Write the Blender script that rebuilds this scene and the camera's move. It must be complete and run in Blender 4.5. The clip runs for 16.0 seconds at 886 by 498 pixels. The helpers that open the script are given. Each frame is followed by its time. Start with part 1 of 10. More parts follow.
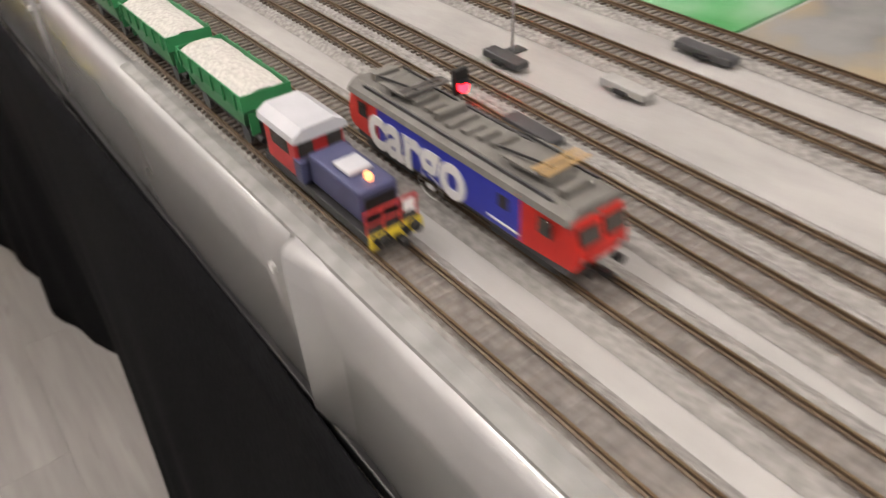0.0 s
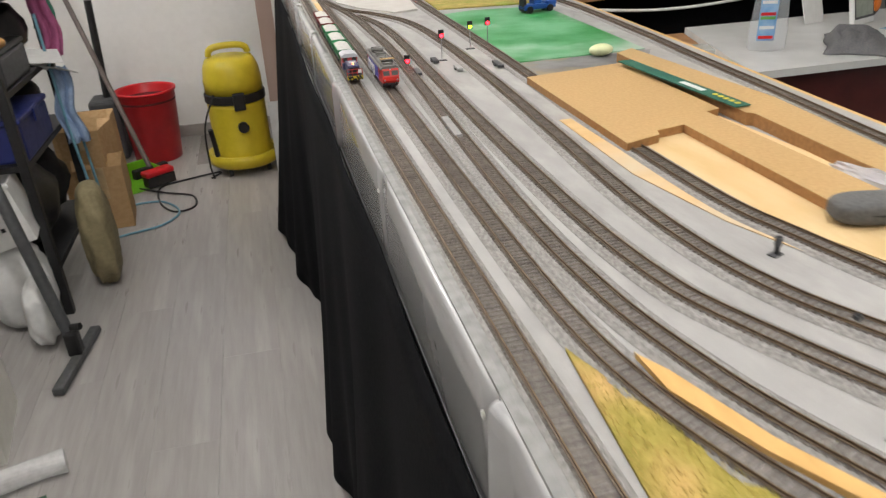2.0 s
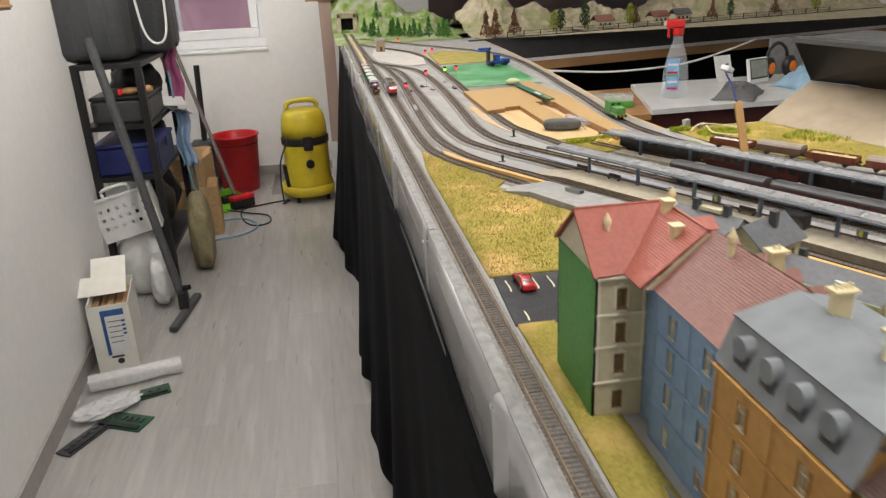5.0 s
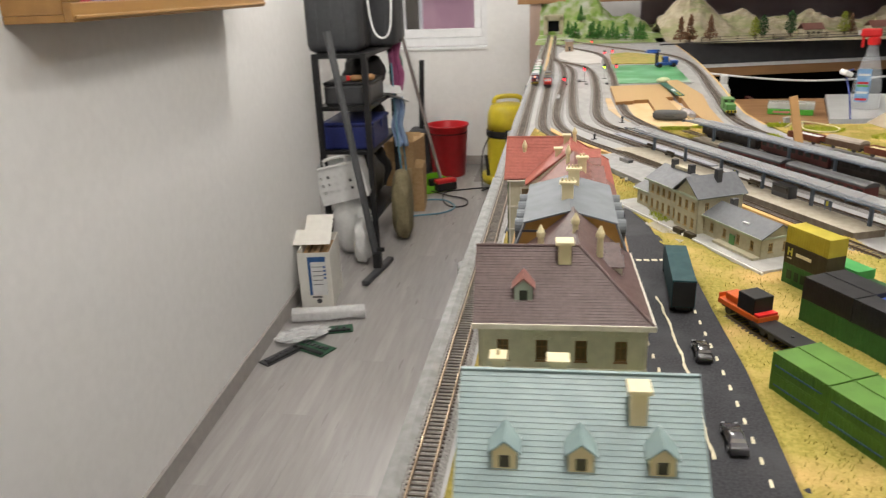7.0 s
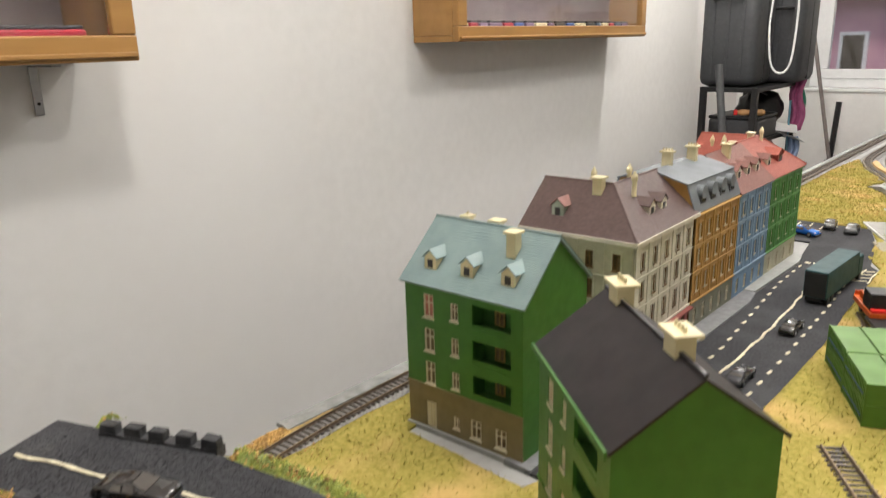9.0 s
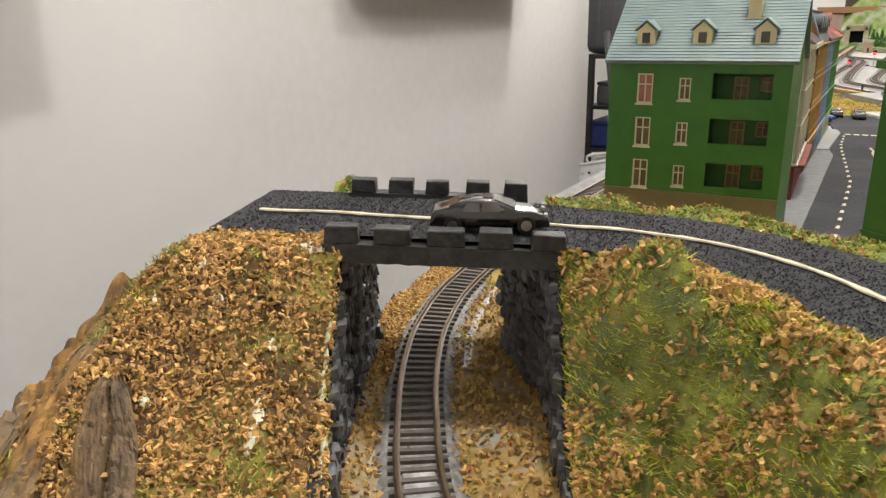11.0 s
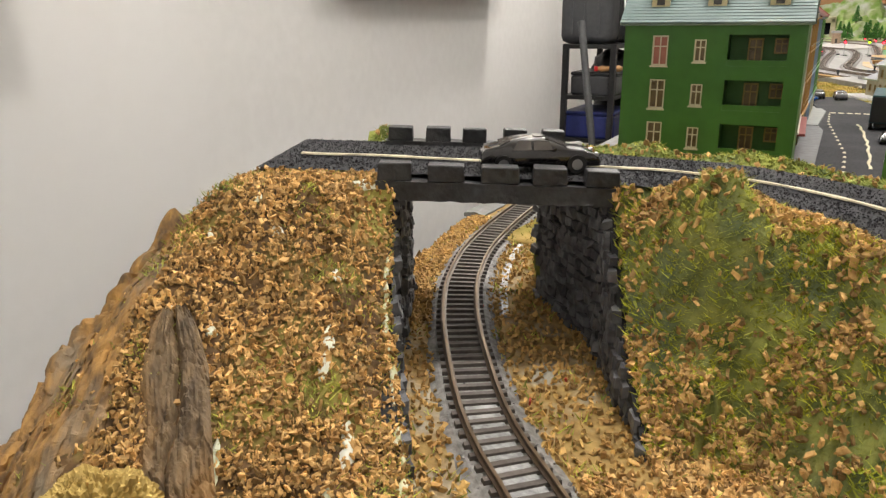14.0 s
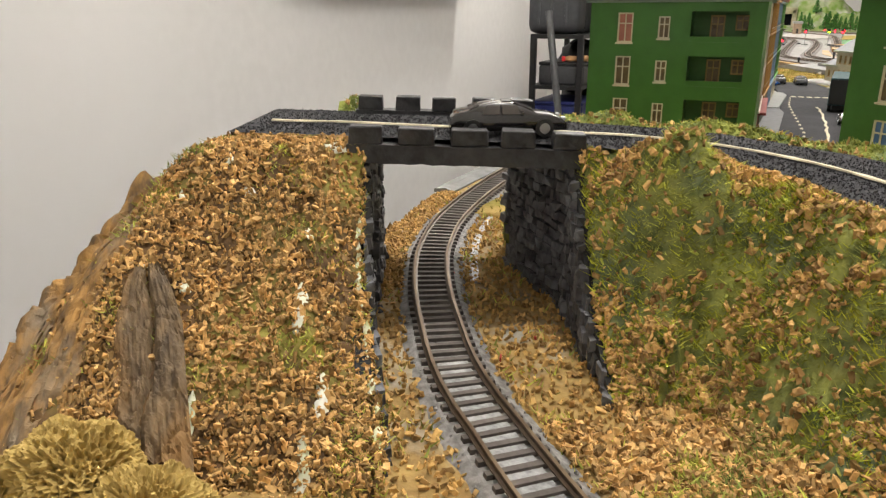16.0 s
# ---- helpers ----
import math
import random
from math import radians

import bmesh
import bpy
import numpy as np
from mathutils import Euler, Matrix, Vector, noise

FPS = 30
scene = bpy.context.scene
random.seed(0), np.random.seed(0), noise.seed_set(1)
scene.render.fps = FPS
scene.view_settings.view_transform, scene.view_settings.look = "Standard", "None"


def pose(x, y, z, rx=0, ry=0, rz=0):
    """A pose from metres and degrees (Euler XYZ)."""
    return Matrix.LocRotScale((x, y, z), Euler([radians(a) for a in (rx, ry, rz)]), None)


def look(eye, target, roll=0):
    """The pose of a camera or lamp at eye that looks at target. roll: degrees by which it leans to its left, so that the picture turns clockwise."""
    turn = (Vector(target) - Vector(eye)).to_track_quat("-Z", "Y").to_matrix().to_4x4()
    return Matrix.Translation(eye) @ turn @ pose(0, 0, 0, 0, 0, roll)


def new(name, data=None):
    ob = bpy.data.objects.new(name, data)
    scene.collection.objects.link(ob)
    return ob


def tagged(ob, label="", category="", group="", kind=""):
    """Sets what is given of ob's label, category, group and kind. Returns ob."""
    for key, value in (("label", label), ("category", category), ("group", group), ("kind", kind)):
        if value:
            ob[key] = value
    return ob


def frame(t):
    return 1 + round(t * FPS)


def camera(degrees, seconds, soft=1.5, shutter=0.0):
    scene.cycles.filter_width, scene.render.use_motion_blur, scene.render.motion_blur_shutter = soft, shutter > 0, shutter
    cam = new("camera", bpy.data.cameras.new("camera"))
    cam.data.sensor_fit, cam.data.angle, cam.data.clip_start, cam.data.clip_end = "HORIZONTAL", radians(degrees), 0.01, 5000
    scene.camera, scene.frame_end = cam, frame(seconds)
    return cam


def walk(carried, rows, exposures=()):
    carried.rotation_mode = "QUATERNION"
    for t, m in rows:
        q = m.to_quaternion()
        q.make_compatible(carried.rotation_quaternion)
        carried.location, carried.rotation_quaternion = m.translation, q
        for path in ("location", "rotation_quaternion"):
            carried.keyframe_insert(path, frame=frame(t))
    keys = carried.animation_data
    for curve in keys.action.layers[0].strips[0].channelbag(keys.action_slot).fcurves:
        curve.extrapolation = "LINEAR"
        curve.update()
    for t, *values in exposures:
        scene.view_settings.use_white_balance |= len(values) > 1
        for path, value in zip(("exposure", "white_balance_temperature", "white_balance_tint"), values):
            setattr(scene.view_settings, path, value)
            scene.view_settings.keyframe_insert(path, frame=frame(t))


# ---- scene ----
import collections

cam = camera(62.7, 16.0, soft=1.3, shutter=0.35)
METRES, EYE, TILT, LEAN, TURN = 2.85, 1.30, -39.23, 6.977, -35.87
EAST = -0.078
ROWS = [
    (0.0, -0.0059, 0.0106, -0.0002, -3.91, 1.075, -2.40),
    (0.5, 0.0399, -0.0483, -0.0279, 6.43, 2.37, -8.79),
    (1.0, 0.0739, -0.093, -0.0548, 11.67, 5.05, -13.03),
    (1.5, 0.1094, -0.1517, -0.0853, 13.28, 7.31, -14.61),
    (2.0, 0.1548, -0.2033, -0.1124, 14.68, 8.57, -16.74),
    (2.5, 0.188, -0.2587, -0.1415, 16.99, 9.04, -18.76),
    (3.0, 0.2083, -0.3043, -0.1606, 17.46, 10.25, -18.98),
    (3.5, 0.2363, -0.3401, -0.1825, 17.04, 11.72, -18.44),
    (4.0, 0.2713, -0.3724, -0.2043, 17.56, 12.22, -18.74),
    (6.5, 0.431, -0.4901, -0.2816, 27.87, 10.28, -25.18),
    (7.0, 0.4616, -0.479, -0.2669, 35.92, 6.12, -28.99),
    (7.5, 0.4856, -0.4664, -0.2382, 43.84, 2.35, -32.54),
    (8.0, 0.513, -0.4545, -0.2204, 55.58, -3.26, -35.91),
    (8.5, 0.5431, -0.4568, -0.2266, 67.04, -8.94, -37.56),
    (9.0, 0.5608, -0.4521, -0.2469, 73.52, -12.44, -38.1),
    (9.5, 0.5589, -0.4578, -0.2761, 73.01, -12.31, -37.7),
    (10.0, 0.5457, -0.4625, -0.3071, 67.95, -9.48, -37.24),
    (12.5, 0.5263, -0.4718, -0.3311, 56.93, -2.87, -37.61),
    (13.0, 0.5259, -0.4719, -0.3322, 57.61, -3.47, -37.49),
    (13.5, 0.5272, -0.472, -0.334, 57.6, -3.69, -37.29),
    (14.0, 0.5292, -0.4728, -0.3357, 56.92, -3.49, -37.19),
    (14.5, 0.5301, -0.4732, -0.3377, 55.98, -3.07, -37.16),
    (15.0, 0.5304, -0.4726, -0.3371, 55.1, -2.66, -37.14),
    (15.5, 0.5309, -0.4725, -0.3372, 54.46, -2.43, -37.02),
    (16.0, 0.5314, -0.4721, -0.3383, 53.93, -2.34, -36.8),
]
walk_rows = [(t, pose(EAST, 0, EYE, TILT, LEAN, TURN) @ pose(METRES * x, METRES * y, METRES * z, 90 + pitch, roll, yaw)) for t, x, y, z, yaw, pitch, roll in ROWS]
walk(cam, walk_rows, [(0.0, -0.02, 6700, 16), (0.5, -0.02, 6300, 12), (3.0, 0.02, 6300, 11), (6.5, 0.06, 6450, 11), (9.0, 0.14, 6450, 11), (16.0, 0.20, 6550, 11)])

# ---- light ----
world = bpy.data.worlds.new("sky")
scene.world = world
world.use_nodes = True
_n = world.node_tree.nodes
_sky = _n.new("ShaderNodeTexSky")
_sky.sky_type, _sky.sun_disc = "NISHITA", False
_sky.sun_elevation, _sky.sun_rotation = radians(38), radians(160)
_n["Background"].inputs["Strength"].default_value = 0.10
world.node_tree.links.new(_sky.outputs["Color"], _n["Background"].inputs["Color"])

sun = new("sun", bpy.data.lights.new("sun", "SUN"))
sun.data.energy, sun.data.angle, sun.data.color = 1.6, radians(8), (1.0, 0.95, 0.88)
sun.matrix_world = look((2, 9, 6), (0.5, 12, 0))


def ceiling_lamp(x, y, power, colour=(1.0, 0.965, 0.905)):
    lamp = new("ceiling_lamp_light", bpy.data.lights.new("ceiling_lamp_light", "POINT"))
    lamp.data.energy, lamp.data.color, lamp.data.shadow_soft_size = power, colour, 0.07
    lamp.location = (x, y, 2.42)
    return lamp


# All unseen: those at y < 0 fit the cabinet shadows, others are added fill.
LAMPS = [(0.18, -1.82, 28), (0.25, -0.30, 20), (0.30, 1.40, 4), (-0.55, 0.75, 38), (-1.25, 2.55, 30), (-0.42, 3.10, 8), (0.85, -1.15, 19)]
for lx, ly, lp in LAMPS:
    ceiling_lamp(lx, ly, lp)

# ---- materials ----
MATS = {}


def pm(name, c1, c2=None, scale=40.0, rough=0.6, bump=0.0, bscale=None, metal=0.0, spec=0.4, c3=None, scale3=6.0, detail=6.0, coat=0.0,
       trans=0.0, emit=None, power=0.0, stretch=(1, 1, 1), island=0.0, rand=0.0, alpha=1.0, sharp=(0.35, 0.65)):
    """A procedural material: two colours mixed by fine noise, a third by broad noise, bump, and tint by piece."""
    if name in MATS:
        return MATS[name]
    m = bpy.data.materials.new(name)
    m.use_nodes = True
    nt = m.node_tree
    b = nt.nodes["Principled BSDF"]
    b.inputs["Roughness"].default_value, b.inputs["Metallic"].default_value = rough, metal
    b.inputs["Specular IOR Level"].default_value = spec
    b.inputs["Coat Weight"].default_value = coat
    b.inputs["Transmission Weight"].default_value = trans
    b.inputs["Alpha"].default_value = alpha
    c2 = c2 or tuple(v * 0.82 for v in c1)
    tc = nt.nodes.new("ShaderNodeTexCoord")
    mp = nt.nodes.new("ShaderNodeMapping")
    mp.inputs["Scale"].default_value = stretch
    nt.links.new(tc.outputs["Object"], mp.inputs["Vector"])

    def noisy(s, d):
        n = nt.nodes.new("ShaderNodeTexNoise")
        n.inputs["Scale"].default_value, n.inputs["Detail"].default_value = s, d
        nt.links.new(mp.outputs["Vector"], n.inputs["Vector"])
        return n

    def mix(fac, a, c, lo, hi):
        mr = nt.nodes.new("ShaderNodeMapRange")
        mr.inputs["From Min"].default_value, mr.inputs["From Max"].default_value = lo, hi
        nt.links.new(fac, mr.inputs["Value"])
        mx = nt.nodes.new("ShaderNodeMix")
        mx.data_type = "RGBA"
        nt.links.new(mr.outputs["Result"], mx.inputs["Factor"])
        for slot, col in ((6, a), (7, c)):
            if isinstance(col, tuple):
                mx.inputs[slot].default_value = (*col[:3], 1)
            else:
                nt.links.new(col, mx.inputs[slot])
        return mx.outputs[2]

    fine = noisy(scale, detail)
    col = mix(fine.outputs["Fac"], c1, c2, *sharp)
    if c3:
        col = mix(noisy(scale3, 4).outputs["Fac"], col, c3, 0.5, 0.68)
    if island or rand:
        src = nt.nodes.new("ShaderNodeNewGeometry").outputs["Random Per Island"] if island else nt.nodes.new("ShaderNodeObjectInfo").outputs["Random"]
        k = island or rand
        mr = nt.nodes.new("ShaderNodeMapRange")
        mr.inputs["To Min"].default_value, mr.inputs["To Max"].default_value = 1 - k, 1 + k
        nt.links.new(src, mr.inputs["Value"])
        hv = nt.nodes.new("ShaderNodeHueSaturation")
        nt.links.new(mr.outputs["Result"], hv.inputs["Value"])
        nt.links.new(col, hv.inputs["Color"])
        col = hv.outputs["Color"]
    nt.links.new(col, b.inputs["Base Color"])
    rr = nt.nodes.new("ShaderNodeMapRange")
    rr.inputs["To Min"].default_value, rr.inputs["To Max"].default_value = max(rough - 0.08, 0), min(rough + 0.08, 1)
    nt.links.new(fine.outputs["Fac"], rr.inputs["Value"])
    nt.links.new(rr.outputs["Result"], b.inputs["Roughness"])
    if bump:
        bp = nt.nodes.new("ShaderNodeBump")
        bp.inputs["Strength"].default_value, bp.inputs["Distance"].default_value = bump, 1.0 / (bscale or scale) * 0.3
        nt.links.new(noisy(bscale or scale, 5).outputs["Fac"], bp.inputs["Height"])
        nt.links.new(bp.outputs["Normal"], b.inputs["Normal"])
    if emit:
        b.inputs["Emission Color"].default_value, b.inputs["Emission Strength"].default_value = (*emit, 1), power
    MATS[name] = m
    return m


def glass(name, colour=(1, 1, 1), rough=0.02):
    if name not in MATS:
        m = pm(name, colour, colour, rough=rough, trans=1.0, spec=0.5)
        m.node_tree.nodes["Principled BSDF"].inputs["IOR"].default_value = 1.45
    return MATS[name]


M_WALL = pm("white_wall_paint", (0.80, 0.79, 0.77), (0.77, 0.76, 0.74), 30, 0.75, 0.03, 220, c3=(0.78, 0.77, 0.75), scale3=1.3)
M_CEIL = pm("ceiling_paint", (0.86, 0.855, 0.84), (0.82, 0.815, 0.80), 25, 0.8, 0.05, 150)
M_FLOOR = pm("vinyl_plank", (0.335, 0.318, 0.306), (0.295, 0.279, 0.268), 9, 0.30, 0.08, 40, c3=(0.40, 0.382, 0.37), scale3=2.0, stretch=(6, 0.5, 1), rand=0.03, spec=0.35)
M_SKIRT = pm("grey_skirting", (0.36, 0.33, 0.31), (0.32, 0.30, 0.28), 30, 0.5)
M_FASCIA = pm("grey_plastic_sheet", (0.43, 0.43, 0.435), (0.39, 0.39, 0.395), 14, 0.14, 0.03, 12, spec=0.5)
M_FTOP = pm("grey_plaster_edge", (0.27, 0.27, 0.265), (0.20, 0.20, 0.196), 90, 0.7, 0.3, 160, spec=0.2)
M_CLOTH = pm("black_cloth_and_void", (0.0085, 0.009, 0.010), (0.005, 0.005, 0.006), 200, 0.95, 0.2, 900, spec=0.06)
M_BLACK = pm("black_plastic", (0.010, 0.010, 0.0105), (0.016, 0.016, 0.0165), 60, 0.45)
M_GREYDARK = pm("dark_grey_plastic", (0.055, 0.056, 0.06), (0.045, 0.045, 0.048), 60, 0.5)
M_WHITE = pm("white_plastic", (0.72, 0.72, 0.71), (0.66, 0.66, 0.65), 40, 0.4)
M_CARD = pm("brown_cardboard", (0.42, 0.27, 0.13), (0.36, 0.22, 0.10), 60, 0.85, 0.1, 200)
M_WHITECARD = pm("white_card", (0.74, 0.72, 0.66), (0.69, 0.67, 0.61), 30, 0.75)
M_PLY = pm("bare_plywood", (0.570, 0.386, 0.184), (0.515, 0.331, 0.147), 60, 0.6, 0.12, 120, c3=(0.50, 0.40, 0.27), scale3=9, stretch=(0.3, 1, 1))
M_PLYPALE = pm("pale_plywood", (0.613, 0.455, 0.248), (0.546, 0.381, 0.182), 40, 0.55, 0.1, 120, c3=(0.62, 0.42, 0.22), scale3=11, stretch=(1, 0.35, 1))
M_HDF = pm("brown_fibreboard", (0.446, 0.292, 0.130), (0.397, 0.256, 0.110), 260, 0.6, 0.1, 500)
M_HDFEDGE = pm("fibreboard_edge", (0.33, 0.17, 0.06), (0.26, 0.13, 0.045), 200, 0.7, 0.2, 400)
M_GREYBASE = pm("grey_painted_board", (0.348, 0.342, 0.333), (0.272, 0.267, 0.260), 45, 0.6, 0.3, 160, c3=(0.31, 0.304, 0.297), scale3=13, stretch=(1, 0.4, 1))
M_BALLAST = pm("grey_ballast_strip", (0.285, 0.275, 0.262), (0.150, 0.142, 0.136), 420, 0.8, 0.9, 700)
M_SLEEPER = pm("dark_brown_sleeper", (0.135, 0.115, 0.10), (0.09, 0.075, 0.065), 300, 0.7, 0.3, 600, rand=0.2)
M_SLEEPERJ = pm("weathered_sleeper", (0.165, 0.14, 0.12), (0.10, 0.084, 0.072), 300, 0.7, 0.3, 600, island=0.2)
M_RAIL = pm("rusty_rail", (0.11, 0.075, 0.045), (0.08, 0.054, 0.034), 300, 0.5, 0.1, 700, metal=0.3)
M_RAILTOP = pm("polished_rail_head", (0.26, 0.19, 0.12), (0.17, 0.115, 0.07), 60, 0.36, metal=0.8)
M_GRASS = pm("static_grass_mat", (0.37, 0.30, 0.080), (0.25, 0.215, 0.046), 300, 0.95, 1.0, 500, c3=(0.54, 0.36, 0.14), scale3=15, spec=0.1)
M_GRASS2 = pm("grass_tuft", (0.38, 0.315, 0.085), (0.26, 0.235, 0.046), 70, 0.95, c3=(0.54, 0.34, 0.12), scale3=28, island=0.35, spec=0.1)
M_MOSS = pm("green_moss_fibre", (0.33, 0.35, 0.095), (0.10, 0.125, 0.045), 120, 0.95, 1.0, 900, c3=(0.17, 0.205, 0.115), scale3=40, spec=0.1)
M_MOSSI = pm("green_moss_tuft", (0.54, 0.55, 0.10), (0.20, 0.25, 0.07), 60, 0.95, c3=(0.47, 0.45, 0.09), scale3=34, island=0.45, spec=0.1)
M_CORK = pm("cork_crumb", (0.62, 0.40, 0.16), (0.37, 0.21, 0.075), 420, 0.8, 0.5, 900, island=0.62, spec=0.25)
M_EARTH = pm("glued_earth", (0.17, 0.098, 0.040), (0.075, 0.043, 0.018), 260, 0.9, 0.8, 500, c3=(0.30, 0.27, 0.06), scale3=36)
M_BARK = pm("tree_bark", (0.44, 0.245, 0.075), (0.13, 0.085, 0.05), 260, 0.85, 1.0, 700, c3=(0.27, 0.215, 0.15), scale3=60, stretch=(1.5, 0.32, 0.9), sharp=(0.36, 0.70), detail=9.0)
M_FOAM = pm("yellow_foam_foliage", (0.50, 0.365, 0.125), (0.38, 0.265, 0.085), 220, 0.9, 0.3, 700, spec=0.15)
M_GLUE = pm("white_glue", (0.72, 0.72, 0.66), (0.58, 0.62, 0.42), 120, 0.5)
M_GLUEG = pm("greenish_glue", (0.50, 0.54, 0.26), (0.62, 0.62, 0.50), 300, 0.5, 0.3, 600)
M_SLATE = pm("slate_stone", (0.130, 0.132, 0.142), (0.058, 0.058, 0.064), 260, 0.5, 0.6, 500, rand=0.5)
M_SLATEJ = pm("slate_mortar", (0.03, 0.03, 0.032), (0.018, 0.018, 0.02), 200, 0.8, 0.6, 400)
M_ASPH = pm("model_asphalt", (0.052, 0.052, 0.056), (0.032, 0.032, 0.035), 500, 0.9, 0.8, 700, c3=(0.060, 0.060, 0.064), scale3=20, spec=0.2)
M_PAVE = pm("grey_pavement_card", (0.20, 0.20, 0.205), (0.16, 0.16, 0.165), 160, 0.8, 0.2, 400)
M_LINE = pm("cream_road_paint", (0.72, 0.66, 0.48), (0.58, 0.52, 0.36), 220, 0.7, 0.4, 600)
M_CONC = pm("platform_grey", (0.306, 0.306, 0.297), (0.255, 0.255, 0.246), 80, 0.65, 0.2, 400)
M_CONCSIDE = pm("platform_side_brown", (0.20, 0.165, 0.12), (0.15, 0.12, 0.085), 120, 0.7, 0.2, 400)
M_SAND = pm("sand_platform_top", (0.377, 0.336, 0.262), (0.312, 0.279, 0.213), 120, 0.8, 0.2, 400)
M_ORANGE = pm("raw_wood_strip", (0.60, 0.38, 0.14), (0.52, 0.31, 0.10), 80, 0.6, stretch=(1, 0.3, 1))
M_RED = pm("red_paint", (0.60, 0.018, 0.018), (0.54, 0.016, 0.016), 60, 0.4)
M_BLUE = pm("deep_blue_paint", (0.025, 0.035, 0.30), (0.02, 0.03, 0.25), 60, 0.4)
M_OAK = pm("honey_oak", (0.40, 0.215, 0.065), (0.33, 0.17, 0.05), 24, 0.38, 0.08, 60, stretch=(1, 0.12, 1), coat=0.2)
M_PINE = pm("shelf_wood", (0.36, 0.19, 0.08), (0.29, 0.15, 0.06), 24, 0.5, 0.08, 60, stretch=(0.15, 1, 1))
M_LAMIN = pm("pinkish_laminate", (0.42, 0.30, 0.25), (0.37, 0.26, 0.215), 20, 0.5, 0.05, 60, stretch=(1, 1, 0.1))
M_MAROON = pm("dark_red_board", (0.075, 0.008, 0.007), (0.06, 0.006, 0.006), 16, 0.5)
M_DESK = pm("white_desk_top", (0.630, 0.639, 0.630), (0.576, 0.585, 0.576), 14, 0.35)
M_CREAM = pm("cream_plastic", (0.66, 0.58, 0.36), (0.60, 0.52, 0.31), 90, 0.5)
M_STEEL = pm("bare_steel", (0.45, 0.45, 0.46), (0.38, 0.38, 0.39), 60, 0.3, metal=1.0)
M_PANE = pm("dark_window_pane", (0.035, 0.032, 0.03), (0.06, 0.055, 0.05), 30, 0.12, spec=0.6)
M_CLEAR = glass("clear_plastic")

# ---- helpers for building ----
T = 1.12          # height of the layout's board
rng = random.Random(7)


def part(name, bm, material, parent, label="", smooth=False):
    """Links a bmesh as one mesh object under a thing or a part."""
    me = bpy.data.meshes.new(name)
    bm.to_mesh(me)
    bm.free()
    me.materials.append(material)
    if smooth:
        me.polygons.foreach_set("use_smooth", [True] * len(me.polygons))
    ob = new(name, me)
    ob.parent = parent
    if label:
        ob["label"] = label
    return ob


def raw(name, verts, faces, material, parent, label="", smooth=False):
    me = bpy.data.meshes.new(name)
    me.from_pydata(verts, [], faces)
    me.materials.append(material)
    if smooth:
        me.polygons.foreach_set("use_smooth", [True] * len(me.polygons))
    ob = new(name, me)
    ob.parent = parent
    if label:
        ob["label"] = label
    return ob


def thing(name, label, category, x=0.0, y=0.0, z=0.0, rz=0.0, group="", kind=""):
    ob = tagged(new(name), label, category, group, kind)
    ob.empty_display_size = 0.02
    ob.matrix_world = pose(x, y, z, 0, 0, rz)
    return ob


def setting(name, label, category):
    return tagged(new(name), label, category, "", "structure")


def box(bm, x0, x1, y0, y1, z0, z1, bevel=0.0, m=None):
    """A box between two corners, with bevelled edges."""
    r = bmesh.ops.create_cube(bm, size=1.0)
    mm = Matrix.Translation(((x0 + x1) / 2, (y0 + y1) / 2, (z0 + z1) / 2)) @ Matrix.Diagonal((x1 - x0, y1 - y0, z1 - z0, 1))
    bmesh.ops.transform(bm, matrix=mm, verts=r["verts"])
    vs = r["verts"]
    if bevel:
        es = list({e for v in vs for e in v.link_edges})
        out = bmesh.ops.bevel(bm, geom=es, offset=bevel, segments=2, affect="EDGES", profile=0.5)
        vs = out["verts"] + [v for v in vs if v.is_valid]
        vs = list({v for v in vs if v.is_valid})
        # bevel keeps the island; collect all linked
        seen, stack = set(vs), list(vs)
        while stack:
            for e in stack.pop().link_edges:
                for w in e.verts:
                    if w not in seen:
                        seen.add(w)
                        stack.append(w)
        vs = list(seen)
    if m is not None:
        bmesh.ops.transform(bm, matrix=m, verts=vs)
    return vs


def bx(x0, x1, y0, y1, z0, z1, bevel=0.0, m=None):
    bm = bmesh.new()
    box(bm, x0, x1, y0, y1, z0, z1, bevel, m)
    return bm


def cyl(bm, p, q, r0, r1=None, n=16, caps=True):
    """A round bar or cone from p to q."""
    p, q = Vector(p), Vector(q)
    d = q - p
    m = Matrix.Translation((p + q) / 2) @ d.to_track_quat("Z", "Y").to_matrix().to_4x4()
    r = bmesh.ops.create_cone(bm, cap_ends=caps, segments=n, radius1=r0, radius2=r0 if r1 is None else r1, depth=d.length)
    bmesh.ops.transform(bm, matrix=m, verts=r["verts"])
    return r["verts"]


def cy(p, q, r0, r1=None, n=16):
    bm = bmesh.new()
    cyl(bm, p, q, r0, r1, n)
    return bm


def lathe(profile, n=24, cx=0.0, cyy=0.0):
    """A turned body from (radius, height) pairs."""
    bm = bmesh.new()
    rings = [[bm.verts.new((cx + r * math.cos(2 * math.pi * k / n), cyy + r * math.sin(2 * math.pi * k / n), z)) for k in range(n)] for r, z in profile]
    for a, b in zip(rings, rings[1:]):
        for k in range(n):
            bm.faces.new((a[k], a[(k + 1) % n], b[(k + 1) % n], b[k]))
    bm.faces.new(rings[0][::-1])
    bm.faces.new(rings[-1])
    return bm


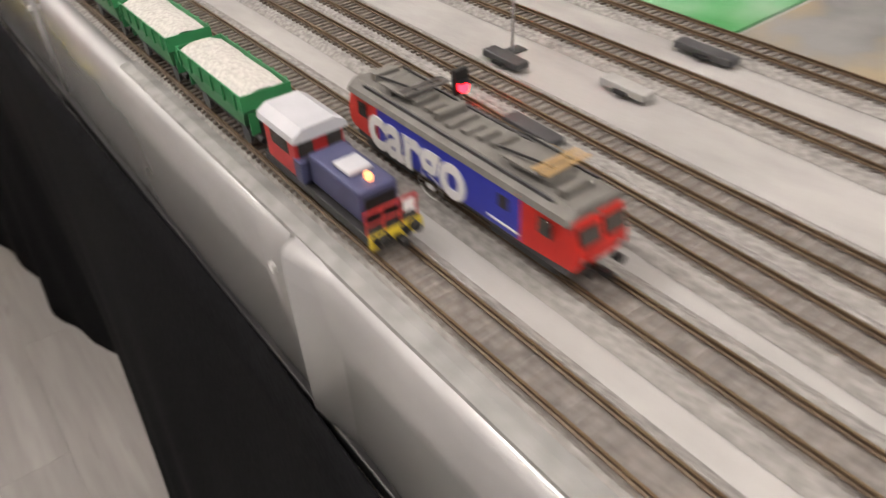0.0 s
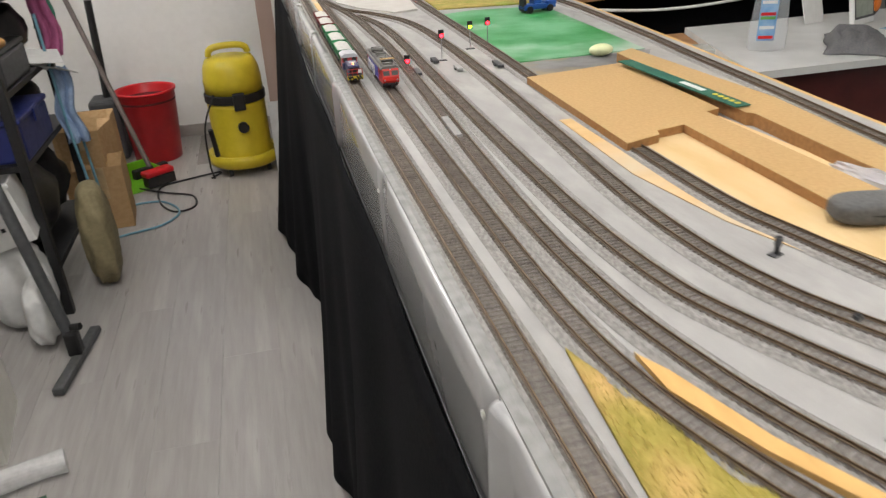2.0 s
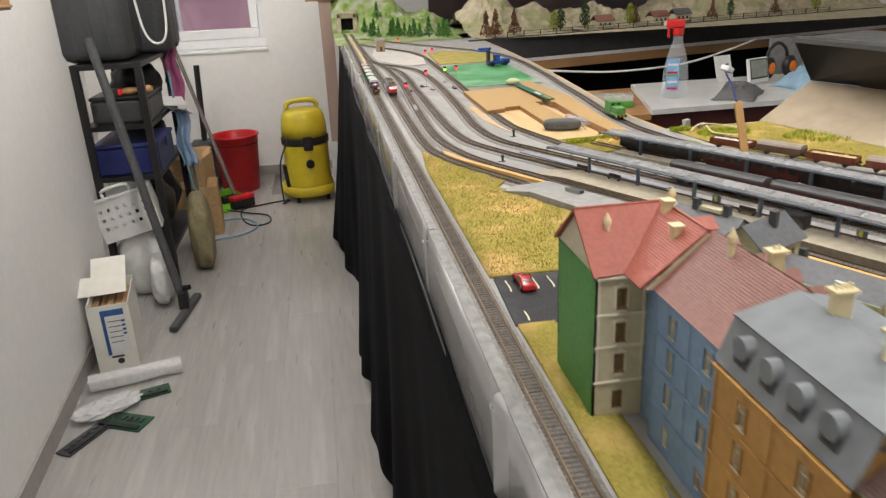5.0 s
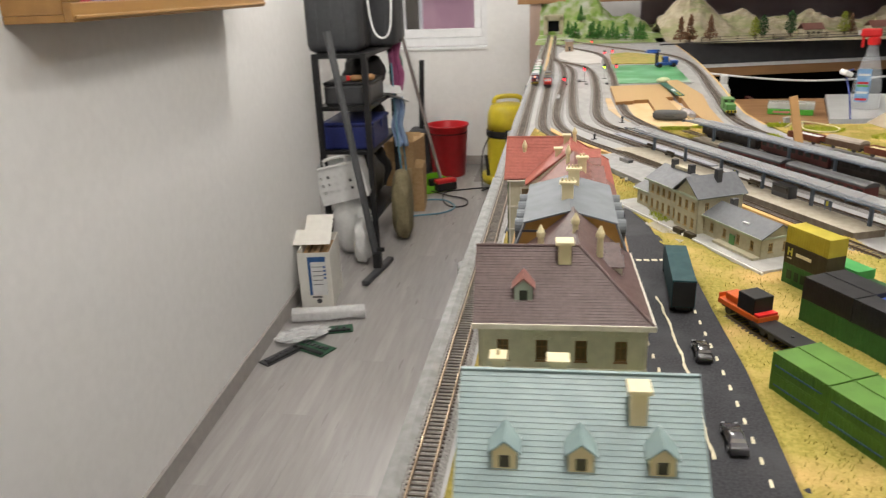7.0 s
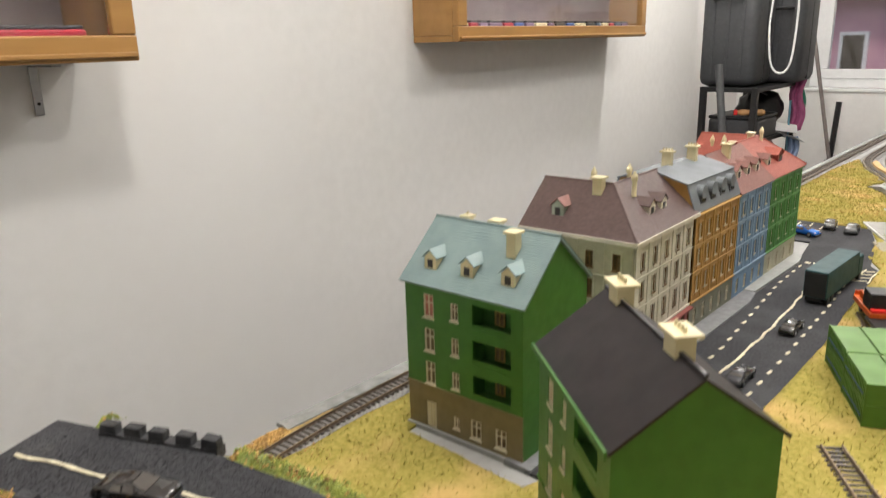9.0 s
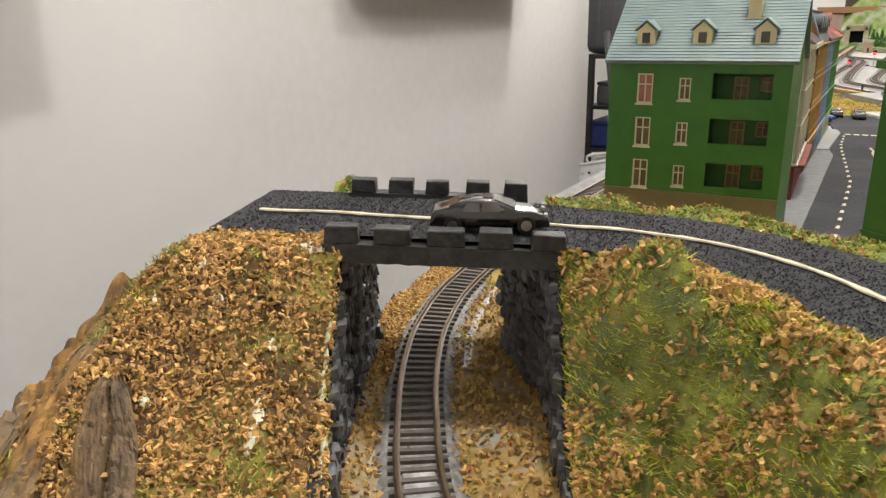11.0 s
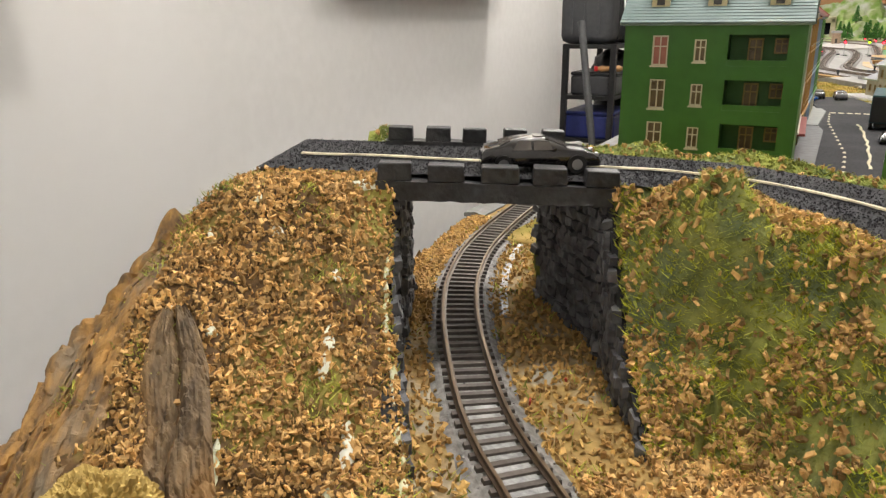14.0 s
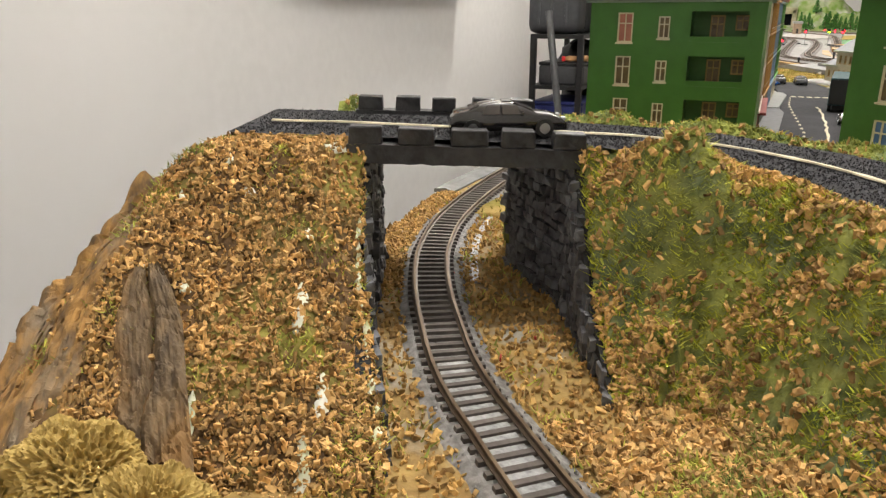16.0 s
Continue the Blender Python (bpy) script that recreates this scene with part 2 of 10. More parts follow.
def prism(bm, outline, depth, m=None):
    """Outline in x and z, pushed along y by depth."""
    a = [bm.verts.new((x, 0, z)) for x, z in outline]
    b = [bm.verts.new((x, depth, z)) for x, z in outline]
    n = len(a)
    bm.faces.new(a)
    bm.faces.new(b[::-1])
    for k in range(n):
        bm.faces.new((a[k], b[k], b[(k + 1) % n], a[(k + 1) % n]))
    bmesh.ops.recalc_face_normals(bm, faces=bm.faces[:])
    if m is not None:
        bmesh.ops.transform(bm, matrix=m, verts=a + b)
    return a + b


def slab(bm, outline, z0, z1):
    """A flat slab over an outline in x and y."""
    a = [bm.verts.new((x, y, z0)) for x, y in outline]
    b = [bm.verts.new((x, y, z1)) for x, y in outline]
    n = len(a)
    fs = [bm.faces.new(a[::-1]), bm.faces.new(b)]
    for k in range(n):
        fs.append(bm.faces.new((a[k], a[(k + 1) % n], b[(k + 1) % n], b[k])))
    bmesh.ops.recalc_face_normals(bm, faces=fs)
    return a + b


def smooth_line(pts, step=0.01):
    """A Catmull-Rom line through the points, in even steps."""
    pts = [Vector((*p, 0.0)[:3]) for p in pts]
    ext = [2 * pts[0] - pts[1], *pts, 2 * pts[-1] - pts[-2]]
    out = []
    for a, b, c, d in zip(ext, ext[1:], ext[2:], ext[3:]):
        n = max(4, int((c - b).length / step * 2))
        for k in range(n):
            t = k / n
            out.append(0.5 * ((2 * b) + (c - a) * t + (2 * a - 5 * b + 4 * c - d) * t * t + (3 * b - a - 3 * c + d) * t ** 3))
    out.append(pts[-1])
    even, left = [out[0]], step
    for p, q in zip(out, out[1:]):
        d = (q - p).length
        while d >= left and d > 0:
            p = p + (q - p) * (left / d)
            even.append(p.copy())
            d, left = (q - p).length, step
        left -= d
    if (even[-1] - out[-1]).length > step * 0.4:
        even.append(out[-1])
    return even


def sides(line):
    """Unit vectors to the right of a line, level."""
    out = []
    for k in range(len(line)):
        d = line[min(k + 1, len(line) - 1)] - line[max(k - 1, 0)]
        d.z = 0
        d.normalize()
        out.append(Vector((d.y, -d.x, 0)))
    return out


def sweep(line, section, closed=True):
    """A section of (across, up) pairs carried along a line."""
    bm = bmesh.new()
    rows = []
    for p, s in zip(line, sides(line)):
        rows.append([bm.verts.new(p + s * a + Vector((0, 0, u))) for a, u in section])
    n = len(section)
    for a, b in zip(rows, rows[1:]):
        for k in range(n if closed else n - 1):
            bm.faces.new((a[k], a[(k + 1) % n], b[(k + 1) % n], b[k]))
    if closed:
        bm.faces.new(rows[0][::-1])
        bm.faces.new(rows[-1])
    bmesh.ops.recalc_face_normals(bm, faces=bm.faces[:])
    return bm


def wire(pts, r, n=8, step=0.01):
    """A round cable through points in space."""
    line = smooth_line(pts, step)
    bm = bmesh.new()
    rows = []
    for k, p in enumerate(line):
        d = (line[min(k + 1, len(line) - 1)] - line[max(k - 1, 0)]).normalized()
        s = d.cross(Vector((0, 0, 1)))
        s = s.normalized() if s.length > 1e-4 else Vector((1, 0, 0))
        u = s.cross(d)
        rows.append([bm.verts.new(p + r * (math.cos(2 * math.pi * j / n) * s + math.sin(2 * math.pi * j / n) * u)) for j in range(n)])
    for a, b in zip(rows, rows[1:]):
        for j in range(n):
            bm.faces.new((a[j], b[j], b[(j + 1) % n], a[(j + 1) % n]))
    bm.faces.new(rows[0])
    bm.faces.new(rows[-1][::-1])
    bmesh.ops.recalc_face_normals(bm, faces=bm.faces[:])
    return bm


def lettering(text, size, material, parent, m, name="lettering"):
    """Raised letters in the built-in font, as a mesh part."""
    cu = bpy.data.curves.new(name, "FONT")
    cu.body, cu.size, cu.align_x, cu.align_y, cu.extrude, cu.offset = text, size, "CENTER", "CENTER", 0.0002, size * 0.03
    tmp = new(name, cu)
    me = bpy.data.meshes.new_from_object(tmp.evaluated_get(bpy.context.evaluated_depsgraph_get()))
    bpy.data.objects.remove(tmp)
    me.transform(m)
    me.materials.clear()
    me.materials.append(material)
    ob = new(name, me)
    ob.parent = parent
    return ob


def chips(n, place, size, seed, flat=0.6):
    """Verts and faces of n small irregular crumbs; place(rng) gives a point or None."""
    r = random.Random(seed)
    vs, fs = [], []
    base = [(-0.8, -0.7, -0.6), (0.8, -0.7, -0.6), (0.8, 0.7, -0.6), (-0.8, 0.7, -0.6), (-0.8, -0.7, 0.6), (0.8, -0.7, 0.6), (0.8, 0.7, 0.6), (-0.8, 0.7, 0.6)]
    tri = [(0, 3, 2, 1), (4, 5, 6, 7), (0, 1, 5, 4), (1, 2, 6, 5), (2, 3, 7, 6), (3, 0, 4, 7)]
    for _ in range(n):
        p = place(r)
        if p is None:
            continue
        s = size * r.uniform(0.38, 1.1)
        rot = Euler((r.uniform(0, 6.3), r.uniform(0, 6.3), r.uniform(0, 6.3))).to_matrix()
        k = len(vs)
        dims = (s * r.uniform(0.7, 1.3), s * r.uniform(0.5, 1.0), s * flat * r.uniform(0.5, 1.0))
        for b in base:
            q = rot @ Vector([b[i] * dims[i] * r.uniform(0.45, 1.2) for i in range(3)])
            vs.append((p[0] + q.x, p[1] + q.y, p[2] + q.z))
        fs += [tuple(a + k for a in t) for t in tri]
    return vs, fs


def blades(n, place, size, seed, lean=0.8):
    """Verts and faces of n thin grass blades."""
    r = random.Random(seed)
    vs, fs = [], []
    for _ in range(n):
        p = place(r)
        if p is None:
            continue
        h = size * r.uniform(0.5, 1.4)
        a = r.uniform(0, 6.3)
        w = h * 0.16
        k = len(vs)
        ca, sa = math.cos(a), math.sin(a)
        dx, dy = r.uniform(-lean, lean) * h, r.uniform(-lean, lean) * h
        vs += [(p[0] - ca * w, p[1] - sa * w, p[2]), (p[0] + ca * w, p[1] + sa * w, p[2]), (p[0] + dx, p[1] + dy, p[2] + h)]
        fs.append((k, k + 1, k + 2))
    return vs, fs


def inside(x, y, poly):
    hit, n = False, len(poly)
    for k in range(n):
        (xa, ya), (xb, yb) = poly[k], poly[k - 1]
        if (ya > y) != (yb > y) and x < (xb - xa) * (y - ya) / (yb - ya) + xa:
            hit = not hit
    return hit


def fbm(x, y, s, seed=0.0):
    return noise.fractal(Vector((x * s + seed, y * s - seed, seed * 0.37)), 1.0, 2.0, 4)

# ---- the room ----
def wall(name, outline, z0, z1, mat, label="smooth white painted wall"):
    ob = setting(name, label, "wall")
    bm = bmesh.new()
    slab(bm, outline, z0, z1)
    part("wall_face", bm, mat, ob)
    return ob


def west(y):
    return -1.083 - 0.0575 * y


wall("wall_west", [(west(-3.3), -3.3), (west(1.6), 1.6), (west(1.6) - 0.12, 1.6), (west(-3.3) - 0.12, -3.3)], 0, 2.55, M_WALL)
wall("wall_alcove_return", [(west(1.6) - 0.12, 1.6), (-1.8, 1.6), (-1.8, 1.48), (west(1.6) - 0.12, 1.48)], 0, 2.55, M_WALL)
wall("wall_alcove", [(-1.8, 1.48), (-1.8, 4.2), (-1.92, 4.2), (-1.92, 1.48)], 0, 2.55, M_WALL)
wall("wall_south", [(-1.1, -3.3), (3.3, -3.3), (3.3, -3.42), (-1.1, -3.42)], 0, 2.55, M_WALL)
wall("wall_east", [(3.3, -3.42), (3.42, -3.42), (3.42, 4.2), (3.3, 4.2)], 0, 2.55, M_WALL)
wn = setting("wall_north", "smooth white wall with a deep window opening", "wall")
NY, WX0, WX1, WZ0, WZ1 = 3.95, -1.30, -0.49, 0.945, 2.15
for x0, x1, z0, z1 in ((-1.8, WX0, 0, 2.55), (WX1, 3.3, 0, 2.55), (WX0, WX1, 0, WZ0), (WX0, WX1, WZ1, 2.55)):
    part("wall_face", bx(x0, x1, NY, NY + 0.25, z0, z1), M_WALL, wn)
cl = setting("ceiling", "flat white painted ceiling", "ceiling")
part("ceiling_slab", bx(-1.92, 3.42, -3.42, 4.2, 2.55, 2.65), M_CEIL, cl)
for lx, ly, _ in LAMPS:
    cf = thing("ceiling_lamp", "unseen round white lamp under the ceiling", "lamp", lx, ly, 2.55, group="ceiling lamps")
    part("housing", lathe([(0.0, 0.0), (0.085, 0.0), (0.085, -0.022), (0.070, -0.032), (0.0, -0.034)], 24), M_WHITE, cf)

sk = setting("baseboard", "grey skirting along the white walls", "skirting")
for a, b in (((west(-3.3), -3.3), (west(1.6), 1.6)), ((-1.8, NY), (3.3, NY))):
    a, b = Vector((*a, 0)), Vector((*b, 0))
    side = Vector((b.y - a.y, a.x - b.x, 0)).normalized()
    o = a + side * 0.012
    q = b + side * 0.012
    bm = bmesh.new()
    slab(bm, [a.xy, b.xy, q.xy, o.xy], 0.0, 0.072)
    part("skirting_board", bm, M_SKIRT, sk)

# floor of planks
fl = setting("floor", "pale grey-brown vinyl plank floor", "floor")
part("subfloor", bx(-1.92, 3.42, -3.42, 4.2, -0.05, -0.004), pm("floor_joint", (0.25, 0.23, 0.215), rough=0.6), fl)
plank = None
PW, PL = 0.185, 1.22
for i in range(-10, 18):
    off = (i * 0.41) % PL
    for j in range(-4, 5):
        x0, y0 = i * PW, j * PL + off - 0.3
        if x0 < -1.9 or x0 > 3.2 or y0 + PL > 4.25 or y0 < -3.42:
            continue
        if plank is None:
            p0 = part("plank", bx(0.0003, PW - 0.0003, 0.0003, PL - 0.0003, -0.004, 0.0, 0.0003), M_FLOOR, fl)
            plank = p0.data
        else:
            p0 = new("plank", plank)
            p0.parent = fl
        p0.location = (x0, y0, 0)

# window
win = setting("window_1", "white plastic window with a wide inner sill", "window")
M_FRAME = pm("window_plastic", (0.78, 0.78, 0.78), (0.74, 0.74, 0.74), 20, 0.35)
for x0, x1, z0, z1, nm in ((WX0, WX1, WZ0 + 0.01, WZ0 + 0.075, "lower_frame"), (WX0, WX1, WZ1 - 0.07, WZ1, "upper_frame"), (WX0, WX0 + 0.06, WZ0 + 0.075, WZ1 - 0.07, "side_frame"),
                           (WX1 - 0.06, WX1, WZ0 + 0.075, WZ1 - 0.07, "side_frame")):
    part(nm, bx(x0, x1, NY + 0.155, NY + 0.22, z0, z1, 0.004), M_FRAME, win)
for x0, x1, z0, z1 in ((WX0 + 0.06, WX1 - 0.06, WZ0 + 0.075, WZ0 + 0.145), (WX0 + 0.06, WX0 + 0.12, WZ0 + 0.145, WZ1 - 0.07), (WX1 - 0.12, WX1 - 0.06, WZ0 + 0.145, WZ1 - 0.07)):
    part("sash", bx(x0, x1, NY + 0.145, NY + 0.20, z0, z1, 0.006), M_FRAME, win)
part("window_sill", bx(WX0 - 0.0, WX1 + 0.0, NY - 0.012, NY + 0.15, WZ0 - 0.012, WZ0 + 0.010, 0.004), M_FRAME, win)
pane = part("pane", bx(WX0 + 0.12, WX1 - 0.12, NY + 0.165, NY + 0.170, WZ0 + 0.145, WZ1 - 0.07), M_CLEAR, win)
pane.visible_shadow = False

# the house across the street
fac = thing("pink_house", "pink plastered house across the street", "building", -1.2, 8.2, 0)
M_PINK = pm("pink_plaster", (0.62, 0.36, 0.42), (0.56, 0.32, 0.38), 6, 0.85, 0.1, 60)
part("wall", bx(-4, 5, 0, 0.3, -4, 1.72), M_PINK, fac)
part("roof", bx(-4.2, 5.2, -0.25, 0.5, 1.72, 3.2), pm("old_roof_tiles", (0.30, 0.17, 0.16), (0.22, 0.12, 0.12), 8, 0.8), fac)
for wx in (-2.3, -0.75, 0.55, 2.4):
    w = part("window", bx(wx - 0.16, wx + 0.16, -0.05, 0.02, 0.75, 1.35), M_FRAME, fac)
    part("pane", bx(wx - 0.12, wx + 0.12, -0.06, -0.052, 0.80, 1.31), M_PANE, w)
M_DOOR = pm("dark_red_gate", (0.20, 0.05, 0.07), (0.16, 0.04, 0.055), 10, 0.6)
part("gate", bx(1.05, 1.75, -0.05, 0.02, -1.0, 1.45), M_DOOR, fac)
part("shutter", bx(0.93, 1.04, -0.07, 0.0, 0.3, 1.45), pm("blue_shutter", (0.12, 0.20, 0.36), rough=0.5), fac)
part("shutter", bx(1.76, 1.92, -0.07, 0.0, 0.3, 1.45), MATS["blue_shutter"], fac)

# ---- the layout's board, fascia and curtain ----
tb = setting("layout_board", "long board that carries the model railway", "baseboard")
EAST_EDGE = [(0.520, -0.44), (0.512, -0.30), (0.525, -0.1), (0.56, 0.3), (0.59, 0.75), (0.61, 1.2), (0.62, 1.6), (0.62, 2.8)]
def rim(y):
    """The board's front edge, which draws in round the hill."""
    return float(np.interp(y, [-2.10, -2.0, -1.948, -1.896, -1.85], [0.030, 0.029, 0.0195, 0.0105, 0.0040]))


BOARD = [(0.012, -2.5), (1.25, -2.5), (1.25, -0.72), (0.95, -0.44), *EAST_EDGE, (0.004, 2.8), *[(rim(y), y) for y in (-1.85, -1.896, -1.948, -2.0)], (0.012, -2.06)]
bm = bmesh.new()
slab(bm, BOARD, T - 0.022, T)
part("board", bm, M_GREYBASE, tb, "grey painted plywood board")
bm = sweep([Vector((x, y, T)) for x, y in EAST_EDGE], [(0.0, -0.0), (0.0, -0.09), (0.006, -0.09), (0.006, 0.0)])
part("edge_strip", bm, M_ORANGE, tb, "raw wooden edge strip")

JOINTS = [-1.86, -1.66, -1.27, -0.88, -0.50, -0.145, 0.240, 0.65, 1.04, 1.43, 1.82, 2.21, 2.6]
fp = thing("fascia", "glossy grey sheet fascia along the layout's edge", "fascia", kind="structure")
for k, (a, b) in enumerate(zip(JOINTS, JOINTS[1:])):
    n = 14
    line = [Vector((0, a + 0.002 + (b - a - 0.006) * i / n, T)) for i in range(n + 1)]
    bow = 0.003 + 0.003 * rng.random()
    for i, p in enumerate(line):
        p.x = -bow * math.sin(math.pi * i / n) * 0.5 - (0.006 if i == n and k % 2 else 0.0)
    sec = [(0.010, 0.0020), (0.003, 0.0018), (0.0002, 0.0006), (-0.0012, -0.002), (-0.002, -0.012), (-0.002, -0.094), (0.0, -0.094), (0.0, -0.006), (0.003, 0.0002), (0.010, 0.0005)]
    part("fascia_panel", sweep(line, sec), M_FASCIA, fp, smooth=True)
    part("joint_strip", bx(0.0006, 0.003, a - 0.004, a + 0.004, T - 0.094, T - 0.012), M_BLACK, fp)
    for zz in (0.025, ):
        part("screw", cy((-0.004, a + 0.02, T - zz), (-0.001, a + 0.02, T - zz), 0.0022, n=10), M_WHITE, fp)
part("plaster_edge", sweep([Vector((0, y, T)) for y in (-1.86, -1.6, -1.3, -0.9)], [(-0.001, 0.0), (-0.001, 0.0022), (0.006, 0.0032), (0.0115, 0.0016), (0.0115, 0.0)]), M_FTOP, fp, "rough pale plaster along the edge")

part("plaster_edge", sweep([Vector((0, y, T)) for y in (-0.895, -0.5, -0.1, 0.2, 0.44)], [(0.0005, 0.0012), (0.001, 0.0026), (0.006, 0.0034), (0.0105, 0.0024), (0.0105, 0.0)]), M_FTOP, fp, "rough pale plaster along the edge")

cu = thing("curtain", "black cloth skirt hanging from the layout's edge to the floor", "curtain")
ny, nz = 420, 16
vs, fs = [], []
for i in range(ny + 1):
    y = -2.45 + 5.0 * i / ny
    bottom = 0.05 + 0.05 * math.sin(y * 2.3 + 1) + 0.02 * math.sin(y * 7.1)
    for j in range(nz + 1):
        f = j / nz
        z = (T - 0.088) * (1 - f) + bottom * f
        amp = 0.004 + 0.035 * f ** 1.2
        x = -0.004 - amp * (0.75 + 0.55 * math.sin(y * 9.0 + 1.8 * math.sin(y * 3.1)) + 0.25 * math.sin(y * 31 + 2 * f) * f + 0.5 * math.sin(y * 2.1 + 0.6))
        if y > 1.6:
            x -= 0.10 * f * min(1, (y - 1.6) / 0.35)
        vs.append((x, y, z))
for i in range(ny):
    for j in range(nz):
        a = i * (nz + 1) + j
        fs.append((a, a + 1, a + nz + 2, a + nz + 1))
c0 = raw("cloth", vs, fs, M_CLOTH, cu, smooth=True)
so = c0.modifiers.new("thickness", "SOLIDIFY")
so.thickness = 0.0015
part("hem_rail", bx(-0.006, -0.001, -2.45, 2.55, T - 0.100, T - 0.090, 0.001), M_BLACK, cu, "thin black rail")

# ---- ground covers on the board ----
def cover(name, outline, z, mat, label, category, bumpy=0.0, cell=0.012, kind="structure"):
    """A thin sheet over an outline, uneven if bumpy."""
    ob = tagged(new(name), label, category, "", kind)
    if not bumpy:
        bm = bmesh.new()
        slab(bm, outline, T + 0.0002, T + z)
        part("sheet", bm, mat, ob)
        return ob
    bm = bmesh.new()
    slab(bm, outline, T + 0.0002, T + z)
    top = [f for f in bm.faces if f.normal.z > 0.9]
    xs, ys = [p[0] for p in outline], [p[1] for p in outline]
    geom = list(bm.faces) + list(bm.edges) + list(bm.verts)
    k = min(xs) + cell
    while k < max(xs):
        bmesh.ops.bisect_plane(bm, geom=list(bm.faces) + list(bm.edges) + list(bm.verts), plane_co=(k, 0, 0), plane_no=(1, 0, 0))
        k += cell
    k = min(ys) + cell
    while k < max(ys):
        bmesh.ops.bisect_plane(bm, geom=list(bm.faces) + list(bm.edges) + list(bm.verts), plane_co=(0, k, 0), plane_no=(0, 1, 0))
        k += cell
    for v in bm.verts:
        if v.co.z > T + z - 1e-5:
            v.co.z += bumpy * (fbm(v.co.x, v.co.y, 40) + 0.5 * fbm(v.co.x, v.co.y, 130, 3))
    bm.normal_update()
    part("sheet", bm, mat, ob, smooth=True)
    return ob


GRASS_A = [(0.050, -0.47), (0.070, -0.535), (0.096, -0.60), (0.128, -0.66), (0.150, -0.70), (0.125, -0.735), (0.155, -0.80), (0.20, -0.90), (0.235, -0.955), (0.215, -1.03),
           (0.185, -1.04), (0.195, -1.055), (0.040, -1.058), (0.040, -0.60)]
GRASS_B = [(0.040, -1.17), (0.074, -1.17), (0.076, -1.62), (0.076, -1.66), (0.076, -1.81), (0.175, -1.815), (0.190, -1.77), (0.25, -1.70), (0.252, -1.50), (0.247, -1.39), (0.243, -1.24), (0.222, -1.20),
           (0.215, -1.12), (0.19, -1.04), (0.30, -1.28), (0.44, -1.16), (0.46, -1.30), (0.60, -1.45), (1.0, -1.6), (1.0, -2.4), (0.32, -2.4), (0.18, -1.90), (0.04, -1.90)]
GRASS_C = [(0.302, -0.475), (0.44, -0.462), (0.475, -0.545), (0.50, -0.66), (0.56, -0.84), (0.48, -0.72), (0.40, -0.585), (0.345, -0.585)]
GRASS_D = [(0.525, -0.455), (0.93, -0.45), (1.22, -0.74), (1.22, -1.10), (0.72, -0.86), (0.62, -0.735), (0.545, -0.60)]
for nm, poly, lab in (("grass_mat", GRASS_A, "ochre and green static grass beside the front track"), ("grass_mat", GRASS_B, "ochre and green static grass round the town"),
                      ("grass_mat", GRASS_C, "dry ochre grass between two curved tracks"), ("grass_mat", GRASS_D, "bright green grass with bare wagons on it")):
    g = cover(nm, poly, 0.0025, M_GRASS, lab, "grass", 0.0013, 0.012, "stuff")
    xs, ys = [p[0] for p in poly], [p[1] for p in poly]

    def put(r, poly=poly, xs=xs, ys=ys):
        x, y = r.uniform(min(xs), max(xs)), r.uniform(min(ys), max(ys))
        return (x, y, T + 0.0025) if inside(x, y, poly) and y > -2.3 else None
    v, f = blades(70000 if poly is GRASS_B else 26000, put, 0.0024, len(poly))
    raw("tufts", v, f, M_GRASS2, g)
M_BRIGHT = pm("bright_green_tuft", (0.36, 0.40, 0.02), (0.26, 0.32, 0.02), 80, 0.95, island=0.3)
pt = tagged(new("grass_patch"), "bright yellow-green grass patches beside the curved track", "grass", "", "stuff")


def patch(r):
    cx, cy_, rx, ry = r.choice([(0.335, -0.50, 0.028, 0.010), (0.40, -0.485, 0.03, 0.008), (0.44, -0.555, 0.012, 0.02), (0.50, -0.60, 0.012, 0.03), (0.54, -0.47, 0.02, 0.012), (0.235, -1.10, 0.012, 0.03), (0.60, -0.52, 0.05, 0.03), (0.75, -0.6, 0.08, 0.05)])
    a, q = r.uniform(0, 6.3), math.sqrt(r.random())
    return (cx + rx * q * math.cos(a), cy_ + ry * q * math.sin(a), T + 0.002)


v, f = blades(9000, patch, 0.0055, 5)
raw("tufts", v, f, M_BRIGHT, pt)

PLYPOLY = [(0.240, -0.165), (0.262, -0.30), (0.285, -0.40), (0.305, -0.462), (0.43, -0.455), (0.40, -0.30), (0.385, -0.10), (0.40, 0.15), (0.255, 0.15)]
cover("plywood_patch", PLYPOLY, 0.0012, M_PLYPALE, "bare pale plywood with paint smears", "board")
cover("plywood_strip", [(0.218, -0.05), (0.232, -0.05), (0.236, -0.22), (0.252, -0.33), (0.300, -0.47), (0.345, -0.575), (0.33, -0.59), (0.285, -0.495), (0.235, -0.345), (0.216, -0.23)], 0.001, M_PLY, "bare plywood strip between two tracks", "board")
cover("plywood_edging", [(0.083, -0.49), (0.093, -0.51), (0.113, -0.572), (0.150, -0.645), (0.195, -0.733), (0.32, -0.99), (0.42, -1.2), (0.413, -1.203), (0.313, -0.993), (0.19, -0.74), (0.141, -0.648), (0.104, -0.578), (0.084, -0.525)], 0.0055, M_ORANGE, "raw wooden edging along the platform track", "board")
cover("wood_inlay", [(0.037, 2.3), (0.047, 2.3), (0.050, 1.0), (0.046, 0.62), (0.040, 0.62), (0.040, 1.0)], 0.0035, M_PLY, "pale wooden inlay between two tracks", "board")
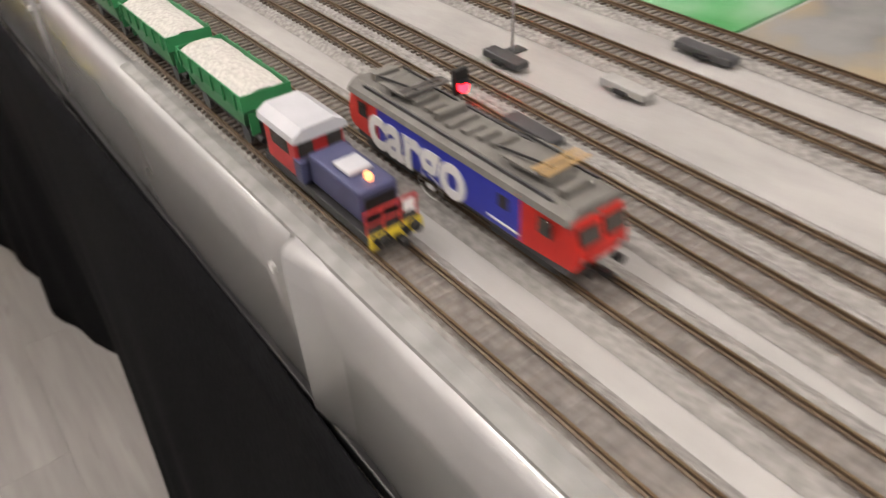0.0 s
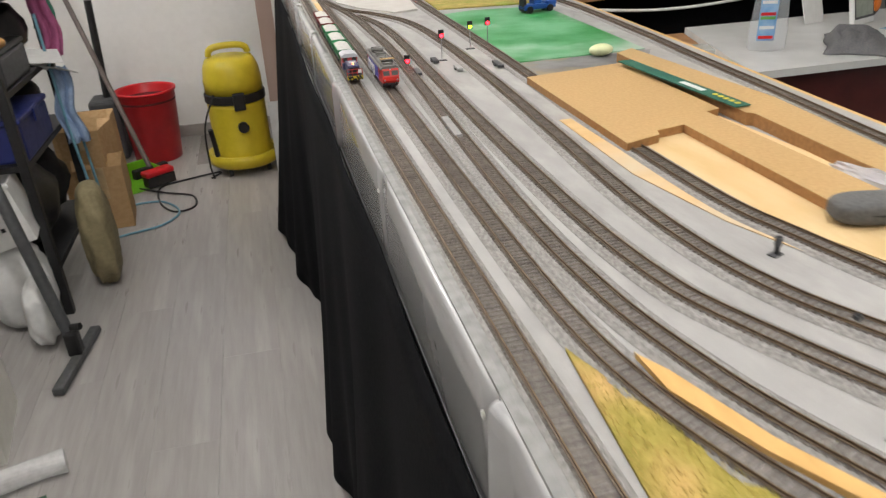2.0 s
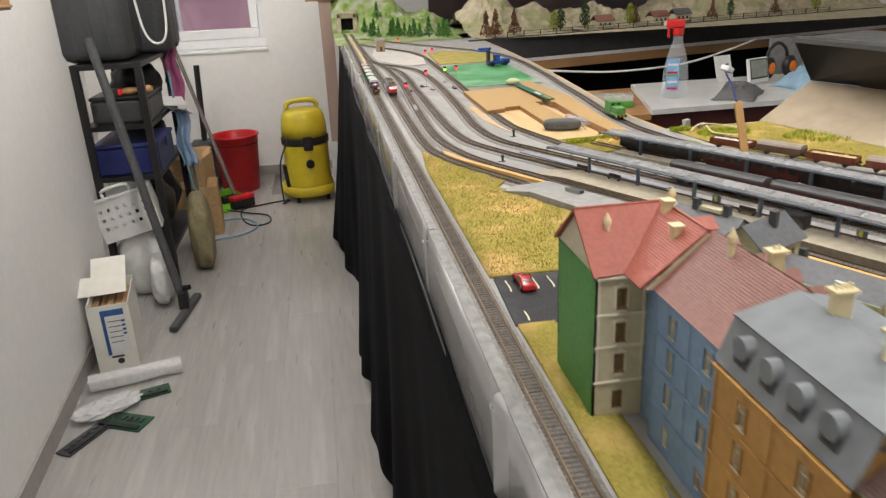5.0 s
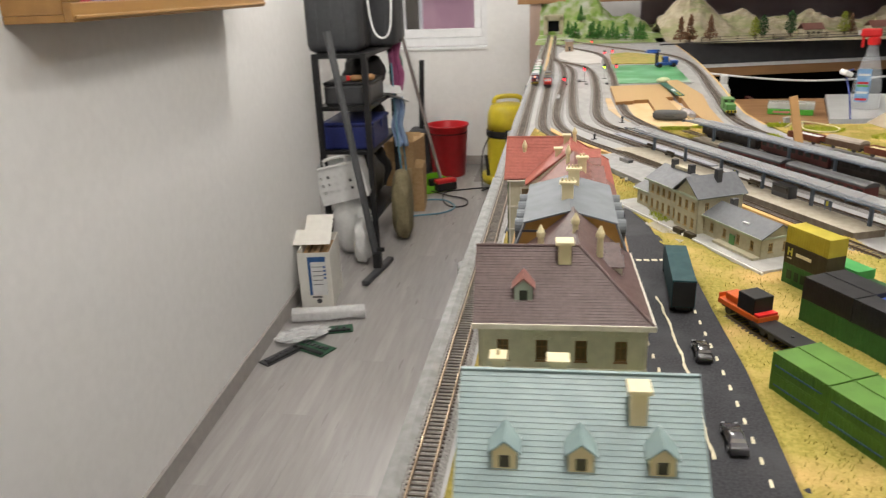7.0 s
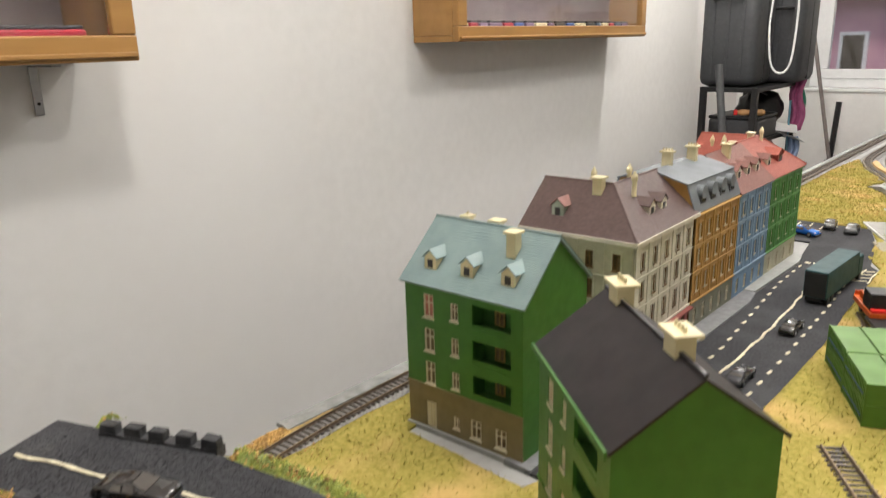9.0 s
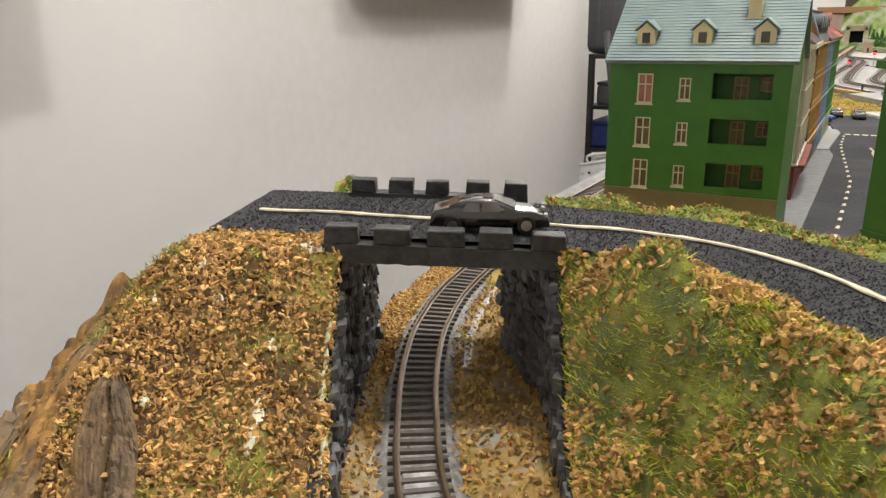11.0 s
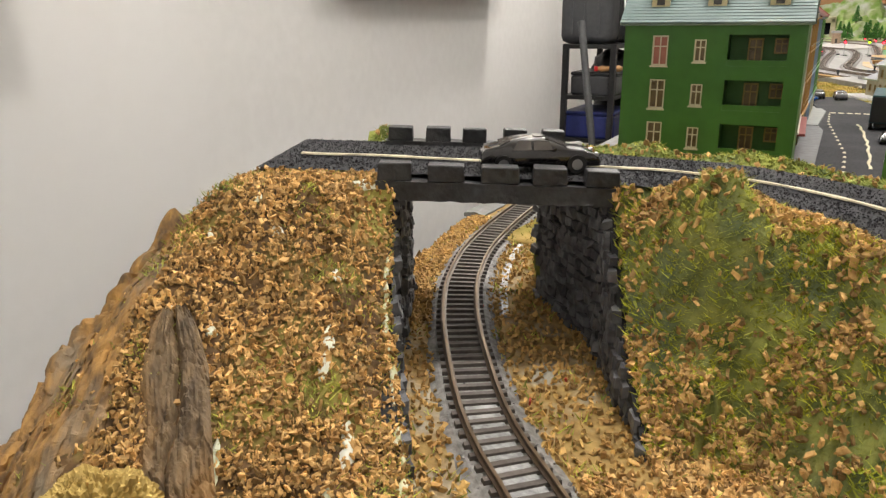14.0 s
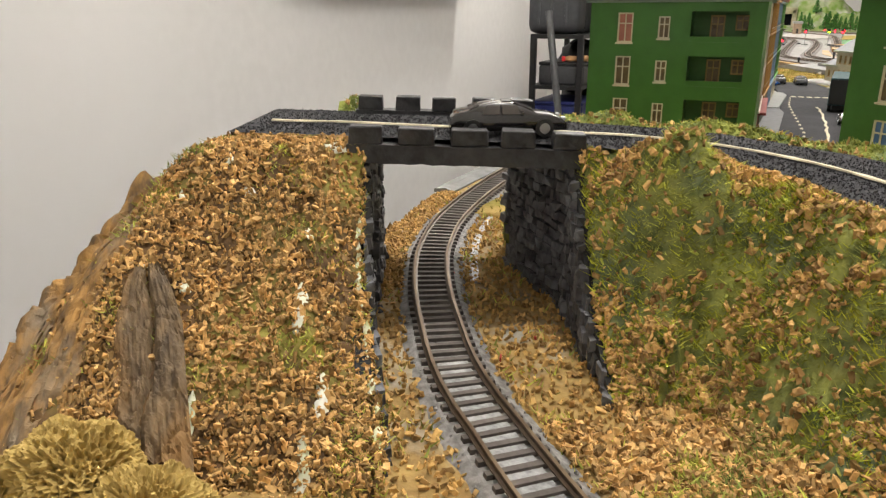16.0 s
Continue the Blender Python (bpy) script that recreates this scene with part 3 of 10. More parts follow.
cover("dark_board", [(0.26, 0.115), (0.41, 0.115), (0.49, 0.245), (0.262, 0.240)], 0.001, pm("smeared_grey_board", (0.20, 0.20, 0.20), (0.11, 0.11, 0.115), 18, 0.5, 0.1, 60, c3=(0.36, 0.28, 0.16), scale3=9), "dark smeared painted board", "board")
cover("green_board", [(0.262, 0.243), (0.482, 0.249), (0.50, 0.73), (0.345, 0.75), (0.255, 0.72)], 0.002, pm("painted_green_board", (0.030, 0.215, 0.055), (0.14, 0.36, 0.19), 11, 0.5, 0.15, 60, c3=(0.40, 0.47, 0.41), scale3=5), "board smeared with green and white paint", "board")
cover("dry_field", [(0.285, 0.80), (0.50, 0.78), (0.515, 1.05), (0.38, 1.25), (0.300, 1.18)], 0.003, pm("dry_field_flock", (0.42, 0.31, 0.09), (0.28, 0.24, 0.06), 60, 0.95, 0.8, 300, c3=(0.24, 0.27, 0.05), scale3=14), "brown and green flocked field", "grass", 0.0015, 0.02)
cover("oval_yard", [(0.092, 1.02), (0.13, 0.90), (0.19, 0.80), (0.245, 0.82), (0.262, 1.02), (0.235, 1.20), (0.16, 1.42), (0.11, 1.42), (0.085, 1.2)], 0.004, pm("pale_grey_card", (0.52, 0.50, 0.47), (0.46, 0.44, 0.41), 20, 0.6, 0.05, 90), "pale grey card island inside the track loop", "board")

# ---- tracks ----
def track(label, pts, near=None, bed=0.0145, z=0.0, bed_mat=None, weathered=True):
    """Two rails on sleepers on a ballast bed. near: a y below which the sleepers are pieces."""
    tr = tagged(new("model_track"), label, "railway track", "tracks on the board")
    line = [p + Vector((0, 0, T + z)) for p in smooth_line(pts, 0.012)]
    part("ballast_bed", sweep(line, [(-bed - 0.002, 0.0003), (-bed + 0.002, 0.0022), (bed - 0.002, 0.0022), (bed + 0.002, 0.0003)]), bed_mat or M_BALLAST, tr)
    for s in (-1, 1):
        o = s * 0.0063
        part("rail", sweep(line, [(o - 0.0011, 0.0034), (o - 0.0011, 0.0038), (o - 0.00035, 0.0041), (o - 0.00045, 0.0050), (o + 0.00045, 0.0050), (o + 0.00035, 0.0041), (o + 0.0011, 0.0038), (o + 0.0011, 0.0034)]), M_RAIL, tr)
        part("rail_head", sweep(line, [(o - 0.00045, 0.00502), (o - 0.00045, 0.0054), (o + 0.00045, 0.0054), (o + 0.00045, 0.00502)]), M_RAILTOP, tr, "bright worn rail head")
    fine = smooth_line(pts, 0.0050)
    sd = sides(fine)
    mesh, far_v, far_f = None, [], []
    corner = [(-0.0090, -0.0011, 0.0018), (0.0090, -0.0011, 0.0018), (0.0090, 0.0011, 0.0018), (-0.0090, 0.0011, 0.0018),
              (-0.0088, -0.0009, 0.0034), (0.0088, -0.0009, 0.0034), (0.0088, 0.0009, 0.0034), (-0.0088, 0.0009, 0.0034)]
    quad = [(4, 5, 6, 7), (0, 1, 5, 4), (1, 2, 6, 5), (2, 3, 7, 6), (3, 0, 4, 7)]
    for p, s in zip(fine, sd):
        p = p + Vector((0, 0, T + z))
        f = Vector((-s.y, s.x, 0))
        if near is not None and p.y < near:
            if mesh is None:
                mesh = bpy.data.meshes.new("sleeper")
                mesh.from_pydata(corner, [], quad)
                mesh.materials.append(M_SLEEPER)
            ob = new("sleeper", mesh)
            ob.parent = tr
            ob.matrix_local = Matrix.Translation(p) @ Matrix(((s.x, f.x, 0, 0), (s.y, f.y, 0, 0), (0, 0, 1, 0), (0, 0, 0, 1)))
        else:
            k = len(far_v)
            far_v += [tuple(p + s * a + f * b + Vector((0, 0, c))) for a, b, c in corner]
            far_f += [tuple(i + k for i in q) for q in quad]
    if far_v:
        raw("sleeper_rest", far_v, far_f, M_SLEEPERJ, tr)["kind"] = "stuff"
    return tr


TRACK_A = [(0.024, 2.45), (0.024, 1.6), (0.022, 0.8), (0.022, 0.0), (0.0235, -0.6), (0.0235, -1.2), (0.023, -1.65), (0.026, -1.82), (0.035, -1.908), (0.0485, -1.958), (0.0615, -1.988), (0.075, -2.013), (0.0875, -2.033), (0.0985, -2.050), (0.1085, -2.0635), (0.1185, -2.075), (0.128, -2.0845), (0.139, -2.096), (0.160, -2.116), (0.20, -2.148), (0.28, -2.19)]
track("front track with brown rails along the board's edge", TRACK_A, near=-1.45, bed=0.0118)
track("curved siding that ends at the front platform", [(0.056, 1.25), (0.060, 0.9), (0.063, 0.5), (0.063, 0.1), (0.062, -0.25), (0.064, -0.43), (0.074, -0.515), (0.090, -0.57), (0.108, -0.615), (0.140, -0.682), (0.166, -0.735)])
track("platform track curving towards the station", [(0.075, 1.02), (0.101, 0.79), (0.109, 0.60), (0.112, 0.43), (0.106, 0.19), (0.097, -0.08), (0.092, -0.30), (0.098, -0.425), (0.111, -0.50), (0.127, -0.557), (0.158, -0.632), (0.191, -0.694), (0.214, -0.750), (0.237, -0.800), (0.259, -0.842), (0.35, -1.03), (0.45, -1.24)])
track("middle track curving between two platforms", [(0.110, 0.80), (0.135, 0.66), (0.140, 0.48), (0.136, 0.28), (0.132, 0.0), (0.131, -0.20), (0.133, -0.33), (0.142, -0.42), (0.158, -0.473), (0.193, -0.553), (0.228, -0.621), (0.257, -0.682), (0.285, -0.735), (0.40, -0.965), (0.52, -1.2)])
track("through track curving past the canopies", [(0.060, 2.4), (0.063, 1.6), (0.066, 1.16), (0.085, 0.93), (0.149, 0.79), (0.192, 0.66), (0.206, 0.45), (0.203, 0.15), (0.194, -0.09), (0.186, -0.27), (0.190, -0.38), (0.203, -0.448), (0.221, -0.493), (0.257, -0.566), (0.289, -0.629), (0.40, -0.85), (0.55, -1.15)])
track("outer curved track beside the bare plywood", [(0.075, 1.74), (0.101, 1.63), (0.169, 1.46), (0.241, 1.26), (0.268, 1.046), (0.268, 0.73), (0.264, 0.40), (0.257, 0.14), (0.251, -0.06), (0.250, -0.21), (0.254, -0.323), (0.267, -0.388), (0.281, -0.449), (0.300, -0.518), (0.324, -0.576), (0.42, -0.775), (0.60, -1.13)])
track("loop track along the board's back edge", [(0.085, 2.05), (0.127, 1.96), (0.211, 1.78), (0.318, 1.54), (0.43, 1.30), (0.51, 1.12), (0.548, 0.95), (0.556, 0.70), (0.536, 0.36), (0.518, 0.175), (0.498, -0.064), (0.482, -0.218), (0.475, -0.331), (0.474, -0.407), (0.480, -0.47), (0.498, -0.57), (0.54, -0.68), (0.60, -0.79), (0.70, -0.93), (0.9, -1.15)])
track("short track under the container wagons", [(0.262, -1.40), (0.283, -1.445), (0.335, -1.545), (0.36, -1.60), (0.38, -1.66)], near=-1.0, bed=0.006)
track("short loose track on the grass", [(0.300, -1.66), (0.34, -1.72), (0.40, -1.80)], near=-1.0, bed=0.006)

# ---- the hill with the bridge ----
BO = Vector((0.0885, -2.019, 0))            # middle of the near parapet
BU, BV = Vector((0.886, 0.463, 0)), Vector((-0.463, 0.886, 0))
ROADZ = 1.1795


def uv(u, v, z=0.0):
    p = BO + BU * u + BV * v
    return Vector((p.x, p.y, z))


def to_uv(x, y):
    d = Vector((x, y, 0)) - BO
    return d.dot(BU), d.dot(BV)


ROAD = [(0.010, -2.026), (0.040, -2.0135), (0.072, -2.001), (0.109, -1.984), (0.131, -1.9755), (0.160, -1.970), (0.189, -1.975), (0.215, -1.992), (0.241, -2.017), (0.275, -2.060), (0.32, -2.12), (0.37, -2.19)]
road_line = smooth_line(ROAD, 0.004)
ROAD_XY = np.array([(p.x, p.y) for p in road_line])


def far_edge(f):
    """The road's far edge from its middle line, by how far along it is."""
    return float(np.interp(f, [0, 0.20, 0.27, 0.34, 0.42, 0.52, 1.0], [-0.034, -0.034, -0.028, -0.0285, -0.0265, -0.0240, -0.0235]))


def near_edge(f):
    return float(np.interp(f, [0, 0.22, 0.32, 0.38, 0.45, 0.51, 0.56, 0.61, 1.0], [0.0235, 0.0235, 0.0280, 0.0262, 0.0248, 0.0215, 0.0178, 0.0155, 0.0155]))


def wall_top(v, left=False):
    """Height of the cutting walls' tops in front of the bridge."""
    if left:
        return float(np.interp(v, [-0.095, -0.0615, -0.03, 0.0], [T + 0.001, 1.1315, 1.1490, ROADZ - 0.004]))
    return float(np.interp(v, [-0.09, -0.06, -0.034, 0.0], [T - 0.002, T + 0.001, 1.1365, ROADZ - 0.004]))


def road_at(x, y):
    """Distance to the road's middle, the side (+ right of its way), and how far along."""
    sq = (ROAD_XY[:, 0] - x) ** 2 + (ROAD_XY[:, 1] - y) ** 2
    bi = int(sq.argmin())
    best = float(sq[bi])
    p = road_line[bi]
    q = road_line[min(bi + 1, len(road_line) - 1)] - road_line[max(bi - 1, 0)]
    side = (x - p.x) * q.y - (y - p.y) * q.x
    return math.sqrt(best) * (1 if side > 0 else -1), bi / (len(road_line) - 1)


def road_z(f):
    """Height of the road by how far along it is: highest at the left end, falling past the bridge."""
    return float(np.interp(f, [0, 0.12, 0.20, 0.26, 0.32, 0.38, 0.45, 0.52, 0.70, 1.0], [1.1820, 1.1805, 1.1790, 1.1775, 1.1760, 1.1732, 1.1705, 1.168, 1.160, 1.145]))


def left_end(v):
    """The left end of the mound, across the bridge's line."""
    return float(np.interp(v, [-0.16, -0.12, -0.085, -0.0645, -0.048, -0.028, -0.0065, 0.014, 0.05, 0.08], [-0.142, -0.1305, -0.1230, -0.1165, -0.1120, -0.0985, -0.0860, -0.0770, -0.066, -0.058]))


def hill_z(x, y):
    d, f = road_at(x, y)
    z = road_z(f)
    rough = 0.0022 * fbm(x, y, 60) + 0.0042 * fbm(x, y, 22, 2)
    u, v = to_uv(x, y)
    far, near = far_edge(f), near_edge(f)
    if far < d < near:
        return z
    if d >= near:                                    # slope towards the front
        e = d - near
        if u < 0:
            k = u - left_end(v)
            zz = float(np.interp(e, [0, 0.004, 0.010, 0.0215, 0.055, 0.100, 0.14], [z - 0.001, 1.1815, 1.1808, 1.1782, 1.1535, 1.1195, 1.108]))
            zz -= 0.0015 * max(0.0, 1 - k / 0.012) ** 2 - rough * min(1, e / 0.012)
            zz += 0.0045 * math.exp(-((u + 0.094) / 0.016) ** 2) * min(1.0, max(0.0, (-v - 0.02) / 0.02))
            b = min(1.0, max(0.0, (u + 0.046) / 0.013)) * min(1.0, max(0.0, (-v - 0.001) / 0.006))
            zz = zz * (1 - b ** 1.5) + min(zz, wall_top(v, True) + 0.0025) * b ** 1.5
            return max(T - 0.004, zz)
        prof = float(np.interp(e, [0, 0.006, 0.012, 0.017, 0.022, 0.0275, 0.035, 0.040, 0.050, 0.058, 0.068], [0.0005, 0.002, 0.0012, -0.003, -0.009, -0.018, -0.030, -0.037, -0.0455, -0.054, -0.064]))
        bump = 0.0170 * math.exp(-((x - 0.1548) ** 2 + (y + 2.0215) ** 2) / 0.00016)
        fold = 0.0030 * math.sin(u * 300 + 5 * fbm(x, y, 18, 4)) * min(1.0, e / 0.03)
        zz = z + prof + bump + (0.6 * rough + fold + 0.0022 * fbm(x, y, 90, 7) + 0.0016 * fbm(x, y, 210, 9)) * min(1, e / 0.012)
        b = min(1.0, max(0.0, (0.052 - u) / 0.0155)) * min(1.0, max(0.0, -v / 0.008))
        zz = zz * (1 - b) + min(zz, wall_top(v) + 0.0020) * b
        return max(T - 0.004, min(zz, 1.1862 + 0.15 * (zz - 1.1862)))
    e = far - d
    return max(T - 0.004, z + 0.002 - 1.7 * e + rough * min(1, e / 0.01))


def slit(u, v):
    """Whether a place lies in the cutting of the track."""
    left = -0.0300 + 0.0085 * min(1.0, max(0.0, (-v - 0.03) / 0.055)) - (0.010 * max(0, v - 0.05) / 0.05)
    right = 0.0365 - 0.0135 * min(1.0, max(0.0, v / 0.048))
    return left < u < right


hill = tagged(new("hill"), "hill of cork crumbs and moss with a stone cutting for the track", "hill")


def hill_part(name, keep, mat, label, cell=0.0035):
    """Height sheet over the places where keep(x, y) holds, with sides down to the board."""
    x0, x1, y0, y1 = -0.045, 0.42, -2.30, -1.85
    nx, ny = int((x1 - x0) / cell), int((y1 - y0) / cell)
    idx, vs, fs, top = {}, [], [], {}
    for i in range(nx + 1):
        for j in range(ny + 1):
            x, y = x0 + i * cell, y0 + j * cell
            if keep(x, y):
                z = hill_z(x, y)
                if z > T - 0.003:
                    idx[i, j] = len(vs)
                    vs.append((x, y, z))
    edge = collections.Counter()
    for (i, j), a in idx.items():
        q = [idx.get(k) for k in ((i, j), (i + 1, j), (i + 1, j + 1), (i, j + 1))]
        if None not in q:
            fs.append(tuple(q))
            for s in range(4):
                edge[(q[s], q[(s + 1) % 4])] += 1
    low = {}

    def down(k):
        if k not in low:
            low[k] = len(vs)
            vs.append((vs[k][0], vs[k][1], T - 0.004))
        return low[k]
    for (a, b) in list(edge):
        if (b, a) not in edge:
            fs.append((b, a, down(a), down(b)))
    return raw(name, vs, fs, mat, hill, label, smooth=False)


def keep_left(x, y):
    u, v = to_uv(x, y)
    return u < 0 and not slit(u, v) and u > left_end(v) + 0.001 and v < 0.060 and v > -0.16 and x > 0.0 and not (u > -0.034 and 0.002 < v < 0.055)


def keep_right(x, y):
    u, v = to_uv(x, y)
    return u > 0.01 and not slit(u, v) and y > -2.26


hill_part("left_mound", keep_left, M_EARTH, "mound covered with brown cork crumbs")
hill_part("right_slope", keep_right, M_MOSS, "slope of green moss with cork crumbs", 0.0024)


def scatter(x0, x1, y0, y1, keep, lift=0.0, dens=None):
    def put(r):
        x, y = r.uniform(x0, x1), r.uniform(y0, y1)
        if not keep(x, y):
            return None
        d, f = road_at(x, y)
        if far_edge(f) + 0.001 < d < near_edge(f) - 0.0005:
            return None
        z = hill_z(x, y)
        if z < T - 0.002 or (dens and r.random() > dens(x, y, d)):
            return None
        return (x, y, z + lift)
    return put


def front(keep, lift=0.0, dens=None):
    """Like scatter, over the slope between the cutting, the road and the board."""
    def put(r):
        p = uv(r.uniform(0.034, 0.155), r.uniform(-0.15, 0.035))
        x, y = p.x, p.y
        if not keep(x, y):
            return None
        d, f = road_at(x, y)
        if d < near_edge(f) - 0.0005:
            return None
        z = hill_z(x, y)
        if z < T - 0.002 or (dens and r.random() > dens(x, y, d)):
            return None
        return (x, y, z + lift)
    return put


def bark_width(v):
    """How far the bark reaches in from the mound's left end."""
    return float(np.interp(v, [-0.14, -0.09, -0.06, -0.034, -0.022, 0.0], [0.034, 0.030, 0.019, 0.011, 0.003, 0.0]))


def on_crumbs(x, y, d):
    u, v = to_uv(x, y)
    if abs(u + 0.0845 - 0.0125 * (-0.0475 - v) / 0.044) < 0.0066 and -0.0915 < v < -0.049:
        return 0.02
    k = u - left_end(v) - bark_width(v)
    if k < 0.004 * fbm(x, y, 90, 3):
        return 0.05
    return 0.35 if fbm(x, y, 60, 4) > 0.34 else 1.0


v, f = chips(13000, scatter(0.0, 0.125, -2.16, -2.02, keep_left, 0.0005, on_crumbs), 0.00150, 11, 0.55)
raw("cork_crumbs", v, f, M_CORK, hill, "brown cork crumbs")["kind"] = "stuff"
v, f = chips(14000, scatter(0.0, 0.125, -2.16, -2.02, keep_left, 0.0002, on_crumbs), 0.0010, 111, 0.6)
raw("fine_crumbs", v, f, M_CORK, hill, "fine brown cork crumbs")["kind"] = "stuff"
v, f = chips(38000, scatter(0.10, 0.36, -2.25, -1.93, keep_right, 0.0004, lambda x, y, d: 0.0 if (x - 0.1560) ** 2 + (y + 2.0200) ** 2 < 0.00016 else 0.14 + 2.2 * max(0, fbm(x, y, 55, 5)) + (0.9 if 0.0235 < d < 0.038 and fbm(x, y, 40, 6) > -0.15 else 0) + max(0.0, (d - 0.055) * 22) * (1 if fbm(x, y, 30, 12) > -0.1 else 0.3)), 0.0014, 12, 0.75)
raw("cork_crumbs", v, f, M_CORK, hill, "brown cork crumbs")["kind"] = "stuff"
v, f = blades(40000, scatter(0.10, 0.36, -2.25, -1.88, keep_right, 0.0, lambda x, y, d: 0.9 if fbm(x, y, 30, 9) > 0.0 else 0.12), 0.00115, 13, 2.0)
raw("moss_fibres", v, f, M_MOSSI, hill, "green moss fibres")["kind"] = "stuff"
v, f = chips(26000, front(keep_right, 0.0008, lambda x, y, d: 0.16 if (x - 0.1560) ** 2 + (y + 2.0200) ** 2 < 0.00016 else 0.10 + 2.2 * max(0, fbm(x, y, 70, 5)) + (0.9 if d < near_edge(road_at(x, y)[1]) + 0.008 and fbm(x, y, 40, 6) > -0.3 else 0) + (0.5 if d > 0.068 else 0)), 0.0017, 112, 0.6)
raw("slope_crumbs", v, f, M_CORK, hill, "brown cork crumbs")["kind"] = "stuff"
v, f = chips(16000, scatter(0.10, 0.36, -2.25, -1.88, keep_right, 0.0, lambda x, y, d: 0.9 if fbm(x, y, 36, 21) > 0 else 0.2), 0.0016, 113, 0.5)
raw("moss_clumps", v, f, M_MOSSI, hill, "clumps of green moss")["kind"] = "stuff"
v, f = blades(45000, scatter(0.0, 0.125, -2.16, -1.94, keep_left, 0.0, lambda x, y, d: 0.9 if fbm(x, y, 60, 4) > 0.26 or 0.0235 < d < 0.0275 or to_uv(x, y)[0] > -0.034 else 0.03), 0.0014, 14, 1.6)
raw("moss_fibres", v, f, M_MOSSI, hill, "green moss fibres")["kind"] = "stuff"


def hedge_h(x, y, q):
    """Height of the moss hedge beside the road; q: distance past the road's far edge."""
    k = 0.55 + 0.9 * fbm(x, y, 55, 8)
    return max(0.0, 0.0052 * math.exp(-((q - 0.0060) / 0.0042) ** 2) * min(1.3, max(0.25, k)))


HEDGE = pm("pale_green_flock", (0.36, 0.39, 0.10), (0.17, 0.22, 0.075), 140, 0.95, 1.0, 700, c3=(0.27, 0.33, 0.17), scale3=46, spec=0.1)
vs, fs, last = [], [], None
for i in range(1, len(road_line) - 1):
    p, s = road_line[i], sides(road_line[i - 1:i + 2])[1]
    f = i / (len(road_line) - 1)
    row = []
    for k in range(11):
        q = 0.0005 + 0.0145 * k / 10
        x, y = p.x + s.x * (far_edge(f) - q), p.y + s.y * (far_edge(f) - q)
        if -0.040 < to_uv(x, y)[0] < 0.040 or x < 0.012:
            row = None
            break
        row.append(len(vs) + k)
    if row:
        for k in range(11):
            q = 0.0005 + 0.0145 * k / 10
            x, y = p.x + s.x * (far_edge(f) - q), p.y + s.y * (far_edge(f) - q)
            base = road_z(f) + 0.0008 if q < 0.009 else max(T, hill_z(x, y))
            vs.append((x, y, base - 0.0012 + hedge_h(x, y, q) + 0.0008 * fbm(x, y, 260, 4)))
        if last:
            fs += [(last[k], row[k], row[k + 1], last[k + 1]) for k in range(10)]
    last = row
raw("hedge", vs, fs, HEDGE, hill, "low lumpy hedge of green flock along the road", smooth=False)


def verge(r):
    """A place on the hedge along the far road edge, or on the grass along the near one."""
    i = r.randrange(4, len(road_line) - 4)
    p = road_line[i]
    f = i / (len(road_line) - 1)
    s = sides(road_line[i - 1:i + 2])[1]
    far = r.random() < 0.85
    q = abs(r.gauss(0.006, 0.0035))
    off = far_edge(f) - q if far else near_edge(f) + 0.001 + abs(r.gauss(0, 0.0015))
    along = r.uniform(-0.004, 0.004)
    x, y = p.x + s.x * off - s.y * along, p.y + s.y * off + s.x * along
    u, v_ = to_uv(x, y)
    if -0.037 < u < 0.038 or (far and x < 0.02) or (not far and x > 0.06):
        return None
    return (x, y, road_z(f) - 0.0004 + (hedge_h(x, y, q) if far else 0))


v, f = chips(6000, verge, 0.0012, 15, 0.7)
raw("hedge_moss", v, f, HEDGE, hill, "clumps of green flock")["kind"] = "stuff"
v, f = blades(14000, verge, 0.0013, 16, 1.6)
raw("hedge_fibres", v, f, M_MOSSI, hill, "green flock fibres")["kind"] = "stuff"
v, f = chips(900, lambda r: (lambda q: q and (q[0], q[1], q[2] + 0.0008))(verge(r)), 0.0014, 17)
raw("hedge_crumbs", v, f, M_CORK, hill, "cork crumbs in the hedge")["kind"] = "stuff"
v, f = blades(80000, front(keep_right, 0.0, lambda x, y, d: 0.95 if fbm(x, y, 34, 9) > 0.02 or (x - 0.156) ** 2 + (y + 2.02) ** 2 < 0.0003 else 0.10), 0.0013, 213, 2.2)
raw("slope_fibres", v, f, M_MOSSI, hill, "green moss fibres")["kind"] = "stuff"
v, f = blades(60000, front(keep_right, 0.0001, lambda x, y, d: 1.0 if fbm(x, y, 38, 17) > 0.10 or 0.036 < to_uv(x, y)[0] < 0.047 and fbm(x, y, 60, 2) > -0.1 else 0.0), 0.0016, 18, 1.8)
raw("bright_moss", v, f, pm("bright_moss_fibre", (0.50, 0.50, 0.05), (0.30, 0.34, 0.04), 60, 0.95, island=0.4, spec=0.1), hill, "bright yellow-green moss fibres")["kind"] = "stuff"

def own_axes(ob):
    """Turns a piece's local axes to lie across and down the mound, so that its grain runs down."""
    m = Matrix(((BU.x, BV.x, 0, BO.x), (BU.y, BV.y, 0, BO.y), (0, 0, 1, 0), (0, 0, 0, 1)))
    ob.data.transform(m.inverted())
    ob.matrix_local = m
    return ob


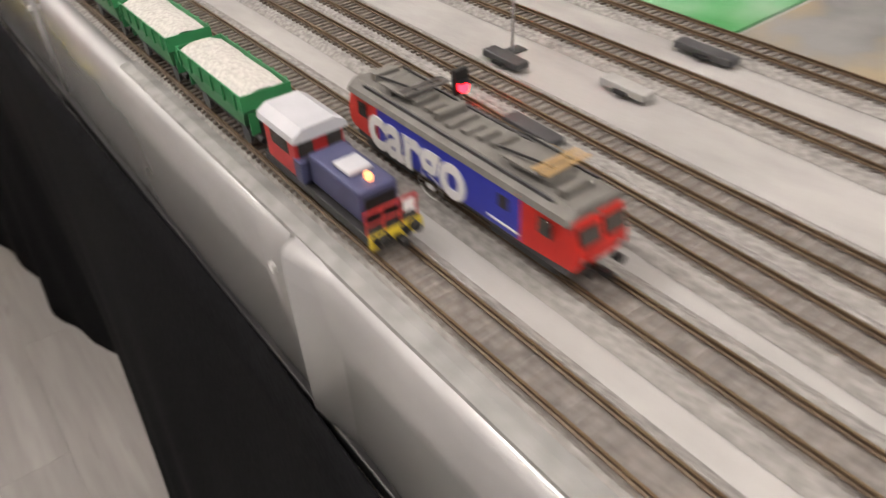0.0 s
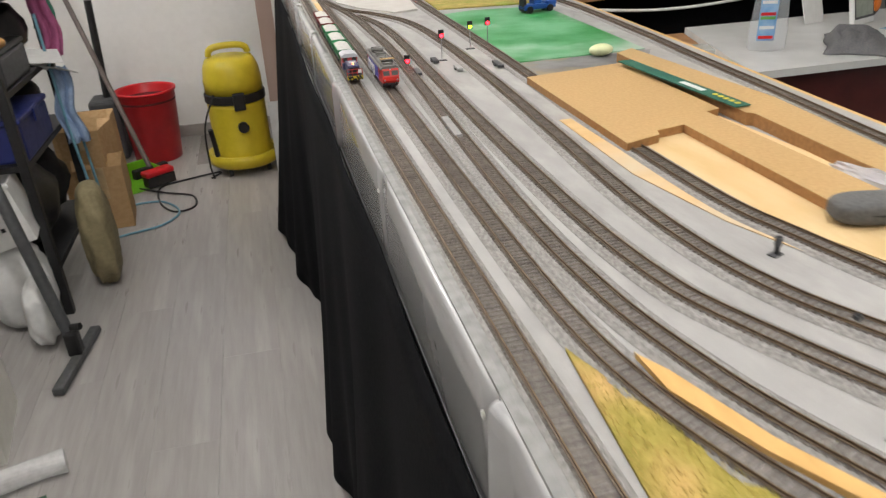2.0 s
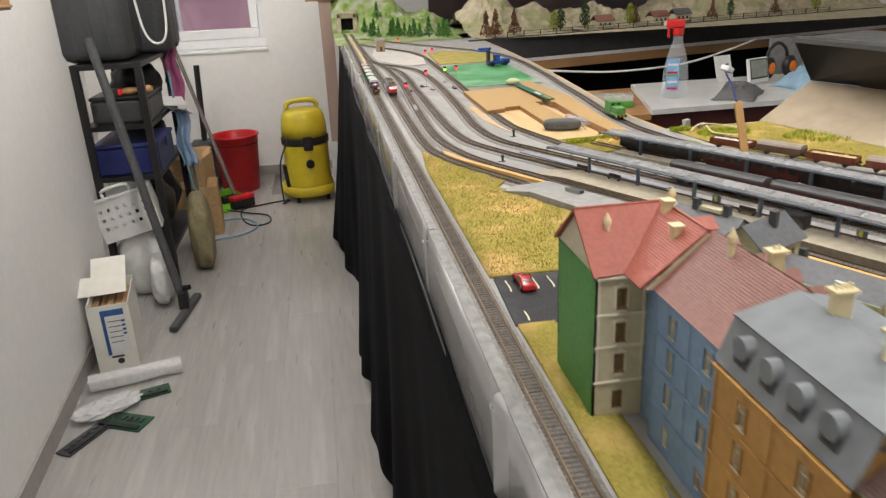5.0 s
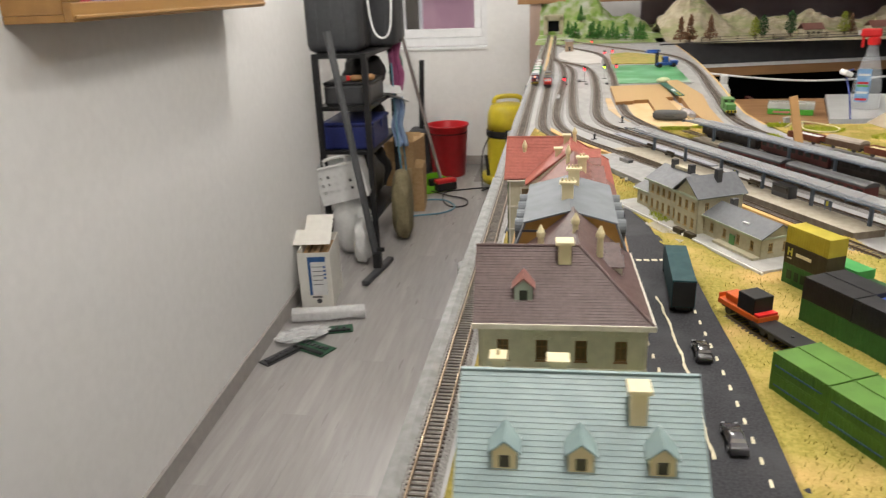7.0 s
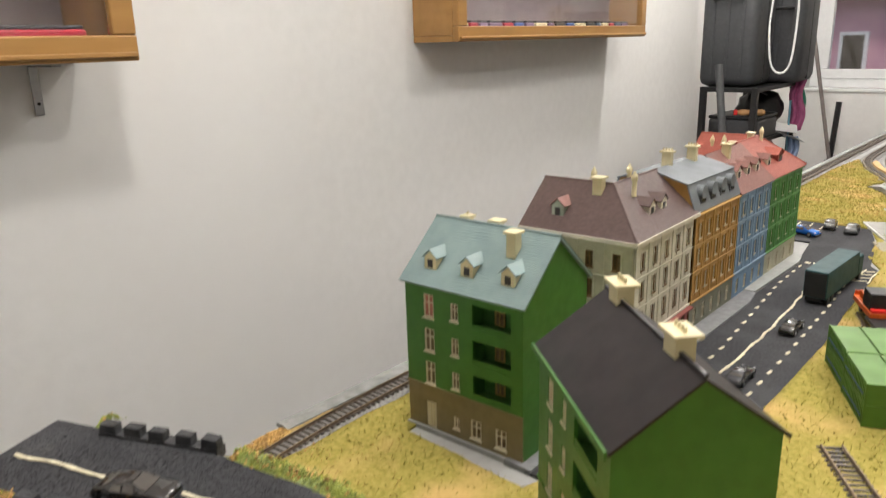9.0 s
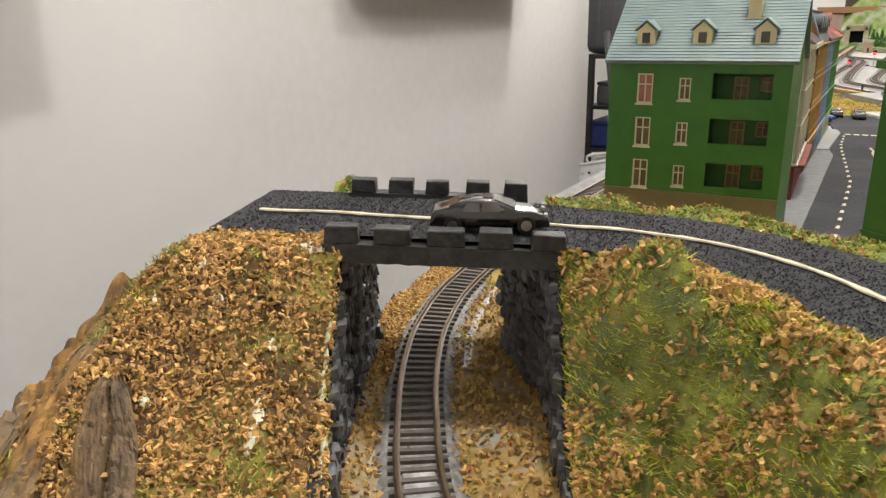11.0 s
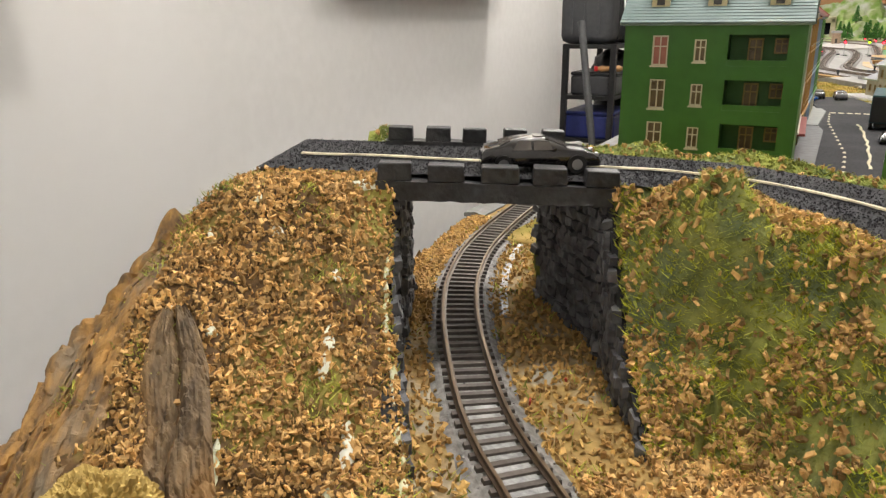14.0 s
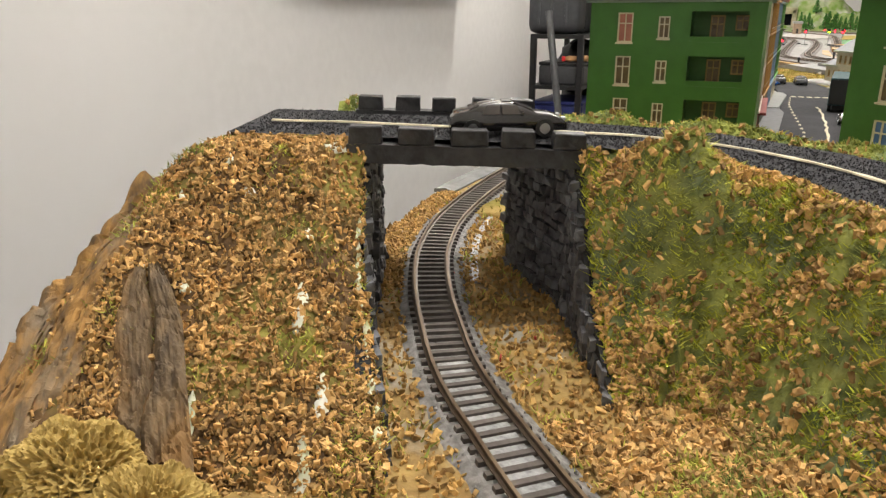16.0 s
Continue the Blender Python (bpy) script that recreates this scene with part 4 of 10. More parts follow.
# bark over the mound's left flank, its grooves running down the slope
vs, fs = [], []
NB, MB = 200, 56
for i in range(NB + 1):
    v0 = -0.016 - 0.124 * i / NB
    w = bark_width(v0) + 0.002
    for j in range(MB + 1):
        g = j / MB
        across = g * w * 1.6 + 0.006 * fbm(v0, g * 0.05, 26, 9)
        crack = abs(fbm(v0 * 0.16, across, 210, 3))
        cross = abs(fbm(v0, across * 0.45, 95, 5))
        ridge = 0.0022 * (1 - math.exp(-(crack / 0.16) ** 2)) - 0.0012 * math.exp(-(cross / 0.05) ** 2) + 0.0020 * fbm(v0, g * w, 70, 2) + 0.0006 * fbm(v0 * 0.4, across, 620, 8)
        if g < 0.6:                                  # over the mound
            u0 = left_end(v0) + w * (1 - g / 0.6) + 0.0015 * fbm(v0, g, 60, 7)
            p = uv(u0, v0)
            z = hill_z(p.x, p.y) + (0.0002 + 0.75 * ridge) * min(1.0, g / 0.08) * min(1.0, (v0 + 0.016) / -0.045)
        else:                                        # down the outer side
            h = (g - 0.6) / 0.4
            u0 = left_end(v0) - 0.010 * math.sin(h * 1.57) - ridge * 0.7
            p = uv(u0, v0)
            q = uv(left_end(v0) + 0.0005, v0)
            z = max(T, hill_z(q.x, q.y) + 0.0002 + 0.75 * ridge) * (1 - h * h) + (T - 0.004) * h * h
        vs.append((p.x, p.y, z))
for i in range(NB):
    for j in range(MB):
        a = i * (MB + 1) + j
        fs.append((a, a + 1, a + MB + 2, a + MB + 1))
own_axes(raw("bark_flank", vs, fs, M_BARK, hill, "weathered slab of bark on the mound's flank", smooth=False))
# a split strip of bark on the slope, its two halves meeting in a crooked groove
vs, fs = [], []
NS, MS = 90, 30
for i in range(NS + 1):
    g = i / NS
    wd = 0.0060 + 0.0100 * min(1.0, g / 0.30) ** 0.7 + 0.002 * g
    for j in range(MS + 1):
        h = j / MS - 0.5
        p = uv(-0.0845 + 0.0125 * g + h * wd, -0.0475 - 0.044 * g)
        split = h + 0.02 - 0.10 * math.sin(g * 5.0) - 0.05 * fbm(g, 0.3, 6, 2)
        z = 0.0016 * min(1.0, (0.5 - abs(h)) / 0.10) * min(1.0, g / 0.06 + 0.25) - 0.0030 * math.exp(-(split / 0.045) ** 2) + (0.0012 if split > 0 else 0.0)
        z -= 0.0012 * math.exp(-(abs(fbm(p.x, p.y, 100, 5)) / 0.05) ** 2)
        z += 0.0010 * fbm(g * 0.8, h * 2.2, 9, 1) + 0.0005 * fbm(p.x, p.y, 700, 6)
        vs.append((p.x, p.y, max(T, hill_z(p.x, p.y)) + 0.0008 + z))
for i in range(NS):
    for j in range(MS):
        a = i * (MS + 1) + j
        fs.append((a, a + 1, a + MS + 2, a + MS + 1))
own_axes(raw("bark_strip", vs, fs, pm("grey_bark", (0.25, 0.17, 0.092), (0.11, 0.08, 0.052), 170, 0.85, 1.0, 420, c3=(0.29, 0.165, 0.062), scale3=46, stretch=(1.6, 0.3, 0.8), detail=9.0), hill, "grey strip of split bark"))
# glue drips
DRIPS = [(-0.0440, -0.057, 0.015, 0.0013), (-0.0372, -0.0745, 0.011, 0.0014), (-0.0400, -0.090, 0.012, 0.0013), (-0.0685, -0.0182, 0.004, 0.0010), (-0.0613, -0.028, 0.003, 0.0010), (-0.0438, -0.0382, 0.004, 0.0009),
         (-0.0664, -0.082, 0.011, 0.0009), (-0.0855, -0.0462, 0.0016, 0.0020), (-0.0395, -0.0040, 0.004, 0.0024), (-0.0816, -0.024, 0.003, 0.0010), (-0.0740, -0.052, 0.003, 0.0008)]
for q in range(9):                                   # a pale bead along the edge over the stone wall
    vv = -0.022 - 0.0078 * q
    DRIPS.append((-0.0318 + 0.0085 * min(1.0, max(0.0, (-vv - 0.03) / 0.055)) + 0.0004 * math.sin(q * 2.1), vv, 0.0062 + 0.0015 * math.sin(q * 1.7), 0.0007 + 0.0003 * math.sin(q * 3.3)))
for gu, gvv, gl, gw in DRIPS:
    gx, gy = uv(gu, gvv).xy
    bm = bmesh.new()
    rows_ = []
    for a in range(13):
        g = a / 12
        cx = gx + 0.463 * gl * (g - 0.5) + 0.0007 * fbm(gx + g, gy, 4.0, 3)
        cy0 = gy - 0.886 * gl * (g - 0.5)
        wd = (0.0003 + gw * math.sin(math.pi * g) ** 0.6) * (1 + 0.6 * fbm(g * 3, gx * 50, 1.0, 5))
        row = []
        for b in range(7):
            h = b / 3 - 1
            x, y = cx + 0.886 * wd * h, cy0 + 0.463 * wd * h
            row.append(bm.verts.new((x, y, hill_z(x, y) + 0.0002 + 0.0008 * (1 - h * h) * (0.7 + 0.6 * fbm(x, y, 500, 2)))))
        rows_.append(row)
    for ra, rb_ in zip(rows_, rows_[1:]):
        for b in range(6):
            bm.faces.new((ra[b], rb_[b], rb_[b + 1], ra[b + 1]))
    part("glue_drip", bm, M_GLUE if gu < -0.0335 else M_GLUEG, hill, "white drip of dried glue" if gu < -0.0335 else "pale green bead of glue on the edge", smooth=True)

# road
rd = tagged(new("hill_road"), "rough dark asphalt road over the hill and bridge", "road", "", "structure")
bm = bmesh.new()
rows = []
for i, (p, s) in enumerate(zip(road_line, sides(road_line))):
    fi = i / (len(road_line) - 1)
    z = road_z(fi) + 0.001
    rows.append([bm.verts.new((p.x + s.x * a, p.y + s.y * a, z + (0.0003 * fbm(p.x + s.x * a, p.y + s.y * a, 300)))) for a in np.linspace(far_edge(fi), near_edge(fi), 15)])
for a, b in zip(rows, rows[1:]):
    for k in range(14):
        bm.faces.new((a[k], b[k], b[k + 1], a[k + 1]))
part("asphalt", bm, M_ASPH, rd)


def grit(r):
    i = r.randrange(1, len(road_line) - 1)
    s_ = sides(road_line[i - 1:i + 2])[1]
    a, b = r.uniform(far_edge(i / (len(road_line) - 1)) + 0.0005, near_edge(i / (len(road_line) - 1)) - 0.0005), r.uniform(-0.003, 0.003)
    return (road_line[i].x + s_.x * a - s_.y * b, road_line[i].y + s_.y * a + s_.x * b, road_z(i / (len(road_line) - 1)) + 0.0012)


v, f = chips(30000, grit, 0.00040, 21, 0.45)
raw("grit", v, f, M_ASPH, rd, "black grit")["kind"] = "stuff"


def stripe(name, line, width, z, parent, wob=0.0003):
    bm = bmesh.new()
    rows = []
    for k, (p, s) in enumerate(zip(line, sides(line))):
        zz = z(k) if callable(z) else z
        p = p + s * (2.2 * wob * math.sin(k * 0.55 + 1.3 * math.sin(k * 0.21)))
        w = width * (0.5 + 0.12 * math.sin(k * 2.3) + 0.1 * math.sin(k * 0.9))
        rows.append([bm.verts.new((p.x + s.x * a, p.y + s.y * a, zz + b)) for a, b in ((-w, 0), (-w * 0.8, 0.0005), (w * 0.8, 0.0005), (w, 0))])
    for a, b in zip(rows, rows[1:]):
        for k in range(3):
            bm.faces.new((a[k], b[k], b[k + 1], a[k + 1]))
    return part(name, bm, M_LINE, parent)


nl = len(road_line) - 1
i0, i1 = 2, int(nl * 0.55)
stripe("centre_line", road_line[i0:i1], 0.0021, lambda k: road_z((k + i0) / nl) + 0.0016, rd)
for a in range(int(nl * 0.59), nl - 4, 12):
    stripe("centre_dash", road_line[a:a + 6], 0.0030, lambda k, a=a: road_z((k + a) / nl) + 0.0016, rd)

# bridge
br = tagged(new("bridge"), "dark grey road bridge with battlement parapets", "bridge")
M_BRIDGE = pm("dark_painted_stone", (0.042, 0.043, 0.047), (0.024, 0.024, 0.026), 300, 0.5, 1.0, 420, c3=(0.06, 0.06, 0.063), scale3=80)
frame_m = Matrix(((BU.x, BV.x, 0, BO.x), (BU.y, BV.y, 0, BO.y), (0, 0, 1, 0), (0, 0, 0, 1)))
part("deck", bx(-0.0365, 0.0372, 0.004, 0.056, ROADZ - 0.0045, ROADZ - 0.0008, 0.0005, frame_m), M_BRIDGE, br)
for v0, nm, z0, tip, u0, u1, pitch, mw, mh in ((-0.0008, "near_parapet", 1.1735, 0.040, -0.0362, 0.0372, 0.01600, 0.0055, 0.0054), (0.0585, "far_parapet", 1.1765, 0.036, -0.0380, 0.0305, 0.01465, 0.0048, 0.0056)):
    tilt_m = frame_m @ Matrix.Translation((0, 0, z0)) @ Matrix.Rotation(tip, 4, "Y") @ Matrix.Translation((0, 0, -z0))
    bm = bmesh.new()
    nseg = 22
    ring = []
    for k in range(nseg + 1):                       # a hand-cut bar, slightly bowed and chipped
        uu = u0 + (u1 - u0) * k / nseg
        w = [0.0005 * noise.noise(Vector((uu * 260, v0 * 300 + q, q * 3.1))) for q in range(4)]
        ring.append([bm.verts.new(tilt_m @ Vector((uu, a, b))) for a, b in ((v0 - 0.0037 + w[0], z0 + w[1] * 0.7), (v0 + 0.0042, z0 + w[1] * 0.7), (v0 + 0.0042, z0 + 0.0058 + w[2] * 0.6), (v0 - 0.0034 + w[3], z0 + 0.0058 + w[2] * 0.6))])
    for a, b in zip(ring, ring[1:]):
        for k in range(4):
            bm.faces.new((a[k], b[k], b[(k + 1) % 4], a[(k + 1) % 4]))
    bm.faces.new(ring[0])
    bm.faces.new(ring[-1][::-1])
    bmesh.ops.recalc_face_normals(bm, faces=bm.faces[:])
    pp = part(nm, bm, M_BRIDGE, br)
    for k in range(5):
        c = u0 + mw + 0.0004 + pitch * k + rng.uniform(-0.0007, 0.0007)
        h, g = mh + rng.uniform(-0.0004, 0.0003), mw * rng.uniform(0.92, 1.06)
        bm = bx(-g, g, v0 - 0.0030, v0 + 0.0028, z0 + 0.0057, z0 + 0.0057 + h, 0.0004)
        for vt in bm.verts:
            vt.co += Vector((1, 0.6, 0.8)) * 0.00045 * noise.noise(vt.co * 400 + Vector((k * 7.3, v0 * 90, 0)))
            if vt.co.z > z0 + 0.008:
                vt.co.x *= 0.95
        bmesh.ops.transform(bm, matrix=tilt_m @ Matrix.Translation((c, 0, 0)), verts=bm.verts[:])
        part("merlon", bm, M_BRIDGE, pp)

# stone walls of the cutting: a backing and many stones
cut = tagged(new("cutting_wall"), "dark slate dry-stone walls beside the track cutting", "stone wall", "", "structure")


def stone_wall(a, b, za, zb, face, seed):
    """a, b: ends in u, v; za, zb: top heights; face: +1 if it faces +u."""
    r = random.Random(seed)
    pa, pb = uv(*a), uv(*b)
    d = pb - pa
    L = d.length
    d.normalize()
    n = Vector((d.y, -d.x, 0))
    if n.dot(BU) * face < 0:
        n = -n
    bm = bmesh.new()
    o = [(0, T - 0.002), (L, T - 0.002), (L, zb), (0, za)]
    A = [bm.verts.new(pa + d * s + n * 0.001 + Vector((0, 0, z))) for s, z in o]
    B = [bm.verts.new(pa + d * s - n * 0.004 + Vector((0, 0, z))) for s, z in o]
    bm.faces.new(A)
    bm.faces.new(B[::-1])
    for k in range(4):
        bm.faces.new((A[k], A[(k + 1) % 4], B[(k + 1) % 4], B[k]))
    bmesh.ops.recalc_face_normals(bm, faces=bm.faces[:])
    back = part("backing", bm, M_SLATEJ, cut)
    z = T
    while z < max(za, zb):
        h = r.uniform(0.0022, 0.0042)
        s = -r.uniform(0, 0.004)
        while s < L:
            w = r.uniform(0.003, 0.0085)
            if z + h * 0.6 < za + (zb - za) * (s + w / 2) / L:
                out = r.uniform(0.0008, 0.0030)
                q = []
                for ds, dz, dn in ((0, 0, 0), (w, 0, 0), (w, h, 0), (0, h, 0), (0.12 * w, 0.1 * h, out), (0.9 * w, 0.05 * h, out), (0.85 * w, 0.92 * h, out), (0.1 * w, 0.9 * h, out * 0.8)):
                    j = lambda e: r.uniform(-e, e)
                    q.append(tuple(pa + d * (s + ds + j(0.0005)) + n * (0.0005 + dn + j(0.0004)) + Vector((0, 0, z + dz + j(0.0005)))))
                raw("stone", q, [(4, 5, 6, 7), (0, 1, 5, 4), (1, 2, 6, 5), (2, 3, 7, 6), (3, 0, 4, 7)], M_SLATE, back)
            s += w + 0.0003
        z += h + 0.0002


stone_wall((-0.0318, 0.0), (-0.0305, -0.030), ROADZ - 0.004, 1.1490, 1, 31)
stone_wall((-0.0305, -0.030), (-0.0228, -0.090), 1.1490, T + 0.002, 1, 36)
stone_wall((-0.0300, 0.004), (-0.031, 0.055), ROADZ - 0.006, ROADZ - 0.006, 1, 32)
stone_wall((-0.031, 0.056), (-0.042, 0.085), ROADZ - 0.012, T + 0.018, 1, 33)
stone_wall((0.0365, 0.0), (0.0365, -0.032), ROADZ - 0.004, 1.1380, -1, 34)
stone_wall((0.0365, -0.032), (0.0365, -0.064), 1.1380, T + 0.001, -1, 37)
stone_wall((0.0365, 0.003), (0.0232, 0.052), ROADZ - 0.006, ROADZ - 0.008, -1, 35)

# floor of the cutting
gv = tagged(new("cutting_floor"), "ochre crumbs, moss and grey ballast beside the curved track", "ground", "", "stuff")
bm = bmesh.new()
pts = []
for i in range(61):
    for j in range(61):
        y = -2.32 + 0.50 * j / 60
        x = rim(y) - 0.002 + (0.40 - rim(y)) * i / 60
        pts.append((x, y, T + 0.0008 + 0.0008 * fbm(x, y, 60)))
fs = [(i * 61 + j, (i + 1) * 61 + j, (i + 1) * 61 + j + 1, i * 61 + j + 1) for i in range(60) for j in range(60)]
raw("earth", pts, fs, pm("ochre_earth", (0.40, 0.27, 0.09), (0.27, 0.17, 0.06), 160, 0.9, 0.8, 400, c3=(0.36, 0.34, 0.28), scale3=45), gv)
TA = smooth_line(TRACK_A, 0.006)


def near_track(r):
    x, y = r.uniform(-0.004, 0.26), r.uniform(-2.22, -1.86)
    d = min((p.x - x) ** 2 + (p.y - y) ** 2 for p in TA if p.y < -1.80)
    return None if d < 0.0112 ** 2 or d > 0.05 ** 2 or x < rim(y) else (x, y, T + 0.0016)


v, f = chips(22000, near_track, 0.0015, 41)
raw("crumbs", v, f, pm("ochre_crumb", (0.56, 0.36, 0.12), (0.40, 0.23, 0.08), 300, 0.85, island=0.4), gv)
v, f = blades(12000, lambda r: (lambda q: q if q and fbm(q[0], q[1], 50, 3) > 0.1 else None)(near_track(r)), 0.0020, 42, 1.2)
raw("moss", v, f, M_MOSSI, gv)


def ballast_side(r):
    p = r.choice(TA)
    if p.y > -1.2:
        return None
    a = r.uniform(0, 6.3)
    q = r.uniform(0.0088, 0.0128)
    return (p.x + q * math.cos(a), p.y + q * math.sin(a), T + 0.0018)


v, f = chips(7000, ballast_side, 0.0009, 43, 0.9)
raw("ballast", v, f, pm("grey_ballast_grain", (0.30, 0.29, 0.285), (0.16, 0.155, 0.15), 300, 0.8, island=0.4), gv)
FILL = pm("pale_glued_ballast", (0.40, 0.40, 0.40), (0.22, 0.22, 0.22), 500, 0.32, 0.8, 700, c3=(0.52, 0.52, 0.52), scale3=120)
front = [p for p in TA if -2.12 < p.y < -2.052]
for o, w in ((0.0, 0.0050),):
    part("ballast_fill", sweep([p + Vector((0, 0, T)) for p in front], [(o - w, 0.0020), (o - w * 0.9, 0.0027), (o + w * 0.9, 0.0027), (o + w, 0.0020)]), FILL, gv, "pale glued ballast between the sleepers")
rb = pm("red_speck", (0.45, 0.06, 0.03), rough=0.6)
for x, y in ((0.113, -2.045), (0.118, -2.028), (0.0905, -2.078), (0.070, -1.985)):
    vv, ff = chips(1, lambda r, x=x, y=y: (x, y, T + 0.0022), 0.0019, int(x * 1e4))
    raw("red_crumb", vv, ff, rb, gv)

# crumbs heaped along the board's edge behind the bridge
pts = []
for i in range(41):
    for j in range(13):
        y, g = -2.012 + 0.150 * i / 40, j / 12
        c = TA[min(range(len(TA)), key=lambda k: abs(TA[k].y - y))].x
        x = rim(y) + (c - 0.013 - rim(y)) * g
        k = min(1, i / 4, (40 - i) / 4)
        pts.append((x, y, T + 0.0005 + k * (0.0014 * math.sin(min(1.0, (1 - g) * 1.15) * 1.57) + 0.0018 * fbm(x, y, 60))))
fs = [(i * 13 + j, (i + 1) * 13 + j, (i + 1) * 13 + j + 1, i * 13 + j + 1) for i in range(40) for j in range(12)]
raw("crumb_bank", pts, fs, MATS["ochre_earth"], gv)
v, f = chips(3500, lambda r: (lambda q: (q[0] + r.uniform(-0.0015, 0.0015), q[1] + r.uniform(-0.0015, 0.0015), q[2] + 0.0004))(pts[r.randrange(len(pts))]), 0.0016, 45)
raw("bank_crumbs", v, f, MATS["ochre_crumb"], gv)


def foot(r):
    """A place on the ground before the slope's foot."""
    p = uv(r.uniform(0.012, 0.150), r.uniform(-0.150, -0.045))
    if min((a.x - p.x) ** 2 + (a.y - p.y) ** 2 for a in TA if a.y < -1.95) < 0.0135 ** 2 or hill_z(p.x, p.y) > T + 0.004 or slit(*to_uv(p.x, p.y)) and p.y > -2.07:
        return None
    return (p.x, p.y, T + 0.0016 + 0.0022 * max(0.0, fbm(p.x, p.y, 45, 2)))


v, f = chips(13000, foot, 0.0019, 46, 0.65)
raw("foot_crumbs", v, f, M_CORK, gv)
v, f = blades(26000, lambda r: (lambda q: q if q and fbm(q[0], q[1], 42, 3) > -0.05 else None)(foot(r)), 0.0019, 47, 1.5)
raw("foot_moss", v, f, M_MOSSI, gv)
side_line = [p + Vector((0, 0, T)) for p in TA if -2.0 < p.y < -1.70]
part("pale_edge", sweep(side_line, [(-0.0190, 0.0004), (-0.0186, 0.0016), (-0.0160, 0.0018), (-0.0150, 0.0010)]), FILL, gv, "pale glued ballast edge")

# sponge bush
bush = thing("sponge_bush", "porous yellow foam bush at the mound's foot", "bush", 0.069, -2.149, T + 0.001)
for cx, cy_, cz, rx, ry, rz_ in ((-0.0105, 0.004, 0.0070, 0.0165, 0.013, 0.0125), (0.0125, 0.001, 0.0055, 0.0145, 0.012, 0.0115), (-0.022, -0.006, 0.004, 0.012, 0.010, 0.009)):
    bm = bmesh.new()
    res = bmesh.ops.create_icosphere(bm, subdivisions=6, radius=1.0)
    for vt in res["verts"]:
        q = vt.co.copy()
        w = Vector((q.x * rx, q.y * ry, q.z * rz_))
        pits = 0.0
        for fr, dep in ((720, 0.0019), (1500, 0.0008)):
            dist = noise.voronoi(w * fr + Vector((cx * 900, fr, 3.1)))[0]
            pits += dep * min(1.0, max(0.0, (dist[1] - dist[0] - 0.10) / 0.35))
        lump = 1 + 0.16 * noise.noise(q * 2.3 + Vector((cx * 500, 0, 0))) + 0.07 * noise.noise(q * 6)
        vt.co = w * lump - Vector(q) * pits + Vector((cx, cy_, cz))
        vt.co.z = max(vt.co.z, -0.0005)
    part("foam_lump", bm, M_FOAM, bush, smooth=False)

# ---- street and car park ----
st = tagged(new("town_street"), "dark model street with cream dashed lines", "road", "", "structure")
bm = bmesh.new()
slab(bm, [(0.166, -1.80), (0.262, -1.80), (0.252, -1.50), (0.247, -1.39), (0.243, -1.25), (0.232, -1.235), (0.218, -1.14), (0.196, -1.062), (0.043, -1.062), (0.038, -1.17), (0.152, -1.17), (0.160, -1.23)], T + 0.0003, T + 0.0022)
part("asphalt", bm, M_ASPH, st)


def line_on(name, pts, w, z=T + 0.0023, step=0.004):
    return stripe(name, smooth_line(pts, step), w, z, st)


line_on("centre_line", [(0.206, -1.62), (0.2065, -1.50), (0.203, -1.40), (0.200, -1.36)], 0.0022)
for k in range(26):
    y = -1.78 + 0.0225 * k
    if y < -1.27:
        xo = np.interp(y, [-1.78, -1.56, -1.36, -1.24], [0.188, 0.189, 0.172, 0.171])
        line_on("edge_dash", [(xo, y), (xo, y + 0.009)], 0.0020)
        xo = np.interp(y, [-1.78, -1.54, -1.39, -1.27], [0.236, 0.234, 0.230, 0.222])
        line_on("edge_dash", [(xo, y), (xo, y + 0.009)], 0.0020)
for k in range(7):
    x = 0.172 + 0.0085 * k
    line_on("stop_dash", [(x, -1.262 + 0.0006 * k), (x + 0.006, -1.2615 + 0.0006 * k)], 0.0045)
for k in range(4):
    y = -1.300 + 0.013 * k
    line_on("hatching", [(0.230, y), (0.242, y + 0.006)], 0.0016)
line_on("hatching_edge", [(0.229, -1.303), (0.231, -1.25)], 0.0016)
line_on("hatching_edge", [(0.243, -1.303), (0.243, -1.25)], 0.0016)
for x in (0.052, 0.080, 0.096, 0.112, 0.128, 0.143, 0.158, 0.178):
    line_on("bay_line", [(x, -1.100), (x + 0.0015, -1.072)], 0.0016)
line_on("bay_line", [(0.052, -1.165), (0.053, -1.145)], 0.0016)
pv = tagged(new("pavement"), "grey card pavement in front of the houses", "pavement", "", "structure")
bm = bmesh.new()
slab(bm, [(0.150, -1.80), (0.170, -1.80), (0.170, -1.43), (0.165, -1.40), (0.152, -1.40)], T + 0.0003, T + 0.0040)
part("slab", bm, M_PAVE, pv)
bm = bmesh.new()
slab(bm, [(0.150, -1.40), (0.164, -1.40), (0.168, -1.27), (0.163, -1.242), (0.150, -1.235)], T + 0.0003, T + 0.0048)
part("slab", bm, pm("pale_pavement_card", (0.34, 0.345, 0.33), (0.29, 0.295, 0.28), 100, 0.8), pv)
bm = bmesh.new()
slab(bm, [(0.062, -1.60), (0.072, -1.62), (0.073, -1.45), (0.070, -1.40), (0.066, -1.42)], T + 0.0003, T + 0.0046)
part("slab", bm, M_PAVE, pv)

